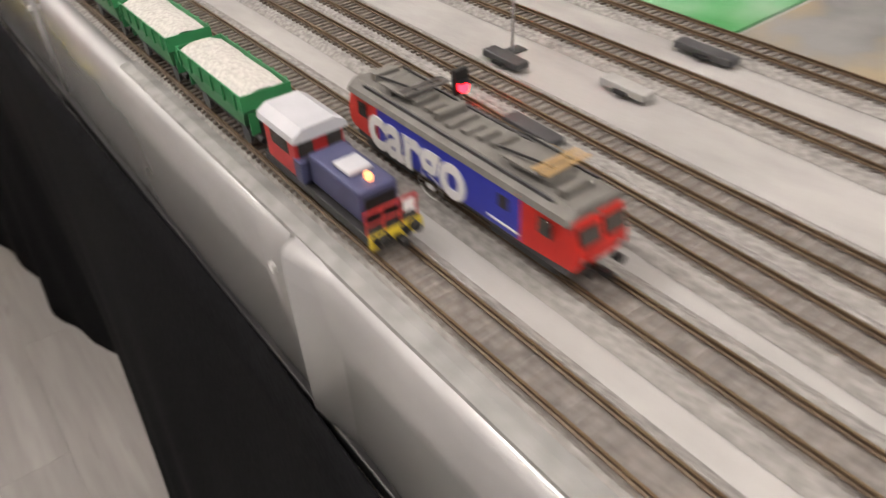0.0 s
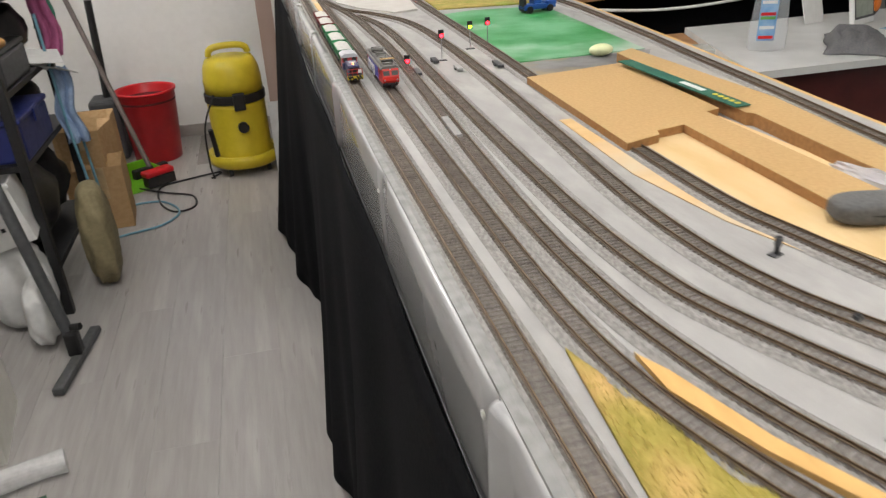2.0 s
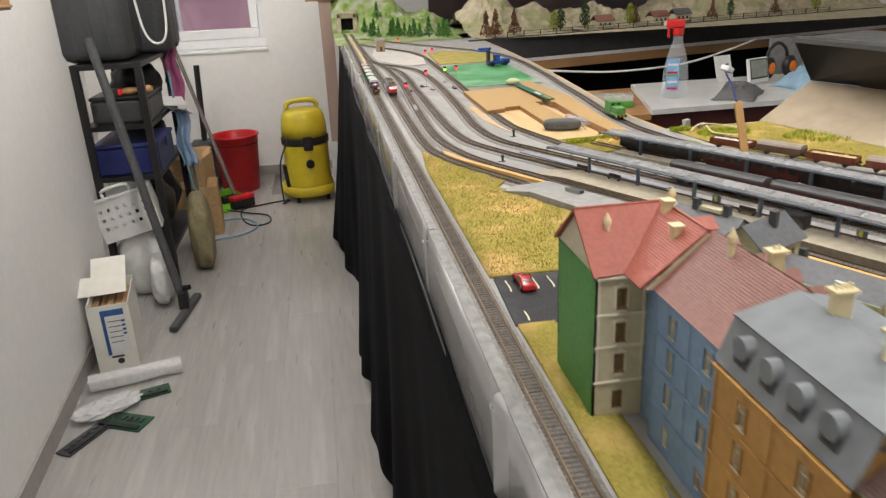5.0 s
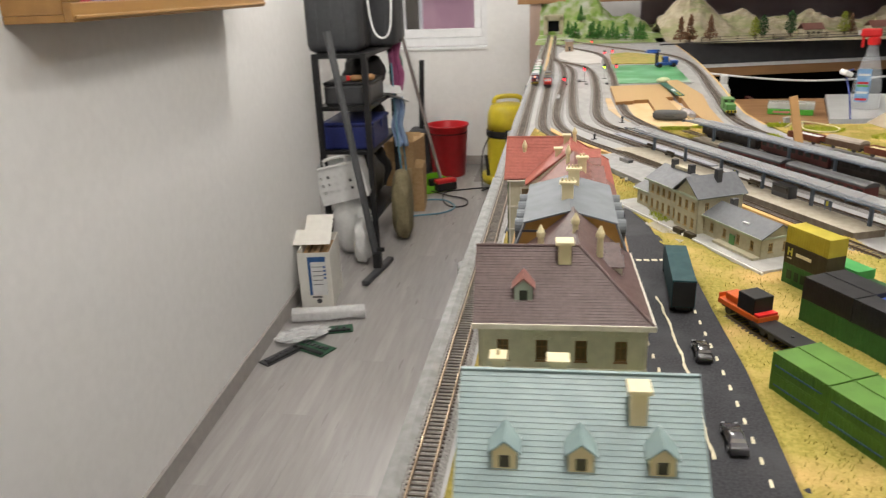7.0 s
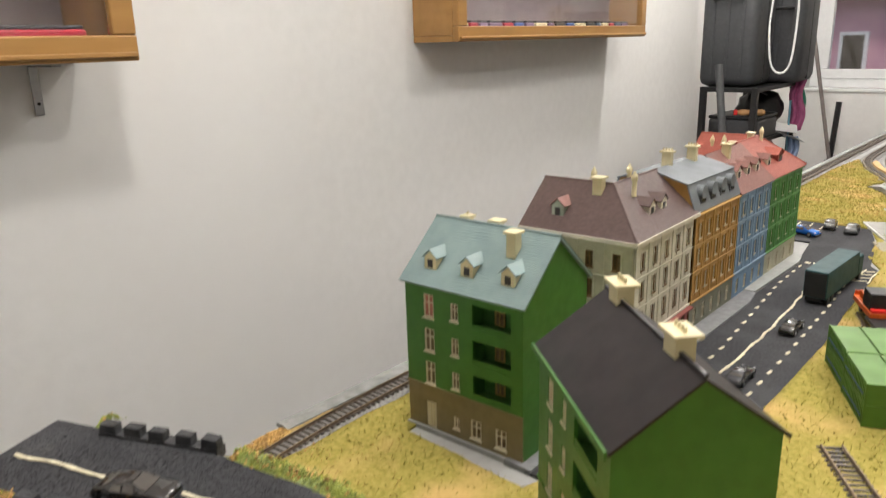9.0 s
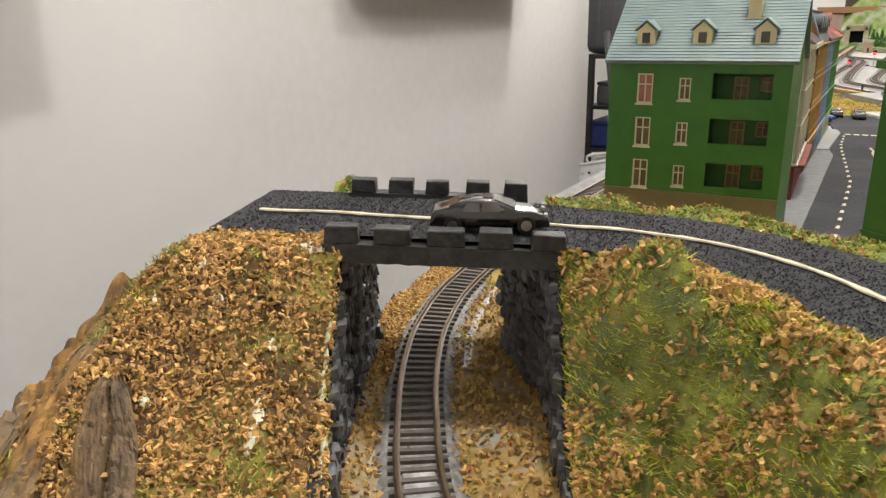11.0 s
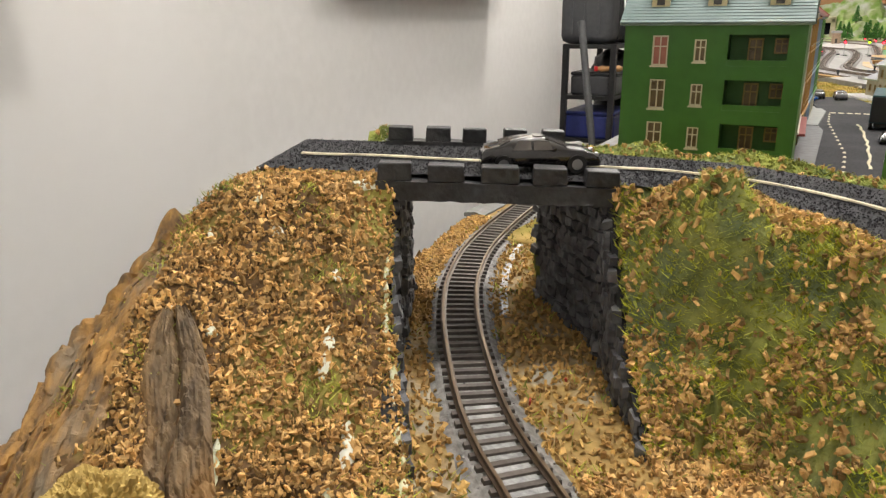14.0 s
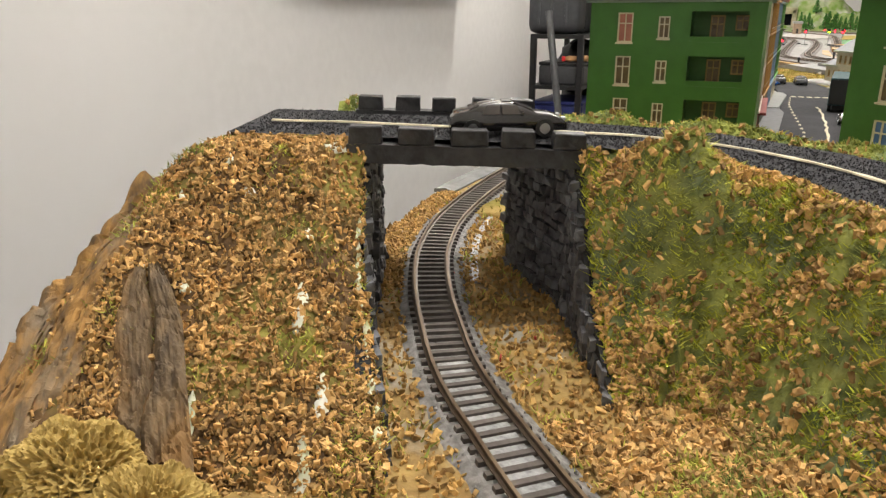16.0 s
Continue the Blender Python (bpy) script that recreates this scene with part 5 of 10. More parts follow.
# ---- houses ----
def facade(parent, name, w, h, holes, m, mat, depth=0.0018, label=""):
    """A wall panel in x and z with real openings, laid by the matrix m."""
    xs = sorted({0.0, w, *[a for o in holes for a in (o[0], o[1])]})
    zs = sorted({0.0, h, *[a for o in holes for a in (o[2], o[3])]})
    bm = bmesh.new()

    def solid(i, j):
        if not (0 <= i < len(xs) - 1 and 0 <= j < len(zs) - 1):
            return False
        cx, cz = (xs[i] + xs[i + 1]) / 2, (zs[j] + zs[j + 1]) / 2
        return not any(o[0] < cx < o[1] and o[2] < cz < o[3] for o in holes)

    def quad(*p):
        bm.faces.new([bm.verts.new(q) for q in p])
    for i in range(len(xs) - 1):
        for j in range(len(zs) - 1):
            if not solid(i, j):
                continue
            a, b, c, d = xs[i], xs[i + 1], zs[j], zs[j + 1]
            quad((a, 0, c), (b, 0, c), (b, 0, d), (a, 0, d))
            quad((b, depth, c), (a, depth, c), (a, depth, d), (b, depth, d))
            if not solid(i - 1, j):
                quad((a, 0, c), (a, 0, d), (a, depth, d), (a, depth, c))
            if not solid(i + 1, j):
                quad((b, 0, d), (b, 0, c), (b, depth, c), (b, depth, d))
            if not solid(i, j - 1):
                quad((b, 0, c), (a, 0, c), (a, depth, c), (b, depth, c))
            if not solid(i, j + 1):
                quad((a, 0, d), (b, 0, d), (b, depth, d), (a, depth, d))
    bmesh.ops.remove_doubles(bm, verts=bm.verts[:], dist=1e-6)
    bmesh.ops.recalc_face_normals(bm, faces=bm.faces[:])
    bmesh.ops.transform(bm, matrix=m, verts=bm.verts[:])
    return part(name, bm, mat, parent, label)


def window(parent, o, m, frame_mat, pane_mat, hood=None, mull=1, trans=1, sill=True):
    """A window in an opening o = x0, x1, z0, z1: frame, panes, sill and hood."""
    a, b, c, d = o
    t = min(0.0008, (b - a) * 0.12)
    bm = bmesh.new()
    for q in ((a, a + t, c, d), (b - t, b, c, d), (a + t, b - t, c, c + t), (a + t, b - t, d - t, d)):
        box(bm, q[0], q[1], 0.0005, 0.0013, q[2], q[3])
    for k in range(mull):
        x = a + (b - a) * (k + 1) / (mull + 1)
        box(bm, x - t * 0.4, x + t * 0.4, 0.0005, 0.0012, c + t, d - t)
    if trans:
        z = c + (d - c) * 0.64
        box(bm, a + t, b - t, 0.00055, 0.00115, z - t * 0.4, z + t * 0.4)
    bmesh.ops.transform(bm, matrix=m, verts=bm.verts[:])
    w = part("window", bm, frame_mat, parent)
    part("pane", bx(a + t * 0.5, b - t * 0.5, 0.0013, 0.0015, c + t * 0.5, d - t * 0.5, 0, m), pane_mat, w)
    if sill:
        part("sill", bx(a - 0.0006, b + 0.0006, -0.0008, 0.0004, c - 0.0009, c, 0, m), frame_mat, w)
    if hood is not None:
        bm = bmesh.new()
        cx = (a + b) / 2
        curve = [(a - 0.0016, d + 0.0010), (b + 0.0016, d + 0.0010), (b + 0.0020, d + 0.0018), (b + 0.0006, d + 0.0020), (cx + 0.0016, d + 0.0028), (cx, d + 0.0040), (cx - 0.0016, d + 0.0028), (a - 0.0006, d + 0.0020), (a - 0.0020, d + 0.0018)]
        prism(bm, curve, 0.0018, m @ Matrix.Translation((0, -0.0002, 0)))
        part("hood", bm, hood, w)
        for x0, x1 in ((a - 0.0011, a - 0.0001), (b + 0.0001, b + 0.0011)):
            part("jamb", bx(x0, x1, -0.0009, -0.0001, c, d + 0.0008, 0, m), hood, w)
        part("apron", bx(a + 0.0006, b - 0.0006, -0.0008, -0.0001, c - 0.0032, c - 0.0011, 0.0002, m), hood, w)
    return w


def roof_from(parent, faces, mat, thick=0.0012, rows=0, label="", name="roof"):
    """Roof planes given as corner lists, eaves first; rows: courses laid on each plane."""
    bm = bmesh.new()
    for f in faces:
        bm.faces.new([bm.verts.new(p) for p in f])
    bmesh.ops.remove_doubles(bm, verts=bm.verts[:], dist=1e-5)
    bmesh.ops.recalc_face_normals(bm, faces=bm.faces[:])
    ob = part(name, bm, mat, parent, label)
    so_ = ob.modifiers.new("thickness", "SOLIDIFY")
    so_.thickness = thick
    rows *= 2 if mat is not TEAL else 1
    if rows:
        vs, fs = [], []
        for f in faces:
            if len(f) < 3:
                continue
            a, b = Vector(f[0]), Vector(f[1])
            c, d = (Vector(f[2]), Vector(f[3])) if len(f) > 3 else (Vector(f[2]), Vector(f[2]))
            n = (b - a).cross(d - a).normalized()
            if n.z < 0:
                n = -n
            for k in range(rows):
                t0, t1 = k / rows, (k + 0.94) / rows
                p = [a.lerp(d, t0), b.lerp(c, t0), b.lerp(c, t1), a.lerp(d, t1)]
                i = len(vs)
                vs += [tuple(p[0] + n * 0.00095), tuple(p[1] + n * 0.00095), tuple(p[2] + n * 0.0007), tuple(p[3] + n * 0.0007), tuple(p[0] + n * 0.0006), tuple(p[1] + n * 0.0006)]
                fs += [(i, i + 1, i + 2, i + 3), (i + 4, i + 5, i + 1, i)]
        raw("tiling", vs, fs, mat, ob)["kind"] = "stuff"
    return ob


def chimney(parent, x, y, z0, z1, w=0.0055, d=0.0065, pots=2, mat=None):
    mat = mat or M_CREAM
    c = part("chimney", bx(x - w / 2, x + w / 2, y - d / 2, y + d / 2, z0, z1 - 0.003, 0.0003), mat, parent)
    part("cap", bx(x - w * 0.72, x + w * 0.72, y - d * 0.72, y + d * 0.72, z1 - 0.003, z1 - 0.0012, 0.0003), mat, c)
    for k in range(pots):
        o = (k - (pots - 1) / 2) * 0.0026
        part("chimney_pot", cy((x + o, y, z1 - 0.0012), (x + o, y, z1 + 0.0012), 0.0009, 0.0007, 10), mat, c)


def stack(parent, x, y, z0, z1):
    """A slim round chimney with a pointed cap."""
    part("chimney", lathe([(0.0020, z0), (0.0018, z0 + (z1 - z0) * 0.6), (0.0026, z0 + (z1 - z0) * 0.66), (0.0026, z0 + (z1 - z0) * 0.78), (0.0004, z1)], 12, x, y), M_CREAM, parent, "slim cream chimney with a pointed cap")


def dormer(parent, m, w, h, depth, wall_mat, roof_mat):
    """A gabled dormer; m puts its sill's middle, facing -y."""
    bm = bmesh.new()
    prism(bm, [(-w / 2, 0), (w / 2, 0), (w / 2, h * 0.68), (0, h), (-w / 2, h * 0.68)], depth)
    bmesh.ops.transform(bm, matrix=m, verts=bm.verts[:])
    d = part("dormer", bm, wall_mat, parent)
    bm = bmesh.new()
    e = w * 0.16
    for s in (-1, 1):
        q = [(0, -0.001, h + 0.0008), (s * (w / 2 + e), -0.001, h * 0.68 - e * 0.7 + 0.0008), (s * (w / 2 + e), depth, h * 0.68 - e * 0.7 + 0.0008), (0, depth, h + 0.0008)]
        u = [(x, y, z + 0.0008) for x, y, z in q]
        A, B = [bm.verts.new(p) for p in q], [bm.verts.new(p) for p in u]
        bm.faces.new(A)
        bm.faces.new(B)
        for k in range(4):
            bm.faces.new((A[k], A[(k + 1) % 4], B[(k + 1) % 4], B[k]))
    bmesh.ops.recalc_face_normals(bm, faces=bm.faces[:])
    bmesh.ops.transform(bm, matrix=m, verts=bm.verts[:])
    part("dormer_roof", bm, roof_mat, d)
    part("dormer_pane", bx(-w * 0.22, w * 0.22, -0.0003, 0.0003, h * 0.2, h * 0.6, 0, m), M_PANE, d)


GREENW = pm("green_house_paint", (0.045, 0.155, 0.022), (0.038, 0.135, 0.018), 120, 0.42, spec=0.4)
KHAKI = pm("khaki_house_paint", (0.20, 0.155, 0.075), (0.17, 0.13, 0.062), 120, 0.5)
TEAL = pm("teal_roof_plastic", (0.215, 0.290, 0.285), (0.185, 0.255, 0.255), 90, 0.42)
DARKROOF = pm("black_brown_roof_plastic", (0.022, 0.017, 0.018), (0.015, 0.012, 0.013), 80, 0.42, spec=0.3)
IVORY = pm("ivory_frame_plastic", (0.66, 0.60, 0.46), (0.60, 0.54, 0.40), 80, 0.45)
WARMPANE = pm("warm_window_pane", (0.10, 0.07, 0.035), (0.16, 0.11, 0.05), 200, 0.3)
PINKPANE = pm("pink_curtained_pane", (0.42, 0.16, 0.12), (0.34, 0.12, 0.09), 200, 0.4)
BLUEPANE = pm("blue_curtained_pane", (0.08, 0.18, 0.42), rough=0.4)
# wall green darkened by a third: the recesses' shade is put into the colour
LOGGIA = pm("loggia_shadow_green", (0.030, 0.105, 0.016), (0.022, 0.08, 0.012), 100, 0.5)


def green_house(x, y, rz, roof_mat, label, khaki, courses):
    """A four-storey house with loggias, gabled roof, dormers on the front; origin at the front left corner."""
    w, d, h, rh = (0.0925, 0.074, 0.1062, 0.033) if courses else (0.0975, 0.068, 0.108, 0.026)
    hs = thing("model_house", label, "model house", x, y, T, rz, group="houses of the model town")
    I = Matrix.Identity(4)
    rows_z = (0.0910, 0.0675, 0.0440) if courses else (0.0927, 0.0690, 0.0453)
    holes = []
    for z in rows_z:
        holes += [(0.0155, 0.0240, z - 0.0085, z + 0.0075), (0.0378, 0.0440, z - 0.0062, z + 0.0055), (0.0550, 0.0840, z - 0.0080, z + 0.0080)]
    ground = [(0.0155, 0.0240, 0.004, 0.0225), (0.0385, 0.0435, 0.0095, 0.0180), (0.0525, 0.0610, 0.0075, 0.0205), (0.0720, 0.0805, 0.0075, 0.0205)]
    zb = 0.034
    facade(hs, "ground_floor_wall", w, zb, ground, I, khaki)
    facade(hs, "front_wall", w, h - zb, [(a, b, c - zb, e - zb) for a, b, c, e in holes], Matrix.Translation((0, 0, zb)), GREENW)
    part("cornice", bx(-0.0004, w + 0.0004, -0.0009, 0.0, zb - 0.0008, zb + 0.0008), khaki, hs)
    part("plinth", bx(-0.001, w + 0.001, -0.0022, 0.0, 0, 0.0035, 0.0003), M_CONC, hs)
    for k, o in enumerate(holes):
        if o[1] - o[0] > 0.02:
            lg = part("loggia", bx(o[0] - 0.001, o[1] + 0.001, 0.0125, 0.0135, o[2] - 0.001, o[3] + 0.001), LOGGIA, hs, "recessed loggia in shade-darkened green")
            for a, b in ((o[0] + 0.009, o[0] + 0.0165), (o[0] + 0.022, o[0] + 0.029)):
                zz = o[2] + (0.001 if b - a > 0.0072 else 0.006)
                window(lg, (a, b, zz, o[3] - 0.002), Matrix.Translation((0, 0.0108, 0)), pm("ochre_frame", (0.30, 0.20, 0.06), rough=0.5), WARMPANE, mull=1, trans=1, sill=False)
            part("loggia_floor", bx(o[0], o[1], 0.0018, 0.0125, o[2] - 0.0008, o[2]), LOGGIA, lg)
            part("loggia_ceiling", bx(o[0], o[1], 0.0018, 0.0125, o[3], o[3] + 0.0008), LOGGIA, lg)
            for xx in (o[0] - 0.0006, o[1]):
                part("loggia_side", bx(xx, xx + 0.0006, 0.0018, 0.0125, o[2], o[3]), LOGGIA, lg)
            part("parapet", bx(o[0], o[1], 0.0004, 0.0010, o[2], o[2] + 0.0030), GREENW, lg)
        else:
            window(hs, o, I, IVORY, PINKPANE if k == 0 else (BLUEPANE if k == 6 and roof_mat is DARKROOF else WARMPANE), mull=1)
    for k, o in enumerate(ground):
        window(hs, o, I, IVORY, WARMPANE if k else M_CREAM, mull=3 if k == 0 else 1, sill=k > 0)
    for xx in (0.0, w - 0.0018):
        bm = bmesh.new()
        prism(bm, [(0.0, 0), (d, 0), (d, h), (d / 2, h + rh - 0.001), (0.0, h)], 0.0018, Matrix.Translation((xx + 0.0018, 0.0004, 0)) @ pose(0, 0, 0, 0, 0, 90))
        part("gable_wall", bm, GREENW, hs, "plain green gable end")
    part("back_wall", bx(0.0018, w - 0.0018, d - 0.0018, d, 0, h), GREENW, hs)
    e = 0.0025
    s = rh / (d / 2)
    ze = h - e * s + 0.0008
    rf = roof_from(hs, [[(-e, -e, ze), (w + e, -e, ze), (w + e, d / 2, h + rh), (-e, d / 2, h + rh)], [(w + e, d + e, ze), (-e, d + e, ze), (-e, d / 2, h + rh), (w + e, d / 2, h + rh)]], roof_mat, 0.0014, courses)
    part("ridge", bx(-e, w + e, d / 2 - 0.001, d / 2 + 0.001, h + rh + 0.0004, h + rh + 0.0016, 0.0003), roof_mat, rf)
    if roof_mat is DARKROOF:
        part("verge_board", bx(-e, w + e, -e - 0.0012, -e, ze - 0.0022, ze + 0.0012), GREENW, rf)
    if courses:
        for xd in (0.0172, 0.0468, 0.0775):
            dormer(hs, Matrix.Translation((xd, 0.0062, h + 0.0054)), 0.0095, 0.0135, 0.017, M_CREAM, roof_mat)
        chimney(hs, 0.0695, 0.024, h + 0.018, h + 0.0375, 0.0065, 0.0070, 0)
    if courses:
        chimney(hs, 0.0385, 0.050, h + 0.02, h + 0.0350, 0.0070, 0.006, 0)
        chimney(hs, 0.0125, 0.052, h + 0.018, h + 0.0345, 0.0055, 0.006, 1)
    else:
        for xc in (0.013, 0.074):
            chimney(hs, xc, 0.036, h + 0.012, h + 0.036, 0.0110, 0.0085, 4)
    return hs


green_house(0.0690, -1.7985, 1.5, TEAL, "dark green model house with a teal ribbed roof and three dormers", KHAKI, 22)
green_house(0.2015, -1.8385, -40.5, DARKROOF, "bright green model house with a glossy dark roof", GREENW, 0)


def storey_holes(n, w, rows, ww, margin):
    out = []
    for z0, z1 in rows:
        for k in range(n):
            c = margin + (w - 2 * margin) * (k + 0.5) / n
            out.append((c - ww / 2, c + ww / 2, z0, z1))
    return out


ROWS3 = [(0.0855, 0.0985), (0.0620, 0.0760), (0.0375, 0.0515)]


def side(parent, p, q, h, n, wall_mat, trim, frame_mat, base=None, shop=False, ww=0.0068, rows=ROWS3, hood=True, gbase=0.029):
    """A decorated wall from p to q (x, y), outward to the right of that way, with windows, bands and a ground floor."""
    p, q = Vector((*p, 0)), Vector((*q, 0))
    w = (q - p).length
    ang = math.degrees(math.atan2(q.y - p.y, q.x - p.x))
    m = pose(p.x, p.y, 0, 0, 0, ang)
    holes = storey_holes(n, w, rows, ww, 0.003) if n else []
    up = [(a, b, c - gbase, d - gbase) for a, b, c, d in holes if c > gbase]
    facade(parent, "upper_wall", w, h - gbase, up, m @ Matrix.Translation((0, 0, gbase)), wall_mat)
    gh = storey_holes(n, w, [(0.007, 0.0215)], ww * (1.35 if shop else 1.0), 0.003) if n else []
    facade(parent, "ground_floor_wall", w, gbase, gh, m, base or wall_mat)
    for o in holes:
        if o[2] > gbase:
            window(parent, o, m, frame_mat, WARMPANE, trim if hood else None)
    for o in gh:
        window(parent, o, m, frame_mat, WARMPANE, None, sill=False)
    if n:
        for z, t in ((gbase, 0.0016), (0.056, 0.0010), (0.080, 0.0010), (h - 0.002, 0.0026)):
            part("cornice", bx(0, w, -t, 0, z - 0.0008, z + 0.0008, 0.0003, m), trim, parent)
        for k in range(n + 1):
            xx = 0.0022 + (w - 0.0044) * k / n
            part("pilaster", bx(xx - 0.0009, xx + 0.0009, -0.0007, 0, gbase + 0.001, h - 0.004, 0, m), trim, parent)
    return m


def town(name_label, x0, y0):
    return thing("model_house", name_label, "model house", x0, y0, T, 0, group="houses of the model town")


STONE = pm("pale_cream_plaster", (0.54, 0.52, 0.38), (0.47, 0.455, 0.33), 160, 0.55, 0.1, 400)
WHITEP = pm("off_white_trim", (0.66, 0.62, 0.52), (0.58, 0.54, 0.44), 160, 0.5)
BROWNF = pm("brown_frame", (0.22, 0.12, 0.045), (0.17, 0.09, 0.035), 100, 0.5)
BROWNR = pm("brown_tile_roof", (0.105, 0.063, 0.056), (0.08, 0.048, 0.043), 300, 0.5, 0.2, 600)
REDR = pm("red_tile_roof", (0.36, 0.095, 0.065), (0.29, 0.075, 0.052), 300, 0.5, 0.2, 600)
DULLRED = pm("dull_red_roof", (0.24, 0.105, 0.085), (0.19, 0.085, 0.07), 300, 0.5)
GREYR = pm("grey_roof_card", (0.185, 0.20, 0.215), (0.155, 0.168, 0.182), 60, 0.7, spec=0.25)
GOLD = pm("gold_ochre_plaster", (0.40, 0.215, 0.055), (0.34, 0.18, 0.045), 160, 0.55)
BLUEP = pm("light_blue_plaster", (0.19, 0.29, 0.42), (0.16, 0.25, 0.37), 160, 0.55)
LGREEN = pm("leaf_green_plaster", (0.065, 0.22, 0.045), (0.055, 0.19, 0.038), 160, 0.5)
SHOPRED = pm("shop_red", (0.26, 0.055, 0.045), (0.21, 0.045, 0.038), 100, 0.5)
CREAMW = pm("cream_plaster", (0.50, 0.46, 0.33), (0.44, 0.40, 0.28), 160, 0.55)
H = 0.109


def corner_roof(parent, w, d, mat, wing, eave=H, ridge=0.143, north=False, courses=14):
    """An L-shaped roof over a corner house of w by d; wing: its half width."""
    e = 0.003
    s = -1 if north else 1
    yy = (lambda y: d - y) if north else (lambda y: y)
    r1 = (w - wing, yy(wing), ridge)
    pl = [[(-e, yy(-e), eave), (w + e, yy(-e), eave), r1, (-e, yy(wing), ridge)],
          [(w + e, yy(-e), eave), (w + e, yy(d + e * 0.1), eave), (w - wing, yy(d), ridge), r1],
          [(w - 2 * wing - e, yy(d), eave), (w - 2 * wing - e, yy(2 * wing), eave), r1, (w - wing, yy(d), ridge)],
          [(w - 2 * wing - e, yy(2 * wing), eave), (-e, yy(2 * wing + e), eave), (-e, yy(wing), ridge), r1]]
    rf = roof_from(parent, pl, mat, 0.0012, courses)
    for a, b in (((-e, yy(wing), ridge), r1), (r1, (w - wing, yy(d), ridge)), (r1, (w + e, yy(-e), eave))):
        part("ridge", cy(Vector(a) + Vector((0, 0, 0.0008)), Vector(b) + Vector((0, 0, 0.0008)), 0.0011, n=8), mat, rf)
    bm = bmesh.new()
    vs_ = [bm.verts.new(q) for q in ((0, yy(0), eave - 0.001), (0, yy(2 * wing), eave - 0.001), (0, yy(wing), ridge - 0.001))]
    bm.faces.new(vs_)
    vs_ = [bm.verts.new(q) for q in ((w, yy(d), eave - 0.001), (w - 2 * wing, yy(d), eave - 0.001), (w - wing, yy(d), ridge - 0.001))]
    bm.faces.new(vs_)
    ob = part("gable_infill", bm, CREAMW, parent)
    ob.modifiers.new("thickness", "SOLIDIFY").thickness = 0.0012
    return rf


# corner house in pale stone
h2 = town("pale stone corner house with a brown hipped roof and red shop", 0.060, -1.652)
h2.rotation_euler.z = radians(2)
w2, d2 = 0.096, 0.116
side(h2, (0, 0), (w2, 0), H, 4, STONE, STONE, BROWNF, SHOPRED, True)
side(h2, (w2, 0), (w2, d2), H, 5, WHITEP, WHITEP, BROWNF, SHOPRED, True, ww=0.0058)
side(h2, (0, 0.074), (0, 0), H, 0, CREAMW, CREAMW, BROWNF)
side(h2, (w2 - 0.074, d2), (w2 - 0.074, 0.074), H, 2, CREAMW, CREAMW, BROWNF)
side(h2, (w2 - 0.074, 0.074), (0, 0.074), H, 1, CREAMW, CREAMW, BROWNF)
corner_roof(h2, w2, d2, BROWNR, 0.037, ridge=0.1425)
part("eave_board", bx(-0.003, w2 + 0.003, -0.0042, -0.003, H - 0.0022, H + 0.0010), WHITEP, h2, "white eave board")
part("eave_board", bx(w2 + 0.003, w2 + 0.0042, -0.0042, d2, H - 0.0022, H + 0.0010), WHITEP, h2, "white eave board")
part("shop_awning", bx(-0.001, 0.050, -0.008, 0, 0.0265, 0.0285, 0.0004), SHOPRED, h2, "red awning")
part("shop_awning", bx(w2, w2 + 0.006, 0.004, d2 - 0.006, 0.0265, 0.0285, 0.0004), SHOPRED, h2, "red awning")
dormer(h2, Matrix.Translation((0.026, 0.0085, H + 0.0075)), 0.0105, 0.0155, 0.020, pm("pale_green_dormer", (0.34, 0.38, 0.31), rough=0.5), DULLRED)
for yd in (0.050, 0.072):
    dormer(h2, Matrix.Translation((w2 - 0.010, yd, H + 0.008)) @ pose(0, 0, 0, 0, 0, 90), 0.0105, 0.0145, 0.018, WHITEP, BROWNR)
chimney(h2, 0.050, 0.030, H + 0.026, H + 0.0415, 0.0075, 0.0075, 0)
stack(h2, 0.036, 0.048, H + 0.022, H + 0.044)
stack(h2, 0.058, 0.066, H + 0.026, H + 0.046)
stack(h2, w2 - 0.024, 0.046, H + 0.024, H + 0.044)

# gold house with a mansard
h3 = town("gold ochre house with a grey mansard roof and dark dormers", 0.073, -1.536)
w3, d3 = 0.080, 0.101
side(h3, (w3, 0), (w3, d3), H, 5, GOLD, pm("light_gold_trim", (0.52, 0.31, 0.10), (0.45, 0.26, 0.08), 120, 0.5), IVORY, pm("grey_green_base", (0.22, 0.22, 0.165), (0.18, 0.18, 0.135), 100, 0.6))
side(h3, (0, d3), (0, 0), H, 2, GOLD, GOLD, IVORY)
me3 = 0.009
for yy in (0.0, d3 - 0.0016):
    bm = bmesh.new()
    prism(bm, [(0, 0), (w3, 0), (w3, H), (w3 - me3, H + 0.024), (w3 / 2, H + 0.032), (me3, H + 0.024), (0, H)], 0.0016, Matrix.Translation((0, yy, 0)))
    part("gable_wall", bm, GOLD, h3, "plain gold gable end")
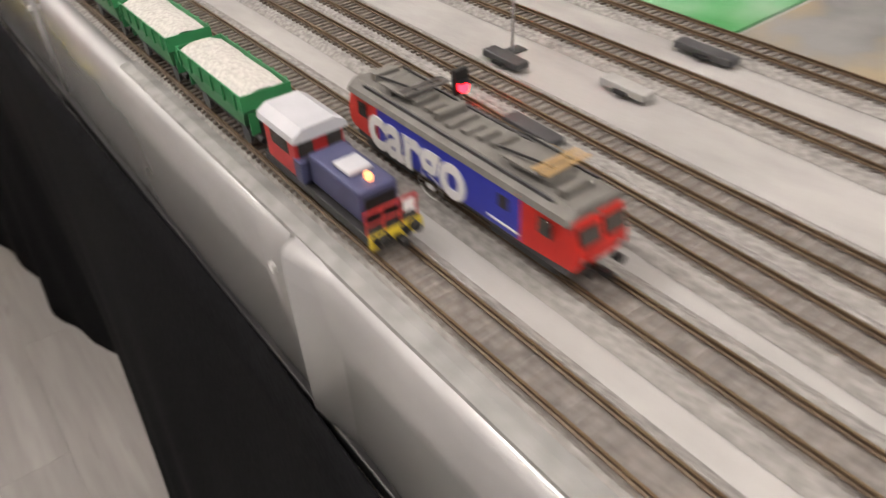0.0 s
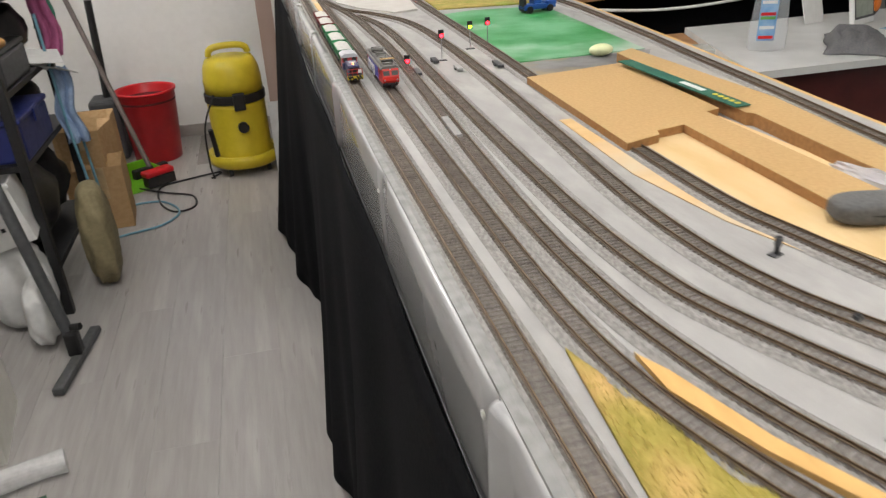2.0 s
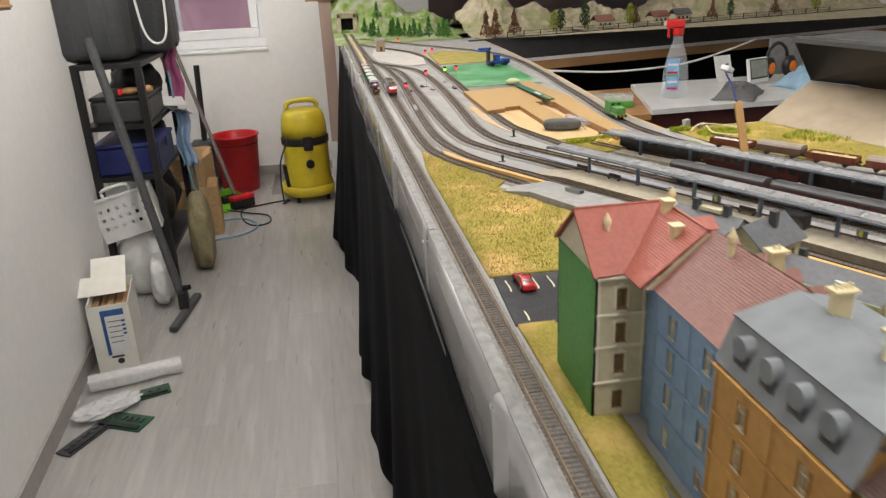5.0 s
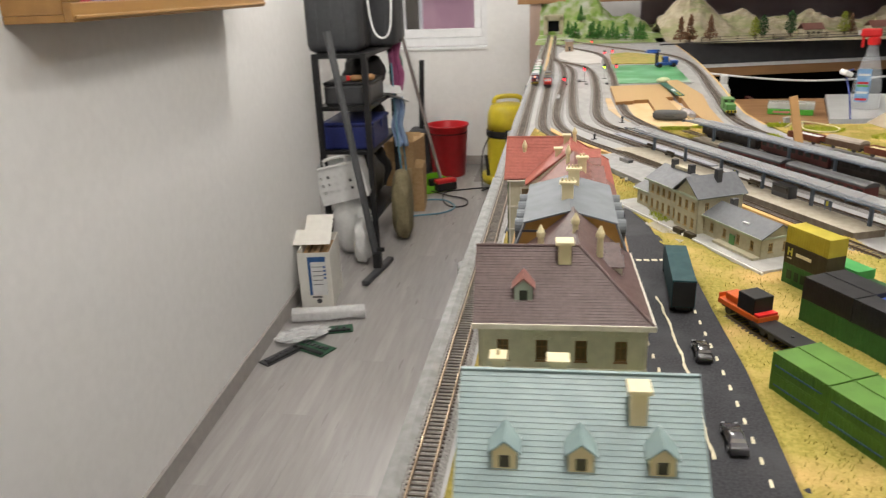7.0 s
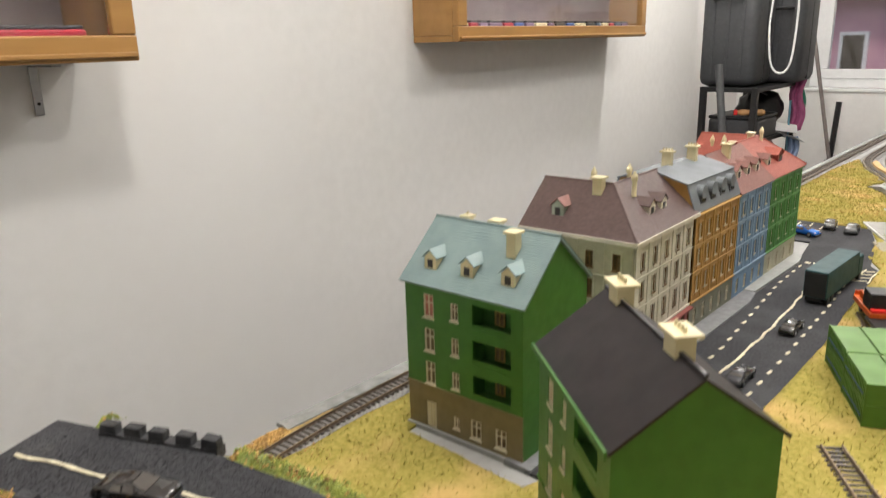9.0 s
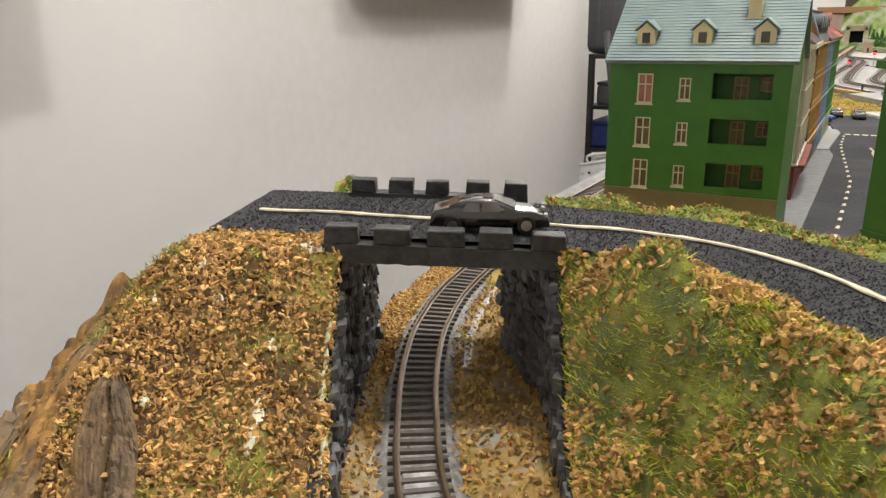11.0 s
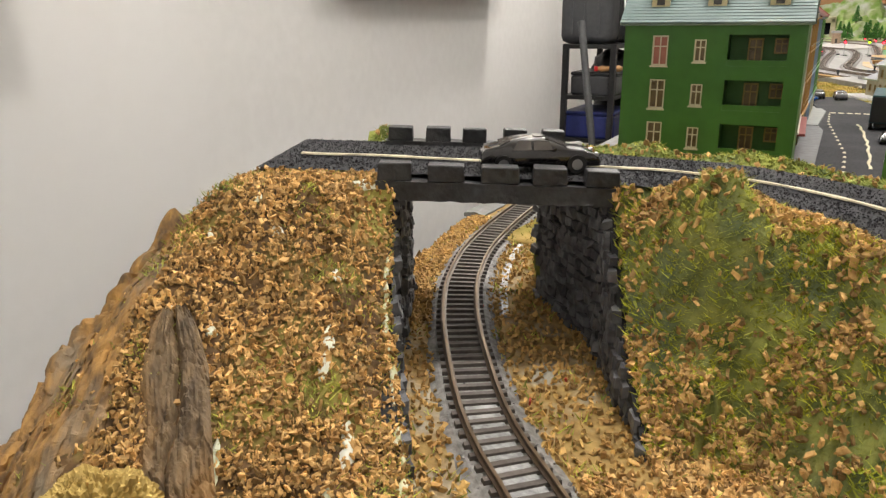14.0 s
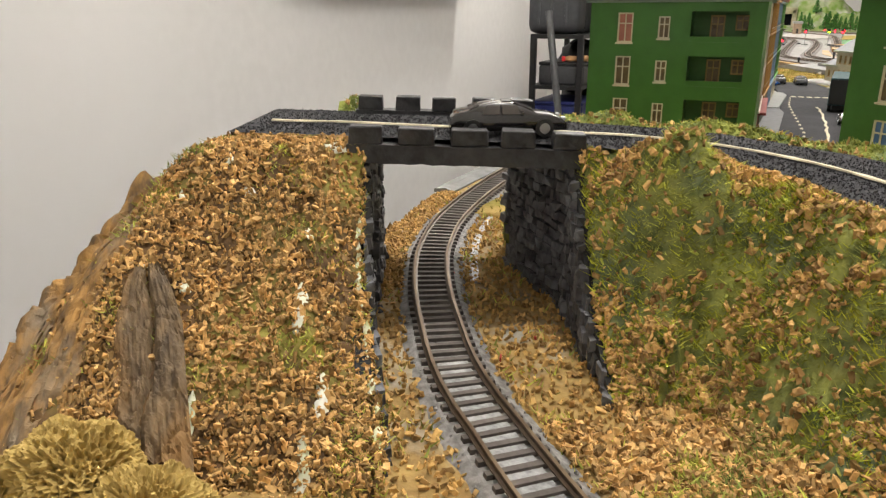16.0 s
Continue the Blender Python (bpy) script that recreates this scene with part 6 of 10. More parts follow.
rf = roof_from(h3, [[(me3 - 0.002, -0.002, H + 0.0245), (me3 - 0.002, d3, H + 0.0245), (w3 / 2, d3, H + 0.0335), (w3 / 2, -0.002, H + 0.0335)],
                    [(w3 - me3 + 0.002, d3, H + 0.0245), (w3 - me3 + 0.002, -0.002, H + 0.0245), (w3 / 2, -0.002, H + 0.0335), (w3 / 2, d3, H + 0.0335)],
                    [(w3 + 0.001, -0.001, H), (w3 + 0.001, d3, H), (w3 - me3 + 0.001, d3, H + 0.024), (w3 - me3 + 0.001, -0.001, H + 0.024)],
                    [(-0.001, d3, H), (-0.001, -0.001, H), (me3 - 0.001, -0.001, H + 0.024), (me3 - 0.001, d3, H + 0.024)]], GREYR, 0.0012)
part("edge_trim", bx(me3 - 0.003, w3 / 2, -0.003, -0.0022, H + 0.0235, H + 0.0250, 0, Matrix.Translation((0, 0, -0.006)) @ Matrix.Identity(4)), M_GREYDARK, rf)
for k in range(4):
    yd = 0.018 + 0.0215 * k
    for s, xx in ((1, w3 - 0.002), (-1, 0.002)):
        m = Matrix.Translation((xx, yd, H + 0.006)) @ pose(0, 0, 0, 0, 0, 90 * s)
        dm = part("dormer", bx(-0.0052, 0.0052, -0.0012, 0.009, 0, 0.012, 0.0004, m), M_GREYDARK, h3, "dark grey box dormer")
        part("dormer_pane", bx(-0.0030, 0.0030, -0.0016, -0.0010, 0.002, 0.0095, 0, m), M_PANE, dm)
        part("dormer_roof", cy(m @ Vector((0, -0.0018, 0.0095)), m @ Vector((0, 0.009, 0.0095)), 0.0058, n=16), GREYR, dm)
chimney(h3, w3 / 2 - 0.002, 0.032, H + 0.028, H + 0.047, 0.0085, 0.0055, 4)
chimney(h3, w3 / 2 + 0.003, 0.074, H + 0.028, H + 0.047, 0.0085, 0.0055, 4)

# blue house
h4 = town("light blue house with a brick red roof and small dormers", 0.083, -1.435)
w4, d4 = 0.070, 0.090
side(h4, (w4, 0), (w4, d4), H, 4, BLUEP, pm("pale_blue_trim", (0.30, 0.42, 0.56), rough=0.5), IVORY, BLUEP)
side(h4, (0, d4), (0, 0), H, 2, BLUEP, BLUEP, IVORY)
for yy in (0.0, d4 - 0.0016):
    bm = bmesh.new()
    prism(bm, [(0, 0), (w4, 0), (w4, H), (w4 / 2, H + 0.032), (0, H)], 0.0016, Matrix.Translation((0, yy, 0)))
    part("gable_wall", bm, BLUEP, h4)
roof_from(h4, [[(w4 + 0.003, -0.001, H - 0.001), (w4 + 0.003, d4, H - 0.001), (w4 / 2, d4, H + 0.0335), (w4 / 2, -0.001, H + 0.0335)], [(-0.003, d4, H - 0.001), (-0.003, -0.001, H - 0.001), (w4 / 2, -0.001, H + 0.0335), (w4 / 2, d4, H + 0.0335)]], DULLRED, 0.0012, 14)
for yd in (0.020, 0.045, 0.070):
    dormer(h4, Matrix.Translation((w4 - 0.009, yd, H + 0.008)) @ pose(0, 0, 0, 0, 0, 90), 0.010, 0.0145, 0.018, WHITEP, DULLRED)
chimney(h4, w4 / 2 + 0.006, 0.036, H + 0.024, H + 0.042, 0.0075, 0.006, 2)
stack(h4, w4 / 2 - 0.006, 0.060, H + 0.022, H + 0.046)

# green corner house at the car park
h5 = town("green and cream corner house with a bright red roof", 0.053, -1.345)
w5, d5 = 0.100, 0.103
side(h5, (w5, 0), (w5, d5), H, 4, LGREEN, pm("light_green_trim", (0.14, 0.34, 0.10), rough=0.5), IVORY, CREAMW, ww=0.006)
side(h5, (w5, d5), (0, d5), H, 4, LGREEN, MATS["light_green_trim"], IVORY, CREAMW)
side(h5, (0, d5), (0, 0.025), H, 0, LGREEN, LGREEN, IVORY, LGREEN)
m5 = side(h5, (0, 0.025), (0.036, 0.025), H, 1, CREAMW, WHITEP, BROWNF, CREAMW, ww=0.0075, rows=[(0.0845, 0.0985), (0.0600, 0.0735), (0.0365, 0.0500)])
side(h5, (0.036, 0.025), (0.036, 0.0), H, 0, BLUEP, BLUEP, IVORY)
corner_roof(h5, w5, d5, REDR, 0.039, ridge=0.1425, north=True)
dormer(h5, Matrix.Translation((w5 - 0.009, 0.050, H + 0.008)) @ pose(0, 0, 0, 0, 0, 90), 0.015, 0.0155, 0.020, SHOPRED, REDR)
dormer(h5, Matrix.Translation((w5 - 0.010, 0.018, H + 0.008)) @ pose(0, 0, 0, 0, 0, 90), 0.010, 0.0135, 0.018, WHITEP, DULLRED)
stack(h5, 0.016, 0.050, H + 0.012, H + 0.034)
chimney(h5, 0.058, 0.050, H + 0.024, H + 0.041, 0.006, 0.006, 0)
chimney(h5, 0.050, 0.020, H + 0.006, H + 0.034, 0.006, 0.006, 0)
stack(h5, 0.066, 0.060, H + 0.026, H + 0.045)

# ---- cars and lorry ----
CARGLASS = pm("tinted_car_glass", (0.085, 0.075, 0.068), (0.06, 0.053, 0.048), 90, 0.06, spec=0.8)


def car(x, y, z, rz, paint, label, k=1.0, group="model cars"):
    """A small saloon, its nose towards +x."""
    c = thing("model_car", label, "model car", x, y, z, rz, group=group)
    L, W = 0.0395 * k, 0.0150 * k
    prof = [(-0.5, 0.32, 0.84), (-0.49, 0.58, 0.90), (-0.46, 0.70, 0.92), (-0.41, 0.74, 0.93), (-0.34, 0.79, 0.88), (-0.23, 0.94, 0.73), (-0.12, 1.0, 0.70), (0.01, 0.995, 0.70), (0.11, 0.91, 0.74), (0.245, 0.70, 0.92), (0.36, 0.66, 0.93), (0.45, 0.58, 0.90), (0.49, 0.45, 0.86), (0.5, 0.28, 0.80)]
    Hc = 0.0117 * k
    bm = bmesh.new()
    rows = []
    for px, top, wd in prof:
        low = 0.20
        belt = min(top, 0.64)
        wb = 0.93 if wd < 0.85 else wd
        sec = [(-wb * 0.96, low), (-wb, 0.40), (-wb * 0.98, belt * 0.96), (-wd * 0.97, top * 0.965), (-wd * 0.80, top), (wd * 0.80, top), (wd * 0.97, top * 0.965), (wb * 0.98, belt * 0.96), (wb, 0.40), (wb * 0.96, low)]
        rows.append([bm.verts.new((px * L, a * W / 2, b * Hc)) for a, b in sec])
    for a, b in zip(rows, rows[1:]):
        for i in range(9):
            bm.faces.new((a[i], b[i], b[i + 1], a[i + 1]))
        bm.faces.new((a[9], b[9], b[0], a[0]))
    bm.faces.new(rows[0])
    bm.faces.new(rows[-1][::-1])
    bmesh.ops.recalc_face_normals(bm, faces=bm.faces[:])
    body = part("body", bm, paint, c, smooth=True)
    for s in (-1, 1):
        for a, b, zt in ((-0.235, -0.080, 0.92), (-0.060, 0.070, 0.92)):
            bm = bmesh.new()
            yy = s * W / 2
            q = [(a * L, yy * 0.955, 0.67 * Hc), (b * L + (0.035 * L if b > 0 else 0), yy * 0.955, 0.67 * Hc), (b * L, yy * 0.745, zt * Hc), ((a + (0.05 if a < -0.1 else 0)) * L, yy * 0.745, zt * Hc)]
            o = Vector((0, s * 0.00022 * k, 0.00005))
            bm.faces.new([bm.verts.new(Vector(p) + o) for p in q])
            ob = part("side_window", bm, CARGLASS, body)
            ob.modifiers.new("thickness", "SOLIDIFY").thickness = 0.0001
    for q in ([(0.030, 0.985), (0.225, 0.73)], [(-0.245, 0.925), (-0.335, 0.80)]):
        bm = bmesh.new()
        (xa, za), (xb, zb_) = q
        up = Vector((0.00015 if xa > 0 else -0.00015, 0, 0.0002))
        bm.faces.new([bm.verts.new(Vector(p) + up) for p in ((xa * L + (0.008 * L if xa > 0 else -0.004 * L), -W * 0.32, za * Hc * 0.985), (xa * L + (0.008 * L if xa > 0 else -0.004 * L), W * 0.32, za * Hc * 0.985), (xb * L, W * 0.40, zb_ * Hc), (xb * L, -W * 0.40, zb_ * Hc))])
        ob = part("windscreen", bm, CARGLASS, body)
        ob.modifiers.new("thickness", "SOLIDIFY").thickness = 0.0001
    part("sunroof", bx(-0.05 * L, 0.03 * L, -W * 0.22, W * 0.22, 1.0 * Hc - 0.0001, 1.0 * Hc + 0.0003, 0.0001), CARGLASS, body)
    for px in (-0.31, 0.31):
        for s in (-1, 1):
            wh = part("wheel", cy((px * L, s * W * 0.36, 0.0031 * k), (px * L, s * W * 0.505, 0.0031 * k), 0.0031 * k, n=20), M_BLACK, c)
            part("rim", cy((px * L, s * W * 0.49, 0.0031 * k), (px * L, s * W * 0.518, 0.0031 * k), 0.0018 * k, n=12), M_STEEL, wh)
    for s in (-1, 1):
        part("headlight", bx(0.462 * L, 0.492 * L, s * W * 0.33 - 0.0012 * k, s * W * 0.33 + 0.0012 * k, 0.47 * Hc, 0.57 * Hc, 0.0002), M_STEEL, c)
        part("wing_mirror", bx(0.10 * L, 0.13 * L, s * W * 0.49 - 0.0008 * k, s * W * 0.49 + 0.0008 * k, 0.66 * Hc, 0.75 * Hc, 0.0002), paint, c)
    part("bumper", bx(0.485 * L, 0.51 * L, -W * 0.42, W * 0.42, 0.2 * Hc, 0.36 * Hc, 0.0003), M_BLACK, c)
    return c


BLACKCAR = pm("black_car_gloss", (0.012, 0.010, 0.010), (0.016, 0.013, 0.013), 60, 0.16, spec=0.6, coat=0.6)
bp_ = uv(0.0154, 0.0138)
car(bp_.x, bp_.y, ROADZ + 0.0008, 28.6, BLACKCAR, "glossy black model saloon parked on the bridge", 0.955)
car(0.152, -1.082, T + 0.0022, 100, BLACKCAR, "black model saloon in a parking bay")
car(0.180, -1.090, T + 0.0022, 96, pm("dark_grey_car", (0.07, 0.07, 0.075), rough=0.25, coat=0.4), "dark grey model saloon in a parking bay")
car(0.068, -1.088, T + 0.0022, 92, pm("red_car_gloss", (0.45, 0.015, 0.02), rough=0.2, coat=0.5), "bright red model car in a parking bay")
car(0.135, -1.137, T + 0.0022, -20, pm("blue_car_gloss", (0.015, 0.12, 0.48), rough=0.2, coat=0.5), "bright blue model car beside the corner house")
car(0.222, -1.478, T + 0.0022, 90, BLACKCAR, "black model saloon behind the lorry", 0.86)
car(0.222, -1.600, T + 0.0022, 90, pm("anthracite_car", (0.05, 0.048, 0.055), rough=0.25, coat=0.4), "anthracite model saloon on the street", 0.86)

lo = thing("model_lorry", "dark teal model lorry with a box body", "model lorry", 0.221, -1.345, T + 0.0022, 87)
TEALD = pm("dark_teal_paint", (0.014, 0.056, 0.062), (0.011, 0.046, 0.052), 90, 0.55, spec=0.25)
part("box_body", bx(-0.055, 0.042, -0.0105, 0.0105, 0.007, 0.0335, 0.0006), TEALD, lo)
part("rear_door", bx(-0.0556, -0.055, -0.0098, 0.0098, 0.008, 0.032, 0.0002), M_BLACK, lo)
part("chassis", bx(-0.054, 0.060, -0.006, 0.006, 0.0035, 0.007), M_BLACK, lo)
part("cab", bx(0.044, 0.061, -0.0100, 0.0100, 0.006, 0.027, 0.002), TEALD, lo)
part("windscreen", bx(0.0605, 0.0613, -0.0088, 0.0088, 0.016, 0.024, 0.0003), M_PANE, lo)
for px in (-0.044, -0.034, 0.052):
    for s in (-1, 1):
        part("wheel", cy((px, s * 0.0072, 0.0042), (px, s * 0.0102, 0.0042), 0.0042, n=18), M_BLACK, lo)

# ---- containers ----
def container(x, y, z, rz, L, paint, label, hh=0.0215, bands=None):
    c = thing("model_container", label, "container", x, y, z, rz, group="stacked containers")
    W = 0.0205
    body = part("body", bx(0, L, 0, W, 0, hh, 0.0003), paint, c)
    n = int(L / 0.0032)
    bm = bmesh.new()
    for k in range(n):
        xx = 0.002 + (L - 0.004) * k / n
        for yy in (-0.0004, W):
            box(bm, xx, xx + 0.0014, yy, yy + 0.0004, 0.0015, hh - 0.0015)
    part("corrugation", bm, paint, body)["kind"] = "stuff"
    for xx in (0.0, L - 0.0014):
        for yy in (-0.0006, W - 0.0008):
            part("corner_post", bx(xx, xx + 0.0014, yy, yy + 0.0014, -0.0001, hh + 0.0003), paint, c)
    part("door_bar", bx(-0.0008, 0.0, W * 0.32, W * 0.35, 0.002, hh - 0.002), paint, c)
    part("door_bar", bx(-0.0008, 0.0, W * 0.65, W * 0.68, 0.002, hh - 0.002), paint, c)
    for b in bands or ():
        part(b[0], bx(b[1], b[2], -0.0010, -0.0005, b[3], b[4]), b[5], c)
    return c


LIME = pm("lime_container", (0.085, 0.200, 0.024), (0.072, 0.168, 0.021), 60, 0.5)
DGREEN = pm("dark_green_container", (0.03, 0.12, 0.025), (0.024, 0.10, 0.02), 60, 0.45)
BLKC = pm("black_container", (0.016, 0.016, 0.018), (0.012, 0.012, 0.013), 60, 0.45)
YELC = pm("yellow_container", (0.42, 0.34, 0.03), (0.36, 0.29, 0.025), 60, 0.45)
BRNC = pm("brown_container", (0.055, 0.04, 0.02), (0.045, 0.032, 0.016), 60, 0.5)
GRNC = pm("green_container", (0.06, 0.33, 0.08), (0.05, 0.28, 0.07), 60, 0.45)
DBLUE = pm("dull_blue_band", (0.04, 0.10, 0.22), rough=0.5)
CA = -63.0
ca, sa = math.cos(radians(CA)), math.sin(radians(CA))


def along(x, y, a, b):
    return x + ca * a - sa * b, y + sa * a + ca * b


for k in range(2):
    for i in range(2):
        for j in range(2):
            xx, yy = along(0.262, -1.527, 0.0525 * i, 0.0215 * j - 0.001 * i)
            container(xx, yy, T + 0.0025 + 0.0155 * k, CA, 0.0510, LIME, "lime green container on the grass" if k == 0 else "lime green container stacked on another", 0.0152, [("side_band", 0.004, 0.047, 0.006, 0.0068, DBLUE)])
for j, (m, z) in enumerate(((DGREEN, 0.0025), )):
    xx, yy = along(0.318, -1.402, 0.0, 0.0)
    container(xx, yy, T + z, CA, 0.108, m, "long dark green container under black ones", 0.0205)
    xx, yy = along(0.318, -1.402, 0.0, 0.0225)
    container(xx, yy, T + z, CA, 0.108, m, "long dark green container under black ones", 0.0205)
for i, j, m, lab in ((0, 0, BLKC, "black container on a green one"), (1, 0, BLKC, "black container on a green one"), (0, 1, BLKC, "black container on a green one"), (1, 1, pm("cobalt_container", (0.045, 0.10, 0.48), rough=0.45), "cobalt blue container beside a black one")):
    xx, yy = along(0.318, -1.402, 0.054 * i, 0.0225 * j)
    container(xx, yy, T + 0.0232, CA, 0.0525, m, lab, 0.0205 if m is BLKC else 0.0170)
xx, yy = along(0.327, -1.311, 0.0, 0.0)
YEL = pm("yellow_lettering", (0.55, 0.50, 0.06), rough=0.5)
BLKL = pm("black_logo_shape", (0.01, 0.03, 0.01), rough=0.5)
container(xx, yy, T + 0.0025, CA, 0.0525, DGREEN, "green container with a dark mark at the bottom of a stack", 0.0205, [("logo_shape", 0.006, 0.012, 0.006, 0.015, BLKL), ("logo_bar", 0.016, 0.021, 0.006, 0.015, BLKL), ("logo_bar", 0.024, 0.029, 0.006, 0.015, BLKL), ("logo_bar", 0.032, 0.038, 0.006, 0.015, BLKL)])
cb = container(xx, yy, T + 0.0232, CA, 0.0525, BRNC, "dark brown container with a yellow mark in a stack", 0.0205, [("logo_bar", 0.004, 0.0055, 0.009, 0.017, YEL), ("logo_bar", 0.0085, 0.010, 0.009, 0.017, YEL), ("logo_bar", 0.0055, 0.0085, 0.0122, 0.0138, YEL), ("logo_bar", 0.004, 0.010, 0.006, 0.0068, M_CREAM), ("logo_bar", 0.015, 0.034, 0.0105, 0.0135, M_CREAM)])
container(xx, yy, T + 0.0439, CA, 0.0525, YELC, "yellow container on top of a stack", 0.0175)
xx, yy = along(0.327, -1.311, 0.014, 0.0225)
container(xx, yy, T + 0.0025, CA, 0.080, DGREEN, "dark green container behind the stack", 0.0205)
container(xx, yy, T + 0.0232, CA, 0.0525, GRNC, "bright green container on a dark one", 0.0090)

# flat wagon and orange railcar by the containers
fw = thing("flat_wagon", "low black flat wagon standing on the short track", "model wagon", 0.2985, -1.470, T + 0.0048, -63)
part("deck", bx(-0.045, 0.045, -0.0105, 0.0105, 0.0065, 0.0095, 0.0006), M_BLACK, fw)
part("peg", cy((-0.008, 0, 0.0095), (-0.008, 0, 0.0104), 0.0016, n=12), M_GREYDARK, fw)
for px in (-0.034, -0.024, 0.024, 0.034):
    part("wheelset", cy((px, -0.0072, 0.0036), (px, 0.0072, 0.0036), 0.0036, n=16), M_GREYDARK, fw)
for s in (-1, 1):
    part("buffer_beam", bx(s * 0.046 - 0.001, s * 0.046 + 0.001, -0.010, 0.010, 0.0055, 0.0085), M_BLACK, fw)
oc = thing("orange_railcar", "orange works railcar with a black cab", "model railcar", 0.2715, -1.412, T + 0.0048, -63)
ORG = pm("orange_plastic", (0.58, 0.10, 0.012), (0.50, 0.085, 0.01), 60, 0.4)
part("frame", bx(-0.026, 0.024, -0.0075, 0.0075, 0.005, 0.0085, 0.0005), M_BLACK, oc)
part("body", bx(-0.027, 0.025, -0.0110, 0.0110, 0.0085, 0.0135, 0.0006), ORG, oc)
part("bonnet", bx(-0.021, -0.004, -0.0080, 0.0080, 0.0135, 0.0205, 0.0014), ORG, oc)
cbn = part("cab", bx(-0.003, 0.018, -0.0100, 0.0100, 0.0135, 0.0290, 0.0008), M_BLACK, oc)
part("red_bed", bx(0.0185, 0.0245, -0.0100, 0.0100, 0.0136, 0.0160, 0.0004), M_RED, oc)
for px in (-0.017, 0.015):
    part("wheelset", cy((px, -0.0072, 0.0040), (px, 0.0072, 0.0040), 0.0040, n=16), M_GREYDARK, oc)
part("railing", bx(-0.0275, -0.0262, -0.010, 0.010, 0.0135, 0.0175), ORG, oc)

# ---- station and platforms ----
def slab_part(name, outline, z0, z1, mat, parent, label=""):
    bm = bmesh.new()
    slab(bm, outline, z0, z1)
    return part(name, bm, mat, parent, label)


sta = thing("model_station", "cream two-storey station with grey roofs on a stone base", "model station", 0.183, -1.035, T, -63.5)
# local x runs along the street side, y towards the tracks
part("base", bx(0.0, 0.29, 0.0, 0.085, 0, 0.0055, 0.0005), pm("pale_stone_base", (0.42, 0.41, 0.39), (0.36, 0.35, 0.33), 90, 0.7, 0.1, 300), sta)
part("base_kerb", bx(-0.002, 0.292, -0.002, 0.0, 0, 0.0048), M_WHITE, sta)
STAW = pm("station_cream_plaster", (0.46, 0.42, 0.29), (0.40, 0.365, 0.25), 160, 0.6)
STAG = pm("pale_green_board", (0.42, 0.47, 0.34), rough=0.6)
SLATER = pm("grey_slate_roof", (0.125, 0.13, 0.14), (0.10, 0.105, 0.115), 200, 0.5, 0.2, 500)
TANF = pm("tan_window_frame", (0.42, 0.28, 0.10), rough=0.5)


def sta_block(x0, x1, y0, y1, h, rh, across, cols, rows, dormers=False):
    w, d = x1 - x0, y1 - y0
    for p, q, n in (((x0, y0), (x1, y0), cols), ((x1, y0), (x1, y1), max(1, int(d / 0.02))), ((x1, y1), (x0, y1), cols), ((x0, y1), (x0, y0), max(1, int(d / 0.02)))):
        P, Q = Vector((*p, 0)), Vector((*q, 0))
        L = (Q - P).length
        m = pose(P.x, P.y, 0.0055, 0, 0, math.degrees(math.atan2(Q.y - P.y, Q.x - P.x)))
        holes = storey_holes(n, L, rows, 0.0058, 0.003)
        facade(sta, "wall", L, h, holes, m, STAW)
        for o in holes:
            window(sta, o, m, TANF, WARMPANE, None)
        part("cornice", bx(0, L, -0.0012, 0, h - 0.002, h, 0, m), STAG, sta)
    e, z = 0.004, h + 0.0055
    if across:
        mid = (x0 + x1) / 2
        pl = [[(x1 + e, y0 - e, z), (x1 + e, y1 + e, z), (mid, y1 + e, z + rh), (mid, y0 - e, z + rh)], [(x0 - e, y1 + e, z), (x0 - e, y0 - e, z), (mid, y0 - e, z + rh), (mid, y1 + e, z + rh)]]
        for yy in (y0, y1 - 0.0014):
            bm = bmesh.new()
            prism(bm, [(x0, z - 0.001), (x1, z - 0.001), (mid, z + rh - 0.001)], 0.0014, Matrix.Translation((0, yy, 0)))
            part("gable", bm, STAW, sta)
    else:
        mid = (y0 + y1) / 2
        pl = [[(x0 - e, y0 - e, z), (x1 + e, y0 - e, z), (x1 + e, mid, z + rh), (x0 - e, mid, z + rh)], [(x1 + e, y1 + e, z), (x0 - e, y1 + e, z), (x0 - e, mid, z + rh), (x1 + e, mid, z + rh)]]
        for xx in (x0, x1 - 0.0014):
            bm = bmesh.new()
            prism(bm, [(y0, z - 0.001), (y1, z - 0.001), (mid, z + rh - 0.001)], 0.0014, Matrix.Translation((xx + 0.0014, 0, 0)) @ pose(0, 0, 0, 0, 0, 90))
            part("gable", bm, STAW, sta)
    rf = roof_from(sta, pl, SLATER, 0.0012, 0)
    part("eave_board", bx(x0 - e, x1 + e, y0 - e - 0.0008, y0 - e, z - 0.0014, z + 0.0004), STAG, rf)
    return rf


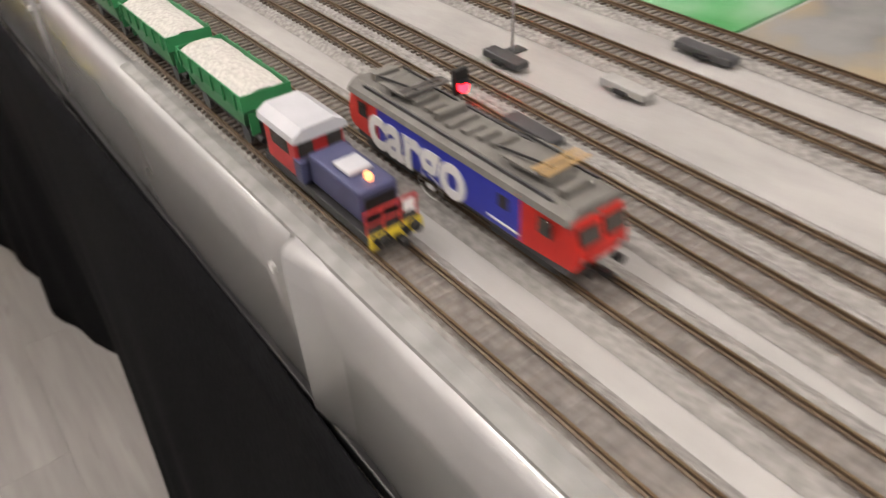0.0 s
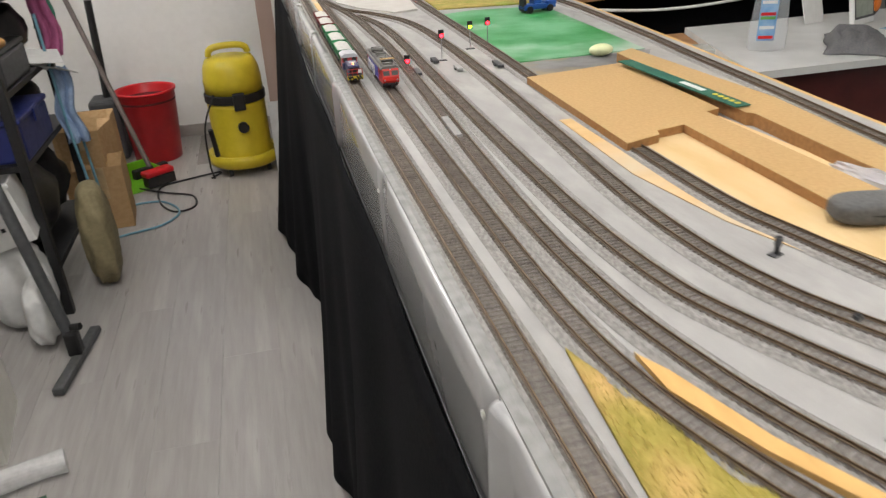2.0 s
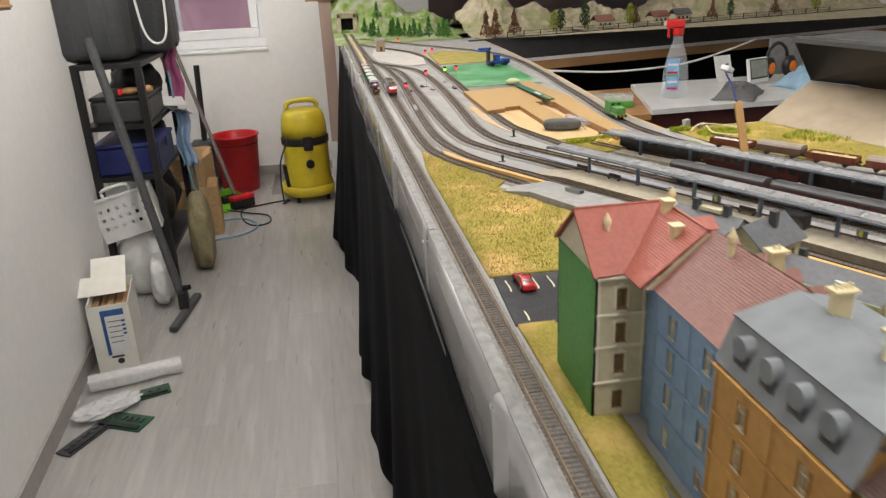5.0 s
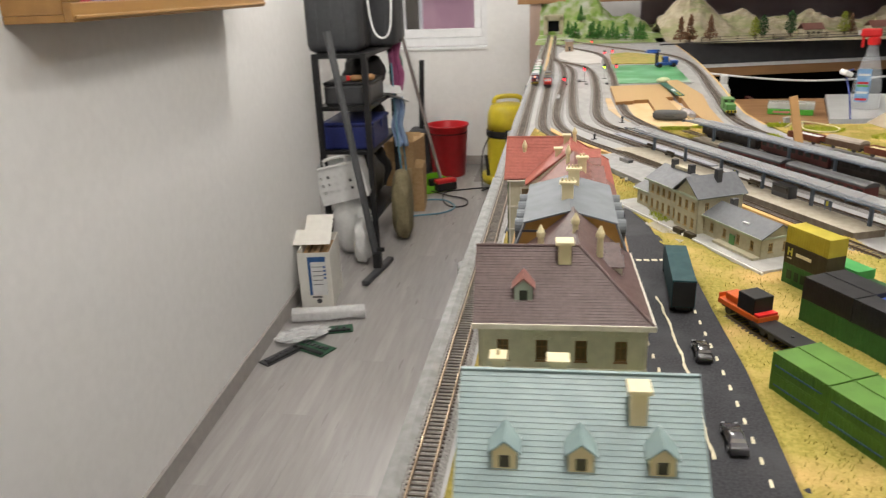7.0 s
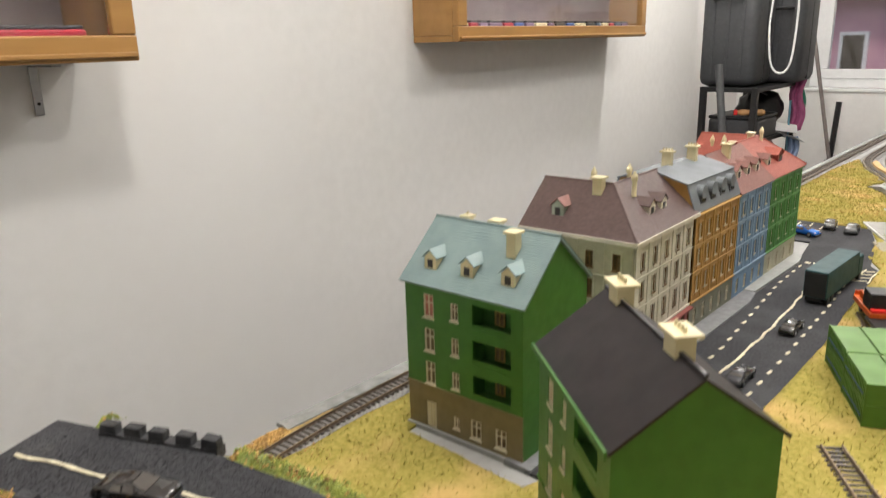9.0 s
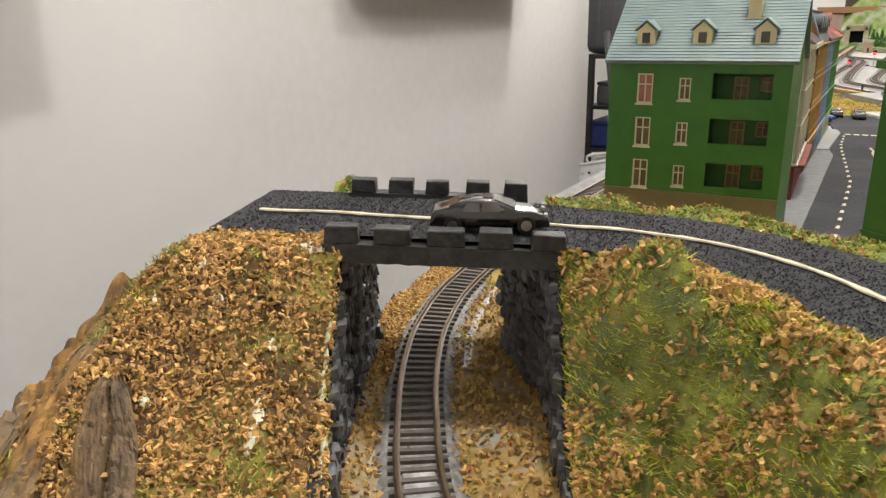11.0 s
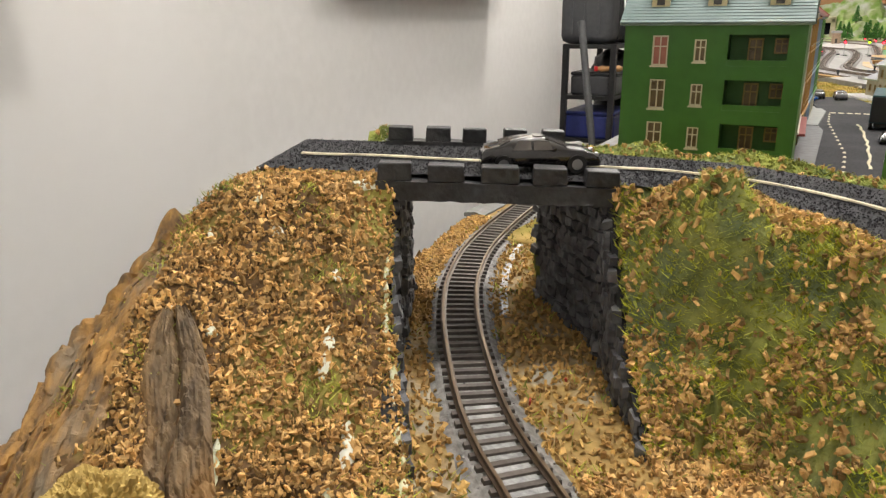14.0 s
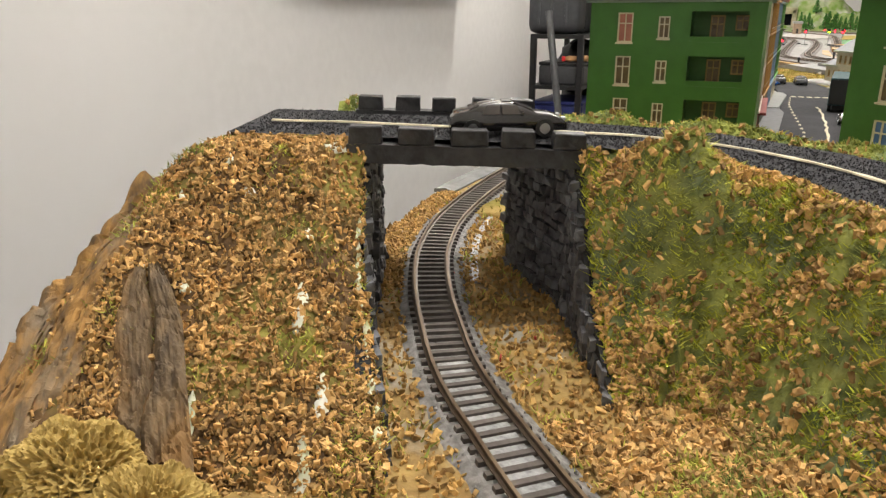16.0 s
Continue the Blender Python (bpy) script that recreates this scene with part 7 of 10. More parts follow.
sta_block(0.020, 0.052, 0.020, 0.062, 0.022, 0.011, False, 2, [(0.006, 0.015)])
sta_block(0.052, 0.120, 0.016, 0.066, 0.042, 0.017, False, 5, [(0.005, 0.017), (0.026, 0.036)])
sta_block(0.120, 0.165, 0.010, 0.072, 0.044, 0.021, True, 3, [(0.005, 0.017), (0.026, 0.037)])
sta_block(0.165, 0.262, 0.020, 0.064, 0.024, 0.014, False, 4, [(0.007, 0.017)])
for x, y, z0, z1 in ((0.070, 0.041, 0.058, 0.074), (0.105, 0.041, 0.058, 0.074), (0.150, 0.046, 0.060, 0.078), (0.182, 0.046, 0.036, 0.050)):
    part("chimney", bx(x - 0.0032, x + 0.0032, y - 0.0036, y + 0.0036, z0, z1, 0.0003), M_GREYDARK, sta)
part("roof_hatch", bx(0.222, 0.232, 0.026, 0.034, 0.0345, 0.0365, 0.0003, Matrix.Translation((0, 0.0, 0.0))), M_WHITE, sta)
part("roof_box", bx(0.076, 0.100, 0.037, 0.045, 0.0640, 0.0680, 0.0003), CREAMW, sta)
part("green_door", bx(0.212, 0.221, 0.0188, 0.0196, 0.0058, 0.020, 0.0002), pm("green_door_paint", (0.09, 0.24, 0.07), rough=0.5), sta)
part("loading_step", bx(0.195, 0.262, 0.010, 0.0195, 0.0055, 0.0085, 0.0004), CREAMW, sta)
for k in range(2):
    bn = thing("planter_box", "dark brown planter box on the pavement", "planter", 0.248 + 0.010 * k, -1.165 - 0.018 * k, T + 0.0025, -63)
    part("trough", bx(-0.008, 0.008, -0.0035, 0.0035, 0, 0.0065, 0.0004), BRNC, bn)
slab_part("forecourt_sheet", [(0.222, -1.10), (0.262, -1.175), (0.245, -1.20), (0.212, -1.13)], T + 0.0003, T + 0.003, M_SAND, tagged(new("forecourt"), "sand-coloured card forecourt of the station", "pavement", "", "structure"))

PA = tagged(new("front_platform"), "grey concrete platform with a ramp end", "platform", "", "structure")
pa_line = [(0.118, -0.752), (0.150, -0.735), (0.196, -0.757), (0.318, -1.000), (0.262, -1.030), (0.155, -0.800)]
bm = bmesh.new()
vb = [bm.verts.new((x, y, T + 0.0002)) for x, y in pa_line]
vt = [bm.verts.new((x, y, T + (0.0010 if k in (0, 1) else 0.0105))) for k, (x, y) in enumerate(pa_line)]
bm.faces.new((vt[0], vt[5], vt[2], vt[1]))
bm.faces.new((vt[5], vt[4], vt[3], vt[2]))
for k in range(6):
    j = (k + 1) % 6
    bm.faces.new((vb[k], vb[j], vt[j], vt[k]))
bmesh.ops.recalc_face_normals(bm, faces=bm.faces[:])
part("slab", bm, M_CONC, PA)
hb = part("stair_hutch", bx(-0.012, 0.012, -0.005, 0.005, 0.0, 0.0045, 0.0004, pose(0.213, -0.822, T + 0.0104, 0, 0, -63)), M_GREYDARK, PA, "dark stair opening with a low wall")
part("hutch_rim", bx(-0.013, 0.013, -0.0062, -0.005, 0.0, 0.0060, 0.0003, pose(0.213, -0.822, T + 0.0104, 0, 0, -63)), M_CONC, hb)
rk = pm("grey_pebble", (0.33, 0.31, 0.26), (0.26, 0.24, 0.20), 90, 0.8)
for k in range(9):
    vv, ff = chips(1, lambda r, k=k: (0.198 + 0.0075 * k, -0.905 - 0.012 * k + r.uniform(-0.006, 0.006), T + 0.004), 0.006, 300 + k, 0.7)
    ob = raw("pebble", vv, ff, rk, None)
    tagged(ob, "grey pebble on the grass below the platform", "pebble", "pebbles by the platform")

PB = tagged(new("middle_platform"), "sand-topped platform with brown walls between tracks", "platform", "", "structure")
pb_line = [(0.196, -0.676), (0.222, -0.660), (0.262, -0.708), (0.292, -0.772), (0.48, -1.160), (0.440, -1.175), (0.252, -0.800), (0.222, -0.740)]
bm = bmesh.new()
vb = [bm.verts.new((x, y, T + 0.0002)) for x, y in pb_line]
vt = [bm.verts.new((x, y, T + (0.0010 if k in (0, 1) else 0.0090))) for k, (x, y) in enumerate(pb_line)]
bm.faces.new((vt[0], vt[7], vt[2], vt[1]))
bm.faces.new((vt[7], vt[6], vt[3], vt[2]))
bm.faces.new((vt[6], vt[5], vt[4], vt[3]))
bmesh.ops.recalc_face_normals(bm, faces=bm.faces[:])
tp = part("platform_top", bm, M_SAND, PB, "pale sandy top")
bm = bmesh.new()
vb = [bm.verts.new((x, y, T + 0.0002)) for x, y in pb_line]
vt = [bm.verts.new((x, y, T + (0.0009 if k in (0, 1) else 0.0089))) for k, (x, y) in enumerate(pb_line)]
for k in range(8):
    j = (k + 1) % 8
    bm.faces.new((vb[k], vb[j], vt[j], vt[k]))
bmesh.ops.recalc_face_normals(bm, faces=bm.faces[:])
part("platform_wall", bm, M_CONCSIDE, PB)
PC = tagged(new("back_platform"), "sandy platform under the far canopy", "platform", "", "structure")
slab_part("platform_slab", [(0.352, -0.612), (0.372, -0.602), (0.60, -1.05), (0.578, -1.06)], T + 0.0003, T + 0.0085, M_SAND, PC)
PG = tagged(new("grey_walkway"), "blue-grey strip between two tracks", "platform", "", "structure")
slab_part("strip_sheet", [(0.212, -0.535), (0.225, -0.530), (0.300, -0.685), (0.36, -0.81), (0.348, -0.815), (0.27, -0.66)], T + 0.0003, T + 0.0022, pm("blue_grey_card", (0.27, 0.28, 0.31), (0.23, 0.24, 0.27), 60, 0.6), PG)

CANB = pm("blue_grey_beam", (0.10, 0.13, 0.17), (0.08, 0.105, 0.14), 60, 0.45)
CANR = pm("frosted_canopy_sheet", (0.46, 0.465, 0.475), (0.38, 0.385, 0.395), 40, 0.16, spec=0.7, alpha=0.5)


def canopy(x, y, rz, L, label):
    c = thing("platform_canopy", label, "canopy", x, y, T + 0.0088, rz, group="platform canopies")
    n = 12
    for k in range(n):
        a, b = L * k / n, L * (k + 1) / n
        for s in (-1, 1):
            bm = bmesh.new()
            prism(bm, [(0.0006, 0.0), (0.0165, 0.0035), (0.0165, 0.0042), (0.0006, 0.0007)], b - a - 0.0012)
            for vt_ in bm.verts:
                vx, vy, vz = vt_.co
                vt_.co = (a + 0.0006 + vy, s * vx, 0.0270 + vz)
            bmesh.ops.recalc_face_normals(bm, faces=bm.faces[:])
            part("roof_panel", bm, CANR, c)
        part("cross_beam", bx(a - 0.0007, a + 0.0007, -0.0172, 0.0172, 0.0256, 0.0272), CANB, c)
    for yy in (-0.0172, -0.0008, 0.0160):
        part("beam", bx(0, L, yy, yy + 0.0014, 0.0284 if abs(yy) > 0.01 else 0.0262, 0.0302 if abs(yy) > 0.01 else 0.0280), CANB, c)
    for k in range(int(L / 0.093) + 1):
        px = 0.075 + 0.093 * k
        if px < L:
            part("post", bx(px - 0.0022, px + 0.0022, -0.0018, 0.0018, 0, 0.0262, 0.0005), CANB, c)
    return c


canopy(0.235, -0.660, -64.6, 0.62, "long glazed platform canopy on blue-grey posts")
canopy(0.347, -0.585, -63.2, 0.62, "long glazed platform canopy beside the dark coaches")


def bench(x, y, rz, z, label):
    b = thing("platform_bench", label, "bench", x, y, z, rz, group="benches on the platform")
    part("seat", bx(-0.011, 0.011, -0.004, 0.0, 0.0030, 0.0042, 0.0002), BRNC, b)
    part("back", bx(-0.011, 0.011, 0.0, 0.0010, 0.0034, 0.0085, 0.0002), BRNC, b)
    for px in (-0.009, 0.009):
        part("leg", bx(px - 0.0008, px + 0.0008, -0.003, 0.0005, 0, 0.0030), BRNC, b)


DW = pm("stair_opening_dark", (0.025, 0.018, 0.013), (0.018, 0.013, 0.01), 60, 0.7)
for k, (x, y) in enumerate(((0.262, -0.712), (0.288, -0.775), (0.38, -0.965))):
    bench(x, y, -64, T + 0.0089, "dark brown bench on the sandy platform")
ki = thing("platform_kiosk", "small dark kiosk under the canopy", "kiosk", 0.405, -1.02, T + 0.0089, -64)
part("body", bx(-0.016, 0.016, -0.007, 0.007, 0, 0.017, 0.0006), M_GREYDARK, ki)
part("window_pane", bx(-0.013, 0.013, -0.0076, -0.007, 0.007, 0.014), M_PANE, ki)
for k, (x, y) in enumerate(((0.362, -0.925), (0.44, -1.085))):
    tt = thing("timetable_board", "yellow timetable board on two legs", "sign board", x, y, T + 0.0089, -64, group="timetable boards")
    part("board", bx(-0.006, 0.006, -0.0005, 0.0005, 0.005, 0.013), CANB, tt)
    part("notice", bx(-0.003, 0.001, -0.0009, -0.0005, 0.006, 0.012), pm("yellow_notice", (0.55, 0.5, 0.05), rough=0.6), tt)
    for px in (-0.0045, 0.0045):
        part("leg", bx(px - 0.0004, px + 0.0004, -0.0004, 0.0004, 0, 0.005), CANB, tt)
for x, y, h in ((0.170, -0.585, 0.011), (0.224, -0.495, 0.006), (0.236, -0.405, 0.014)):
    po = thing("track_post", "short dark post with a sleeve between tracks", "post", x, y, T, 20, group="posts between the tracks")
    part("shaft", cy((0, 0, 0), (0, 0, h), 0.0018, n=10), M_BLACK, po)
    part("sleeve", cy((0, 0, h * 0.55), (0, 0, h), 0.0026, n=10), M_GREYDARK, po)
    part("foot", bx(-0.006, 0.004, -0.003, 0.003, 0.0002, 0.0012), M_GREYDARK, po)

# ---- rolling stock ----
TRK_H = [(0.352, -0.52), (0.372, -0.565), (0.40, -0.625), (0.438, -0.705), (0.478, -0.79), (0.55, -0.94), (0.66, -1.16)]
track("siding with dark coaches under the far canopy", TRK_H)
TRK_E = [(0.289, -0.629), (0.40, -0.85), (0.55, -1.15)]
TRK_G = [(0.474, -0.407), (0.482, -0.48), (0.503, -0.565), (0.545, -0.650), (0.582, -0.705), (0.625, -0.785), (0.668, -0.855), (0.76, -0.99)]


def on_line(pts, s):
    """Point and heading at a distance s along a line."""
    ln = smooth_line(pts, 0.004)
    k = min(len(ln) - 2, max(1, int(s / 0.004)))
    d = ln[k + 1] - ln[k - 1]
    return ln[k].x, ln[k].y, math.degrees(math.atan2(d.y, d.x))


def wheels(t, L, axles, mat=None):
    for px in axles:
        for s in (-1, 1):
            part("wheel", cy((px, s * 0.0058, 0.0042), (px, s * 0.0074, 0.0042), 0.0042, n=18), mat or M_GREYDARK, t)


def ends(t, L):
    for s in (-1, 1):
        part("coupling", bx(min(s * L / 2, s * (L / 2 + 0.006)), max(s * L / 2, s * (L / 2 + 0.006)), -0.0012, 0.0012, 0.0045, 0.0065), M_BLACK, t)
        for yy in (-0.0065, 0.0065):
            part("buffer", cy((s * L / 2, yy, 0.0080), (s * (L / 2 + 0.0035), yy, 0.0080), 0.0016, n=12), M_BLACK, t)


def coach(x, y, rz, L, wall_mat, roof_mat, label, windows=True, group="coaches under the canopy"):
    t = thing("model_coach", label, "model coach", x, y, T + 0.0054, rz, group=group)
    n = 9
    bm = bmesh.new()
    prism(bm, [(-0.0115, 0.0075), (0.0115, 0.0075), (0.0120, 0.0150), (0.0112, 0.0255), (-0.0112, 0.0255), (-0.0120, 0.0150)], L, pose(L / 2, 0, 0, 0, 0, 90))
    body = part("body", bm, wall_mat, t)
    bm = bmesh.new()
    prism(bm, [(-0.0122, 0.0250), (0.0122, 0.0250), (0.0115, 0.0275), (0.0075, 0.0300), (0.0, 0.0308), (-0.0075, 0.0300), (-0.0115, 0.0275)], L + 0.002, pose(L / 2 + 0.001, 0, 0, 0, 0, 90))
    part("roof", bm, roof_mat, t)
    if windows:
        for k in range(n):
            xx = -L / 2 + L * (k + 0.5) / n
            for s in (-1, 1):
                part("side_window", bx(xx - L / n * 0.32, xx + L / n * 0.32, s * 0.0120 - 0.0002, s * 0.0120 + 0.0002, 0.0160, 0.0225), M_PANE, body)
    part("underframe", bx(-L / 2 + 0.003, L / 2 - 0.003, -0.008, 0.008, 0.005, 0.0076), M_BLACK, t)
    for s in (-1, 1):
        part("bogie", bx(s * L * 0.34 - 0.013, s * L * 0.34 + 0.013, -0.0085, 0.0085, 0.0025, 0.0055, 0.0005), M_BLACK, t)
    wheels(t, L, [s * L * 0.34 + o for s in (-1, 1) for o in (-0.009, 0.009)])
    ends(t, L)


DKBR = pm("near_black_brown_coach", (0.022, 0.014, 0.012), (0.016, 0.010, 0.009), 60, 0.35)
MAR = pm("maroon_coach", (0.10, 0.020, 0.018), (0.08, 0.016, 0.015), 60, 0.4)
ROOFG = pm("blue_grey_coach_roof", (0.16, 0.18, 0.22), (0.13, 0.15, 0.19), 60, 0.4)
for s, m in ((0.150, DKBR), (0.312, MAR), (0.47, DKBR)):
    x, y, a = on_line(TRK_H, s)
    coach(x, y, a, 0.150, m, ROOFG, "dark coach under the glazed canopy" if m is DKBR else "maroon coach under the glazed canopy")
for s in (0.255, 0.405):
    x, y, a = on_line(TRK_E, s)
    coach(x, y, a, 0.140, MAR, M_GREYDARK, "maroon coach standing between the platforms")

REDBR = pm("red_brown_wagon", (0.17, 0.045, 0.022), (0.13, 0.033, 0.017), 90, 0.5)
GREYBR = pm("grey_brown_van", (0.14, 0.085, 0.055), (0.11, 0.065, 0.042), 90, 0.5)


def wagon(x, y, rz, L, mat, label, covered=False, load=None, z=T + 0.0054, group="goods wagons on the loop", hh=0.0165):
    t = thing("goods_wagon", label, "model wagon", x, y, z, rz, group=group)
    body = part("floor_pan", bx(-L / 2, L / 2, -0.0110, 0.0110, 0.0060, 0.0080), mat, t)
    for s in (-1, 1):
        part("side_wall", bx(-L / 2, L / 2, s * 0.0110 - 0.0005, s * 0.0110 + 0.0005, 0.0080, hh), mat, t)
        part("end_wall", bx(s * L / 2 - 0.0005, s * L / 2 + 0.0005, -0.0105, 0.0105, 0.0080, hh), mat, t)
        for k in range(5):
            xx = -L / 2 + L * (k + 0.5) / 5
            part("side_rib", bx(xx - 0.0007, xx + 0.0007, s * 0.0118 - 0.0003, s * 0.0118 + 0.0003, 0.0070, hh), mat, t)
    if covered:
        bm = bmesh.new()
        prism(bm, [(-0.0115, hh), (0.0115, hh), (0.0100, hh + 0.0032), (0.0050, hh + 0.0052), (0, hh + 0.0058), (-0.0050, hh + 0.0052), (-0.0100, hh + 0.0032)], L, pose(L / 2, 0, 0, 0, 0, 90))
        part("roof", bm, pm("pale_van_roof", (0.32, 0.27, 0.23), rough=0.6), t)
    if load:
        vv, ff = chips(160, lambda r: (r.uniform(-L / 2 + 0.002, L / 2 - 0.002), r.uniform(-0.0095, 0.0095), hh - 0.0025), 0.0022, int(L * 1e4) + int(abs(y) * 1e3))
        raw("load", vv, ff, load, t, "loose load")["kind"] = "stuff"
        part("load_bed", bx(-L / 2 + 0.0006, L / 2 - 0.0006, -0.0104, 0.0104, 0.008, hh - 0.0028), load, t)
    part("plate", bx(-0.012, 0.012, -0.0118, -0.0112, 0.0040, 0.0058), M_CREAM, t, "cream plate")
    wheels(t, L, (-L * 0.3, L * 0.3))
    ends(t, L)


for s, m, cov, ld, lab in ((0.255, REDBR, False, M_WHITE, "red-brown open wagon with a pale load"), (0.335, GREYBR, True, None, "brown covered van with a pale roof"), (0.415, REDBR, False, M_CREAM, "red-brown open wagon with boards"), (0.497, REDBR, True, None, "dark red covered van")):
    x, y, a = on_line(TRK_G, s)
    wagon(x, y, a, 0.070, m, lab, cov, ld)

# green shunter on the loop
gs = thing("green_shunter", "plain green shunting locomotive on the loop track", "model locomotive", 0.473, -0.318, T + 0.0054, -91)
SHG = pm("faded_green_plastic", (0.10, 0.26, 0.075), (0.085, 0.22, 0.065), 60, 0.5)
part("frame", bx(-0.034, 0.034, -0.0115, 0.0115, 0.0055, 0.0095, 0.0005), SHG, gs)
part("bonnet", bx(0.002, 0.031, -0.0100, 0.0100, 0.0095, 0.0225, 0.0012), SHG, gs)
part("cab", bx(-0.032, 0.001, -0.0115, 0.0115, 0.0095, 0.0285, 0.0008), SHG, gs)
part("cab_roof", bx(-0.034, 0.003, -0.0125, 0.0125, 0.0285, 0.0305, 0.0008), SHG, gs)
for yy in (-0.0065, 0.0065):
    part("cab_window", bx(0.0008, 0.0014, yy - 0.003, yy + 0.003, 0.0235, 0.0275), M_PANE, gs)
part("buffer_beam", bx(0.034, 0.0355, -0.0115, 0.0115, 0.0045, 0.0100), pm("yellow_black_stripe", (0.55, 0.42, 0.03), rough=0.5), gs)
for yy in (-0.008, 0.0, 0.008):
    part("black_stripe", bx(0.0354, 0.0360, yy - 0.0014, yy + 0.0014, 0.0046, 0.0099), M_BLACK, gs)
wheels(gs, 0.07, (-0.022, 0.0, 0.022))
ends(gs, 0.071)

# blue and red shunter with hopper wagons
sy = 0.200
sh = thing("blue_shunter", "dark blue and red shunter with a grey cab roof", "model locomotive", 0.0235, sy + 0.042, T + 0.0054, -90)
SHB = pm("slate_blue_paint", (0.060, 0.065, 0.135), (0.05, 0.054, 0.115), 90, 0.4)
SHR = pm("shunter_red", (0.42, 0.03, 0.03), (0.36, 0.025, 0.025), 80, 0.4)
PALE = pm("pale_grey_roof", (0.46, 0.47, 0.50), (0.40, 0.41, 0.44), 60, 0.4)
part("frame", bx(-0.040, 0.038, -0.0108, 0.0108, 0.0050, 0.0088, 0.0004), M_BLACK, sh)
part("bonnet", bx(-0.006, 0.030, -0.0080, 0.0080, 0.0088, 0.0215, 0.0012), SHB, sh)
part("radiator_grille", bx(0.0300, 0.0306, -0.0062, 0.0062, 0.0100, 0.0185), M_BLACK, sh)
part("bonnet_hatch", bx(0.008, 0.019, -0.0050, 0.0050, 0.0215, 0.0232, 0.0006), PALE, sh)
part("lamp", cy((0.0240, 0, 0.0215), (0.0240, 0, 0.0238), 0.0014, n=10), pm("amber_lamp", (0.9, 0.35, 0.15), rough=0.3, emit=(1.0, 0.35, 0.12), power=3.0), sh)
part("tool_box", bx(-0.012, -0.006, -0.0112, 0.0112, 0.0088, 0.0180, 0.0004), SHB, sh)
cb_ = part("cab", bx(-0.036, -0.010, -0.0105, 0.0105, 0.0088, 0.0255, 0.0005), SHR, sh)
bm = bmesh.new()
prism(bm, [(-0.0118, 0.0250), (0.0118, 0.0250), (0.0112, 0.0275), (0.0070, 0.0302), (-0.0070, 0.0302), (-0.0112, 0.0275)], 0.030, pose(-0.008, 0, 0, 0, 0, 90))
part("cab_roof", bm, PALE, sh)
for yy in (-0.0062, 0.0062):
    part("cab_window", bx(-0.0100, -0.0094, yy - 0.0030, yy + 0.0030, 0.0185, 0.0245), M_PANE, cb_)
for s in (-1, 1):
    part("cab_window", bx(-0.030, -0.016, s * 0.0105 - 0.0002, s * 0.0105 + 0.0002, 0.0175, 0.0240), M_PANE, cb_)
rl = part("front_railing", bx(0.0365, 0.0372, -0.0108, 0.0108, 0.0172, 0.0180), SHR, sh, "red tubular railing")
for yy in (-0.0104, -0.0035, 0.0035, 0.0104):
    part("railing_post", cy((0.0368, yy, 0.0088), (0.0368, yy, 0.0176), 0.0004, n=8), SHR, rl)
part("railing_bar", cy((0.0368, -0.0104, 0.0128), (0.0368, 0.0104, 0.0128), 0.0004, n=8), SHR, rl)
part("notice_plate", bx(0.0373, 0.0376, 0.0045, 0.0090, 0.0125, 0.0170), M_WHITE, rl)
bb = part("buffer_beam", bx(0.038, 0.0392, -0.0108, 0.0108, 0.0040, 0.0092), pm("hazard_yellow", (0.60, 0.46, 0.03), rough=0.5), sh)
for yy in (-0.008, -0.0035, 0.0035, 0.008):
    part("black_stripe", bx(0.0391, 0.0396, -0.001, 0.001, -0.0030, 0.0030, 0, pose(0, yy, 0.0066, 30, 0, 0)), M_BLACK, bb)
wheels(sh, 0.08, (-0.026, 0.0, 0.024))
ends(sh, 0.079)


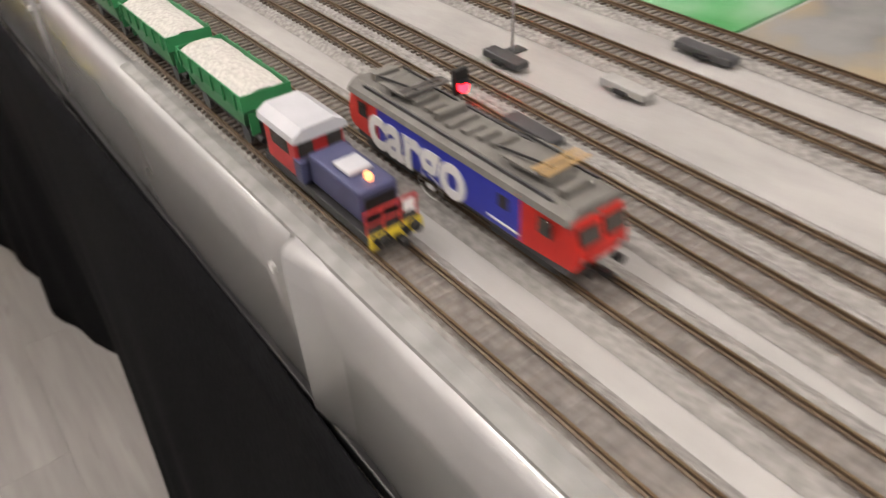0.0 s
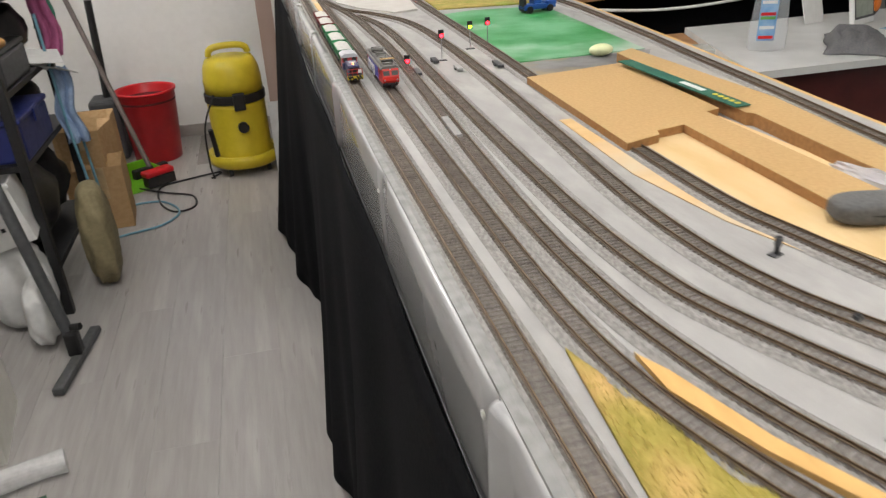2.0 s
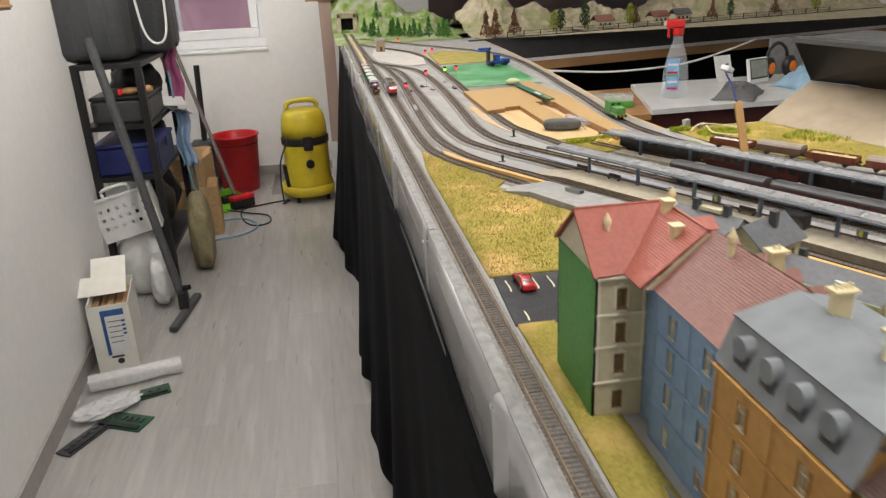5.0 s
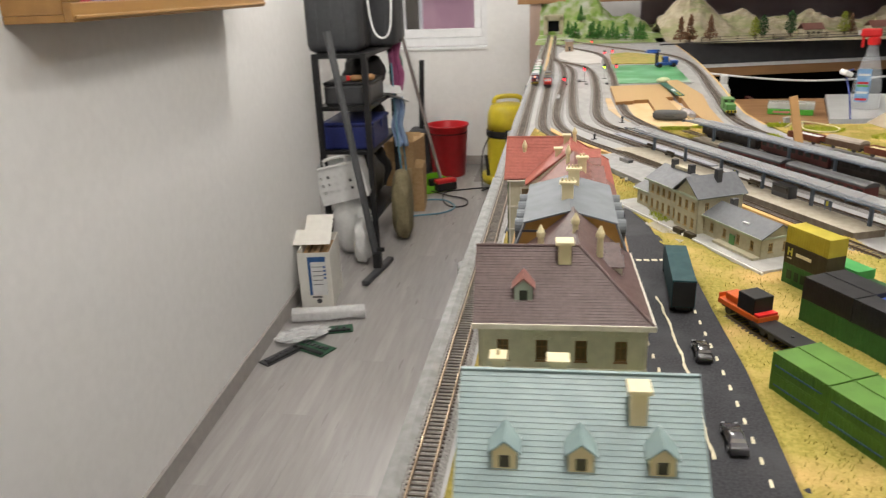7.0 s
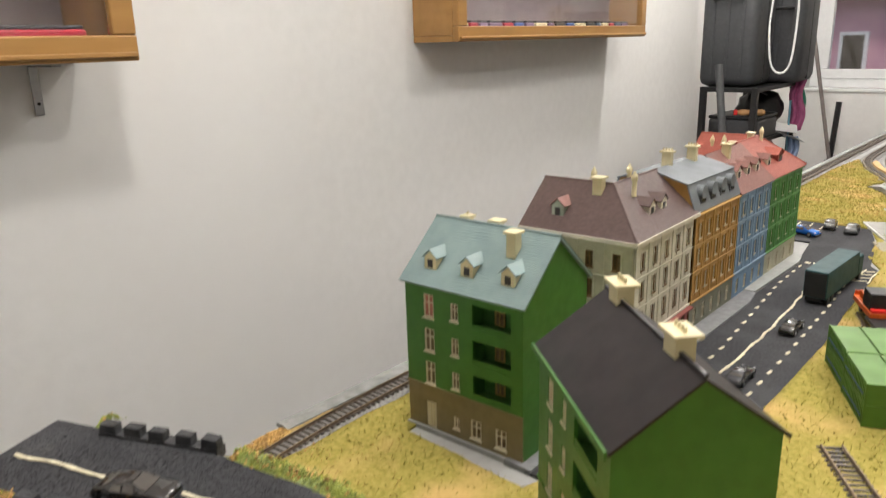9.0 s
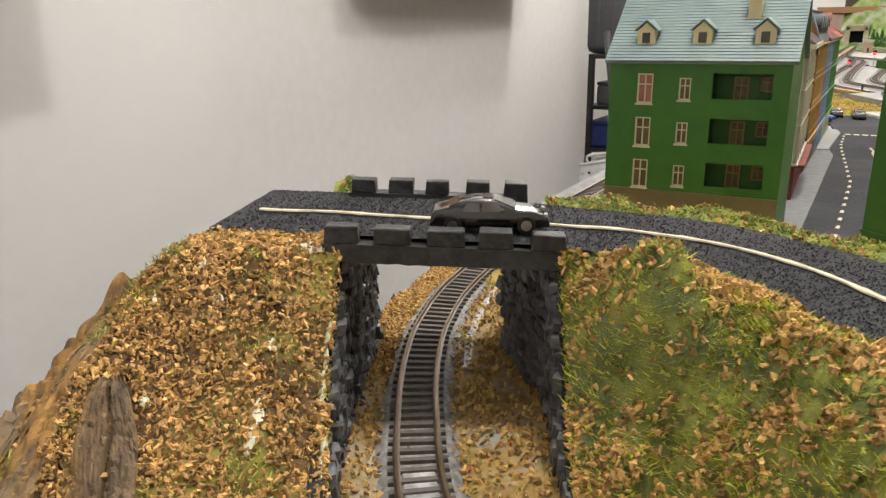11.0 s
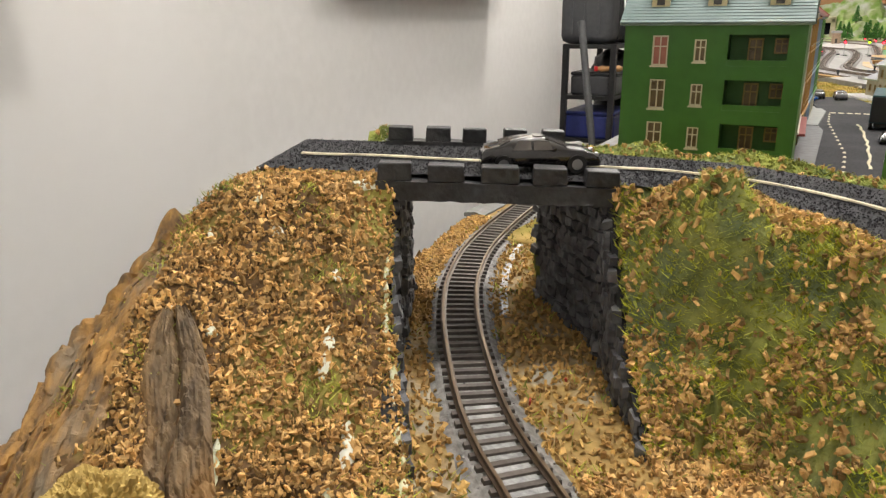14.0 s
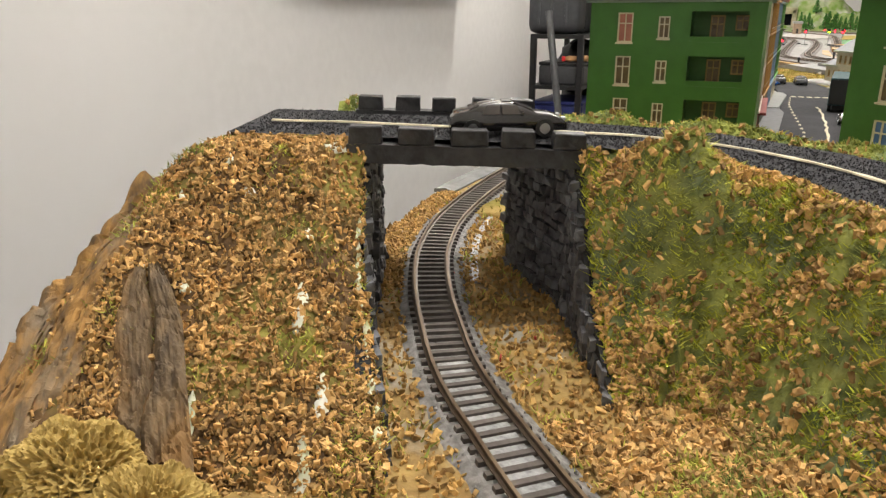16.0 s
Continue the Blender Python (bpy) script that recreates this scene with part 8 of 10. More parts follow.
def hopper(y, mat, label, load_mat):
    t = thing("hopper_wagon", label, "model wagon", 0.0235, y, T + 0.0054, -90, group="hopper wagons behind the shunter")
    L = 0.072
    bm = bmesh.new()
    A = [bm.verts.new(p) for p in ((-L / 2 + 0.012, -0.008, 0.009), (L / 2 - 0.012, -0.008, 0.009), (L / 2 - 0.012, 0.008, 0.009), (-L / 2 + 0.012, 0.008, 0.009))]
    B = [bm.verts.new(p) for p in ((-L / 2 + 0.001, -0.0115, 0.0205), (L / 2 - 0.001, -0.0115, 0.0205), (L / 2 - 0.001, 0.0115, 0.0205), (-L / 2 + 0.001, 0.0115, 0.0205))]
    C = [bm.verts.new(p) for p in ((-L / 2 + 0.001, -0.0115, 0.0275), (L / 2 - 0.001, -0.0115, 0.0275), (L / 2 - 0.001, 0.0115, 0.0275), (-L / 2 + 0.001, 0.0115, 0.0275))]
    bm.faces.new(A[::-1])
    for lo_, hi_ in ((A, B), (B, C)):
        for k in range(4):
            bm.faces.new((lo_[k], lo_[(k + 1) % 4], hi_[(k + 1) % 4], hi_[k]))
    bmesh.ops.recalc_face_normals(bm, faces=bm.faces[:])
    ob = part("hopper_body", bm, mat, t)
    ob.modifiers.new("thickness", "SOLIDIFY").thickness = 0.0008
    for k in range(6):
        xx = -L / 2 + 0.006 + (L - 0.012) * k / 5
        for s in (-1, 1):
            part("side_rib", bx(xx - 0.0006, xx + 0.0006, s * 0.0121 - 0.0004, s * 0.0121 + 0.0004, 0.0205, 0.0275), mat, ob)
    bm = bmesh.new()
    nx_, ny_ = 18, 8
    g = [[bm.verts.new((-L / 2 + 0.002 + (L - 0.004) * i / nx_, -0.0107 + 0.0214 * j / ny_, 0.0255 + 0.0022 * math.sin(math.pi * j / ny_) + 0.0007 * fbm(i * 0.3, j * 0.3, 1.0, y))) for j in range(ny_ + 1)] for i in range(nx_ + 1)]
    for i in range(nx_):
        for j in range(ny_):
            bm.faces.new((g[i][j], g[i + 1][j], g[i + 1][j + 1], g[i][j + 1]))
    part("load", bm, load_mat, t, "pale gravel load")
    part("underframe", bx(-L / 2, L / 2, -0.007, 0.007, 0.0060, 0.0085), M_BLACK, t)
    for s in (-1, 1):
        part("end_ladder", bx(s * (L / 2 - 0.003) - 0.0005, s * (L / 2 - 0.003) + 0.0005, -0.009, -0.005, 0.0085, 0.0205), mat, t)
    wheels(t, L, (-0.022, 0.022))
    ends(t, L)


HOPG = pm("hopper_green", (0.025, 0.20, 0.075), (0.02, 0.17, 0.06), 70, 0.45)
GRAV = pm("pale_gravel_load", (0.50, 0.49, 0.46), (0.36, 0.35, 0.33), 500, 0.9, 0.8, 800)
for k in range(3):
    hopper(sy + 0.042 + 0.088 + 0.083 * k, HOPG, "green hopper wagon with a pale gravel load", GRAV)
for k in range(2):
    hopper(sy + 0.042 + 0.088 + 0.083 * (3 + k), pm("hopper_maroon", (0.16, 0.03, 0.03), rough=0.45), "maroon hopper wagon with a pale gravel load", GRAV)

# electric locomotive
el = thing("electric_locomotive", "red and blue electric locomotive with white lettering", "model locomotive", 0.0630, 0.146 + 0.066, T + 0.0054, -90)
L = 0.132
LRED = pm("locomotive_red", (0.52, 0.022, 0.015), (0.46, 0.02, 0.013), 80, 0.38)
LBLUE = pm("locomotive_blue", (0.030, 0.040, 0.34), (0.025, 0.034, 0.30), 80, 0.38)
LROOF = pm("locomotive_roof_grey", (0.15, 0.145, 0.135), (0.12, 0.115, 0.105), 120, 0.6)
part("blue_body", bx(-L / 2 + 0.024, L / 2 - 0.024, -0.0125, 0.0125, 0.0085, 0.0255, 0.0004), LBLUE, el)
for s in (-1, 1):
    bm = bmesh.new()
    outline = [(0, 0.0085), (0.024, 0.0085), (0.0262, 0.0115), (0.0262, 0.0165), (0.0225, 0.0265), (0, 0.0265)]
    prism(bm, outline, 0.025, Matrix.Translation((0, -0.0125, 0)))
    for vt_ in bm.verts:
        if vt_.co.x > 0.02:
            vt_.co.y *= 0.86
        vt_.co = (s * (L / 2 - 0.0255 + vt_.co.x), vt_.co.y * s, vt_.co.z)
    bmesh.ops.recalc_face_normals(bm, faces=bm.faces[:])
    cbk = part("cab_end", bm, LRED, el, "red cab end")
    for yy in (-0.0055, 0.0055):
        bm = bx(-0.0004, 0.0004, yy - 0.0042, yy + 0.0042, -0.0030, 0.0030, 0, pose(s * (L / 2 - 0.0005), 0, 0.0212, 0, -20 * s, 0))
        part("windscreen", bm, M_PANE, cbk)
        part("marker_lamp", cy((s * (L / 2 + 0.0003), yy * 1.5, 0.0125), (s * (L / 2 + 0.0012), yy * 1.5, 0.0125), 0.0012, n=10), M_STEEL, cbk)
    part("lamp_top", cy((s * (L / 2 - 0.004), 0, 0.0255), (s * (L / 2 - 0.0025), 0, 0.0255), 0.0011, n=10), M_STEEL, cbk)
    for t_ in (-1, 1):
        part("cab_side_window", bx(s * (L / 2 - 0.013) - 0.003, s * (L / 2 - 0.013) + 0.003, t_ * 0.0125 - 0.0002, t_ * 0.0125 + 0.0002, 0.0175, 0.0235), M_PANE, cbk)
bm = bmesh.new()
prism(bm, [(-0.0128, 0.0255), (0.0128, 0.0255), (0.0120, 0.0275), (0.0085, 0.0300), (-0.0085, 0.0300), (-0.0120, 0.0275)], L - 0.006, pose(L / 2 - 0.003, 0, 0, 0, 0, 90))
rf = part("roof", bm, LROOF, el)
rr_ = random.Random(5)
for k in range(16):
    xx = -L / 2 + 0.012 + (L - 0.024) * k / 15
    part("roof_gear", bx(xx - 0.0018, xx + 0.0018, -0.0045 + rr_.uniform(-0.003, 0.001), 0.0045 + rr_.uniform(-0.001, 0.003), 0.0300, 0.0315 + 0.0022 * rr_.random(), 0.0003), LROOF, rf)
for s in (-1, 1):
    c0_ = s * (L / 2 - 0.030)
    pg = part("pantograph", bx(c0_ - 0.008, c0_ + 0.008, -0.0082, 0.0082, 0.0330, 0.0338), LROOF, rf)
    for yy in (-0.006, 0.006):
        part("pantograph_arm", cy((c0_ - 0.012, yy, 0.0345), (c0_ + 0.012, yy * 0.6, 0.0362), 0.0005, n=8), M_BLACK, pg)
    for xx in (-0.002, 0.002):
        part("contact_strip", bx(c0_ + 0.010 + xx, c0_ + 0.0115 + xx, -0.0095, 0.0095, 0.0360, 0.0368), M_HDF if s > 0 else M_STEEL, pg)
for s in (-1, 1):
    part("roof_rail", bx(-L / 2 + 0.012, L / 2 - 0.012, s * 0.0098 - 0.0004, s * 0.0098 + 0.0004, 0.0290, 0.0302), M_GREYDARK, rf)
    m = Matrix.Translation((-0.0175, s * 0.0127, 0.0166)) @ (pose(0, 0, 0, 90, 0, 0) if s < 0 else pose(0, 0, 0, 90, 0, 180))
    if s > 0:
        m = Matrix.Translation((0.004, 0.0127, 0.0166)) @ pose(0, 0, 0, 90, 0, 180)
    lettering("cargo", 0.0280, M_WHITE, el, m)
    part("side_window", bx(0.031, 0.036, s * 0.0125 - 0.0002, s * 0.0125 + 0.0002, 0.0175, 0.0225), M_PANE, el)
    part("name_bar", bx(0.026, 0.041, s * 0.0126 - 0.0002, s * 0.0126 + 0.0002, 0.0108, 0.0116), M_WHITE, el)
part("underframe", bx(-L / 2 + 0.004, L / 2 - 0.004, -0.0105, 0.0105, 0.0050, 0.0086, 0.0004), M_GREYDARK, el)
for s in (-1, 1):
    part("bogie", bx(s * 0.040 - 0.017, s * 0.040 + 0.017, -0.0100, 0.0100, 0.0018, 0.0052, 0.0006), M_BLACK, el)
wheels(el, L, (-0.050, -0.030, 0.030, 0.050))
ends(el, L)

# ---- signals ----
M_LEDR = pm("red_lamp_glow", (0.9, 0.05, 0.05), rough=0.3, emit=(1.0, 0.006, 0.010), power=26.0)
M_LEDG = pm("green_lamp_glow", (0.4, 0.9, 0.05), rough=0.3, emit=(0.25, 1.0, 0.01), power=10.0)


def signal(x, y, h, lamp, label):
    s = thing("model_signal", label, "signal", x, y, T, 0, group="lit track signals")
    part("base_plate", bx(-0.007, 0.007, -0.004, 0.004, 0.0002, 0.0012), M_GREYDARK, s)
    part("mast", cy((0, 0, 0), (0, 0, h), 0.0008, n=8), M_STEEL, s)
    hd = part("signal_head", bx(-0.0042, 0.0042, -0.0016, 0.0016, h - 0.004, h + 0.0085, 0.0008), M_BLACK, s)
    part("lamp", cy((0, -0.0016, h), (0, -0.0030, h), 0.0029, n=14), lamp, hd)
    part("hood", bx(-0.0030, 0.0030, -0.0048, -0.0016, h + 0.0026, h + 0.0032), M_BLACK, hd)


for x, y, h, c in ((0.111, 0.278, 0.012, M_LEDR), (0.172, 0.310, 0.038, M_LEDR), (0.236, 0.375, 0.036, M_LEDG), (0.274, 0.402, 0.035, M_LEDR), (0.268, 1.003, 0.025, M_LEDR), (0.301, 1.052, 0.025, M_LEDR), (0.245, 1.75, 0.012, M_LEDR)):
    signal(x, y, h, c, "small signal showing green beside the tracks" if c is M_LEDG else "small signal showing red beside the tracks")
for x, y, hl, mat in ((0.0955, -0.038, 0.036, M_CONC), (0.117, 0.235, 0.016, M_GREYDARK), (0.178, 0.235, 0.014, M_CONC), (0.158, 0.30, 0.014, M_GREYDARK), (0.238, 0.235, 0.018, M_GREYDARK)):
    pmt = thing("point_motor", "flat grey point motor cover laid beside a track", "point motor", x, y, T, -2, group="point motors")
    part("cover", bx(-0.0042, 0.0042, -hl, hl, 0.0022, 0.0060, 0.0006), mat, pmt)
    part("lever", bx(-0.0062, -0.004, -0.004, 0.004, 0.0022, 0.0038), M_BLACK, pmt)

# ---- loose things on the board ----
hd = tagged(new("fibreboard_cutout"), "stepped brown fibreboard cut-out lying on the plywood", "board")
HD = [(0.240, 0.116), (0.237, -0.176), (0.279, -0.162), (0.283, -0.150), (0.318, -0.142), (0.317, -0.355), (0.369, -0.351), (0.364, -0.110), (0.383, -0.104), (0.386, 0.140)]
slab_part("panel", HD, T + 0.0016, T + 0.0098, M_HDFEDGE, hd)
slab_part("panel_face", HD, T + 0.0099, T + 0.0105, M_HDF, hd, "smooth light brown face")
h2b = tagged(new("fibreboard_strip"), "long fibreboard strip beside the loop track", "board")
HS = [(0.403, 0.185), (0.436, 0.205), (0.455, -0.10), (0.436, -0.30), (0.428, -0.505), (0.398, -0.512), (0.392, -0.30), (0.398, -0.145), (0.392, -0.140)]
slab_part("panel", HS, T + 0.0004, T + 0.0135, M_HDFEDGE, h2b)
slab_part("panel_face", HS, T + 0.0136, T + 0.0142, M_HDF, h2b, "smooth light brown face")
ca_ = thing("zip_case", "grey felt zip case with rounded ends", "case", 0.3385, -0.382, T + 0.0014, -14)
bm = bmesh.new()
bmesh.ops.create_icosphere(bm, subdivisions=4, radius=1.0)
for v_ in bm.verts:
    x, y, z = v_.co
    v_.co = (math.copysign(abs(x) ** 0.55, x) * 0.036, math.copysign(abs(y) ** 0.6, y) * 0.0165, 0.0105 + math.copysign(abs(z) ** 0.6, z) * 0.0105)
part("shell", bm, pm("grey_felt", (0.115, 0.115, 0.115), (0.085, 0.085, 0.085), 400, 0.95, 0.3, 900), ca_, smooth=True)
part("zip", wire([(0.036 * math.cos(a), 0.0168 * math.sin(a), 0.0105) for a in np.linspace(-2.6, 2.6, 24)], 0.0007), M_BLACK, ca_)
part("zip_pull", wire([(0.034, -0.006, 0.0105), (0.042, -0.009, 0.004), (0.045, -0.012, 0.0005)], 0.0006), M_BLACK, ca_)
gt = thing("green_card_strip", "dark green card strip with yellow spots", "card", 0.391, 0.000, T + 0.0160, -87)
part("strip", bx(-0.125, 0.125, -0.010, 0.010, 0, 0.0012), pm("dark_green_card", (0.02, 0.11, 0.075), rough=0.5), gt)
for k in range(5):
    part("yellow_spot", cy((0.075 + 0.010 * k, 0.001, 0.0012), (0.075 + 0.010 * k, 0.001, 0.0018), 0.0034, n=12), pm("yellow_spot_paint", (0.62, 0.50, 0.06), rough=0.5), gt)
part("white_print", bx(0.01, 0.055, -0.004, 0.004, 0.0012, 0.0015), M_WHITE, gt)
sb = thing("plastic_wrap", "crumpled clear plastic wrap in the gap", "plastic wrap", 0.385, -0.335, T + 0.0015, 100)
bm = bmesh.new()
bmesh.ops.create_icosphere(bm, subdivisions=3, radius=1.0)
for v_ in bm.verts:
    k = 1 + 0.35 * noise.noise(v_.co * 3.1)
    v_.co = (v_.co.x * 0.05 * k, v_.co.y * 0.009 * k, 0.007 + v_.co.z * 0.007 * k)
part("film", bm, pm("clear_film", (0.75, 0.75, 0.80), rough=0.15, alpha=0.45, spec=0.6), sb)
lm = thing("pale_eraser", "pale green rounded eraser on the board", "eraser", 0.400, 0.232, T + 0.0012, 10)
bm = bmesh.new()
bmesh.ops.create_icosphere(bm, subdivisions=3, radius=1.0)
for v_ in bm.verts:
    v_.co = (v_.co.x * 0.020, v_.co.y * 0.013, 0.009 + v_.co.z * 0.009)
part("lump", bm, pm("pale_lime_rubber", (0.60, 0.64, 0.38), rough=0.6), lm, smooth=True)
wb = thing("white_bottle", "small white plastic bottle with a cap", "bottle", 0.700, 0.860, 0.9055, 0)
part("flask", lathe([(0.024, 0), (0.026, 0.004), (0.026, 0.105), (0.016, 0.124), (0.012, 0.130)], 24), M_WHITE, wb, smooth=True)
part("cap", lathe([(0.014, 0.130), (0.014, 0.158), (0.009, 0.163)], 20), M_WHITE, wb)
fk = thing("model_reach_stacker", "blue model reach stacker on the green board", "model crane", 0.455, 0.665, T + 0.002, 12)
FB = pm("stacker_blue", (0.015, 0.075, 0.30), (0.012, 0.06, 0.25), 60, 0.45)
part("chassis", bx(-0.030, 0.045, -0.013, 0.013, 0.006, 0.016, 0.002), FB, fk)
part("counterweight", bx(0.022, 0.046, -0.014, 0.014, 0.012, 0.022, 0.003), FB, fk)
part("cab", bx(-0.006, 0.012, -0.010, 0.010, 0.016, 0.036, 0.002), FB, fk)
part("cab_window", bx(-0.0068, -0.006, -0.008, 0.008, 0.024, 0.034), M_PANE, fk)
part("mast", bx(-0.030, -0.024, -0.010, 0.010, 0.004, 0.058, 0.001), M_BLACK, fk)
part("boom", bx(-0.062, -0.018, -0.007, 0.007, 0.052, 0.060, 0.002), FB, fk)
part("spreader", bx(-0.066, -0.030, -0.016, 0.016, 0.050, 0.054, 0.001), FB, fk)
for px in (-0.018, 0.030):
    for s in (-1, 1):
        part("wheel", cy((px, s * 0.010, 0.007), (px, s * 0.0155, 0.007), 0.007, n=18), M_BLACK, fk)
wt = thing("model_water_tower", "small brick water tower with a grey cap", "model tower", 0.132, 1.345, T + 0.004, 8)
part("shaft", bx(-0.016, 0.016, -0.013, 0.013, 0, 0.042, 0.001), pm("tan_brick_card", (0.34, 0.24, 0.16), (0.27, 0.19, 0.125), 200, 0.8, 0.2, 300), wt)
part("cap", bx(-0.019, 0.019, -0.016, 0.016, 0.042, 0.052, 0.002), pm("grey_cap_card", (0.36, 0.35, 0.34), rough=0.7), wt)
part("doorway", bx(-0.004, 0.004, -0.0136, -0.013, 0.002, 0.020), M_PANE, wt)
sk_ = thing("wooden_stick", "flat wooden stick leaning on the canopy", "stick", 0.500, -0.765, T + 0.002, 0)
part("blade", bx(-0.0075, 0.0075, -0.0015, 0.0015, 0, 0.105, 0.001, pose(0, 0, 0.0, -8, -10, 20)), pm("birch_wood", (0.50, 0.29, 0.12), (0.43, 0.24, 0.09), 40, 0.6, stretch=(1, 1, 0.1)), sk_)
wr = tagged(new("coiled_wire"), "thin cream wire coiled on the grass", "wire")
part("strand", wire([(0.545, -0.500, T + 0.006), (0.575, -0.475, T + 0.012), (0.620, -0.480, T + 0.008), (0.640, -0.520, T + 0.006), (0.610, -0.555, T + 0.006), (0.570, -0.540, T + 0.009), (0.580, -0.490, T + 0.012)], 0.0013), M_CREAM, wr)
for k, (x, y, s) in enumerate(((0.560, -0.452, 0.018), (0.585, -0.462, 0.014), (0.545, -0.462, 0.012))):
    vv, ff = chips(1, lambda r: (x, y, T + s * 0.5), s, 77 + k, 0.8)
    tagged(raw("plaster_lump", vv, ff, pm("grey_plaster_lump", (0.36, 0.35, 0.34), rough=0.9), None), "rough grey plaster lump on the grass", "plaster lump", "plaster lumps")
# open dark case on the far grass
oc_ = tagged(new("open_case"), "open black case lined with brown card at the board's end", "case")
CASE_A, CASE_B = Vector((0.715, -0.445, T + 0.003)), Vector((0.785, -0.760, T + 0.003))
bx_ = Vector((0.97, 0.21, 0))


def plate(name, a, b, c, d, mat, parent, th=0.004):
    bm = bmesh.new()
    bm.faces.new([bm.verts.new(p) for p in (a, b, c, d)])
    ob = part(name, bm, mat, parent)
    ob.modifiers.new("thickness", "SOLIDIFY").thickness = th
    return ob


plate("card_flap", CASE_A, CASE_B, CASE_B + bx_ * 0.17 + Vector((0, 0, 0.060)), CASE_A + bx_ * 0.12 + Vector((0, 0, 0.065)), pm("grey_brown_card", (0.36, 0.29, 0.21), (0.31, 0.25, 0.18), 30, 0.8), oc_)
plate("lid", CASE_A + bx_ * 0.12 + Vector((0, 0, 0.066)), CASE_B + bx_ * 0.17 + Vector((0, 0, 0.062)), CASE_B + bx_ * 0.03 + Vector((0, 0, 0.150)), CASE_A + bx_ * 0.06 + Vector((0, 0, 0.150)), M_BLACK, oc_, 0.006)
plate("lid_rim", CASE_A + bx_ * 0.06 + Vector((0, 0, 0.150)), CASE_B + bx_ * 0.03 + Vector((0, 0, 0.150)), CASE_B + bx_ * 0.25 + Vector((0, 0, 0.148)), CASE_A + bx_ * 0.25 + Vector((0, 0, 0.152)), M_GREYDARK, oc_, 0.008)
plate("back", CASE_A + bx_ * 0.25 + Vector((0, 0, 0.152)), CASE_B + bx_ * 0.25 + Vector((0, 0, 0.148)), CASE_B + bx_ * 0.27, CASE_A + bx_ * 0.27, M_BLACK, oc_, 0.006)
wl = tagged(new("cable_lamp"), "small white lamp head on a blue cable", "lamp")
part("cable", wire([(0.70, -0.40, T + 0.003), (0.705, -0.36, T + 0.05), (0.715, -0.30, T + 0.085), (0.74, -0.27, T + 0.09)], 0.0018), pm("blue_cable", (0.02, 0.04, 0.20), rough=0.5), wl)
part("head", bx(-0.012, 0.010, -0.010, 0.010, -0.006, 0.006, 0.003, pose(0.705, -0.33, T + 0.088, 10, 20, 30)), M_WHITE, wl)

# ---- the far layout: shelf, mountain, rocks and trees ----
fs_ = tagged(new("far_shelf"), "second layout on a shelf with a dark fascia", "shelf", "", "structure")
FA, FB_ = (0.55, 1.60), (3.29, 2.22)
def fy(x):
    return 1.60 + (x - 0.55) * (0.62 / 2.74)


slab_part("shelf_board", [FA, FB_, (3.29, 3.3), (-0.06, 3.3), (-0.06, 2.75), (0.60, 2.75)], T - 0.02, T + 0.003, M_GREYBASE, fs_)
for z0, z1, off, mt, nm in ((T - 0.095, T + 0.006, 0.0, pm("charcoal_fascia", (0.035, 0.035, 0.037), (0.028, 0.028, 0.03), 30, 0.6), "fascia"), (T - 0.112, T - 0.0955, 0.004, M_WHITE, "white_batten"), (T - 0.155, T - 0.1125, 0.012, M_PINE, "wood_beam")):
    slab_part(nm, [(FA[0], FA[1] - 0.012 + off), (FB_[0], FB_[1] - 0.012 + off), (FB_[0], FB_[1] + off), (FA[0], FA[1] + off)], z0, z1, mt, fs_)
# black sheet added for the dark space under the shelf
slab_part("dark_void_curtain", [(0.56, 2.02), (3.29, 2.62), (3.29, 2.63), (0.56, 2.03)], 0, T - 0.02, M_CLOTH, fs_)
slab_part("back_panel", [(0.62, 3.28), (3.29, 3.28), (3.29, 3.30), (0.62, 3.30)], T, 2.2, pm("lilac_backdrop", (0.56, 0.47, 0.53), (0.50, 0.42, 0.48), 8, 0.8), fs_)
cbd = tagged(new("far_cupboard"), "laminate cupboard side with a wooden top shelf", "cupboard")
part("side_panel", bx(-0.098, -0.030, 2.62, 2.645, 0.0, 1.295), M_LAMIN, cbd)
part("side_return", bx(-0.098, -0.080, 2.645, 3.28, 0.0, 1.295), M_LAMIN, cbd)
part("lower_panel", bx(-0.110, -0.030, 2.60, 2.618, 0.0, 0.50), M_WHITE, cbd, "white lower panel")
part("top_shelf", bx(-0.17, 3.28, 2.60, 3.28, 1.296, 1.330, 0.003), M_PINE, cbd, "long brown wooden shelf board")
part("stacked_box", bx(-0.04, 0.20, 2.75, 3.1, 1.3305, 1.46, 0.003), BRNC, cbd, "dark box on the shelf")
wg = tagged(new("shelf_track"), "display track along the wooden shelf", "railway track")
part("bed", bx(0.25, 3.2, 2.655, 2.685, 1.3302, 1.336), M_BALLAST, wg)
for yy in (2.664, 2.676):
    part("rail", bx(0.25, 3.2, yy - 0.0006, yy + 0.0006, 1.336, 1.339), M_RAIL, wg)
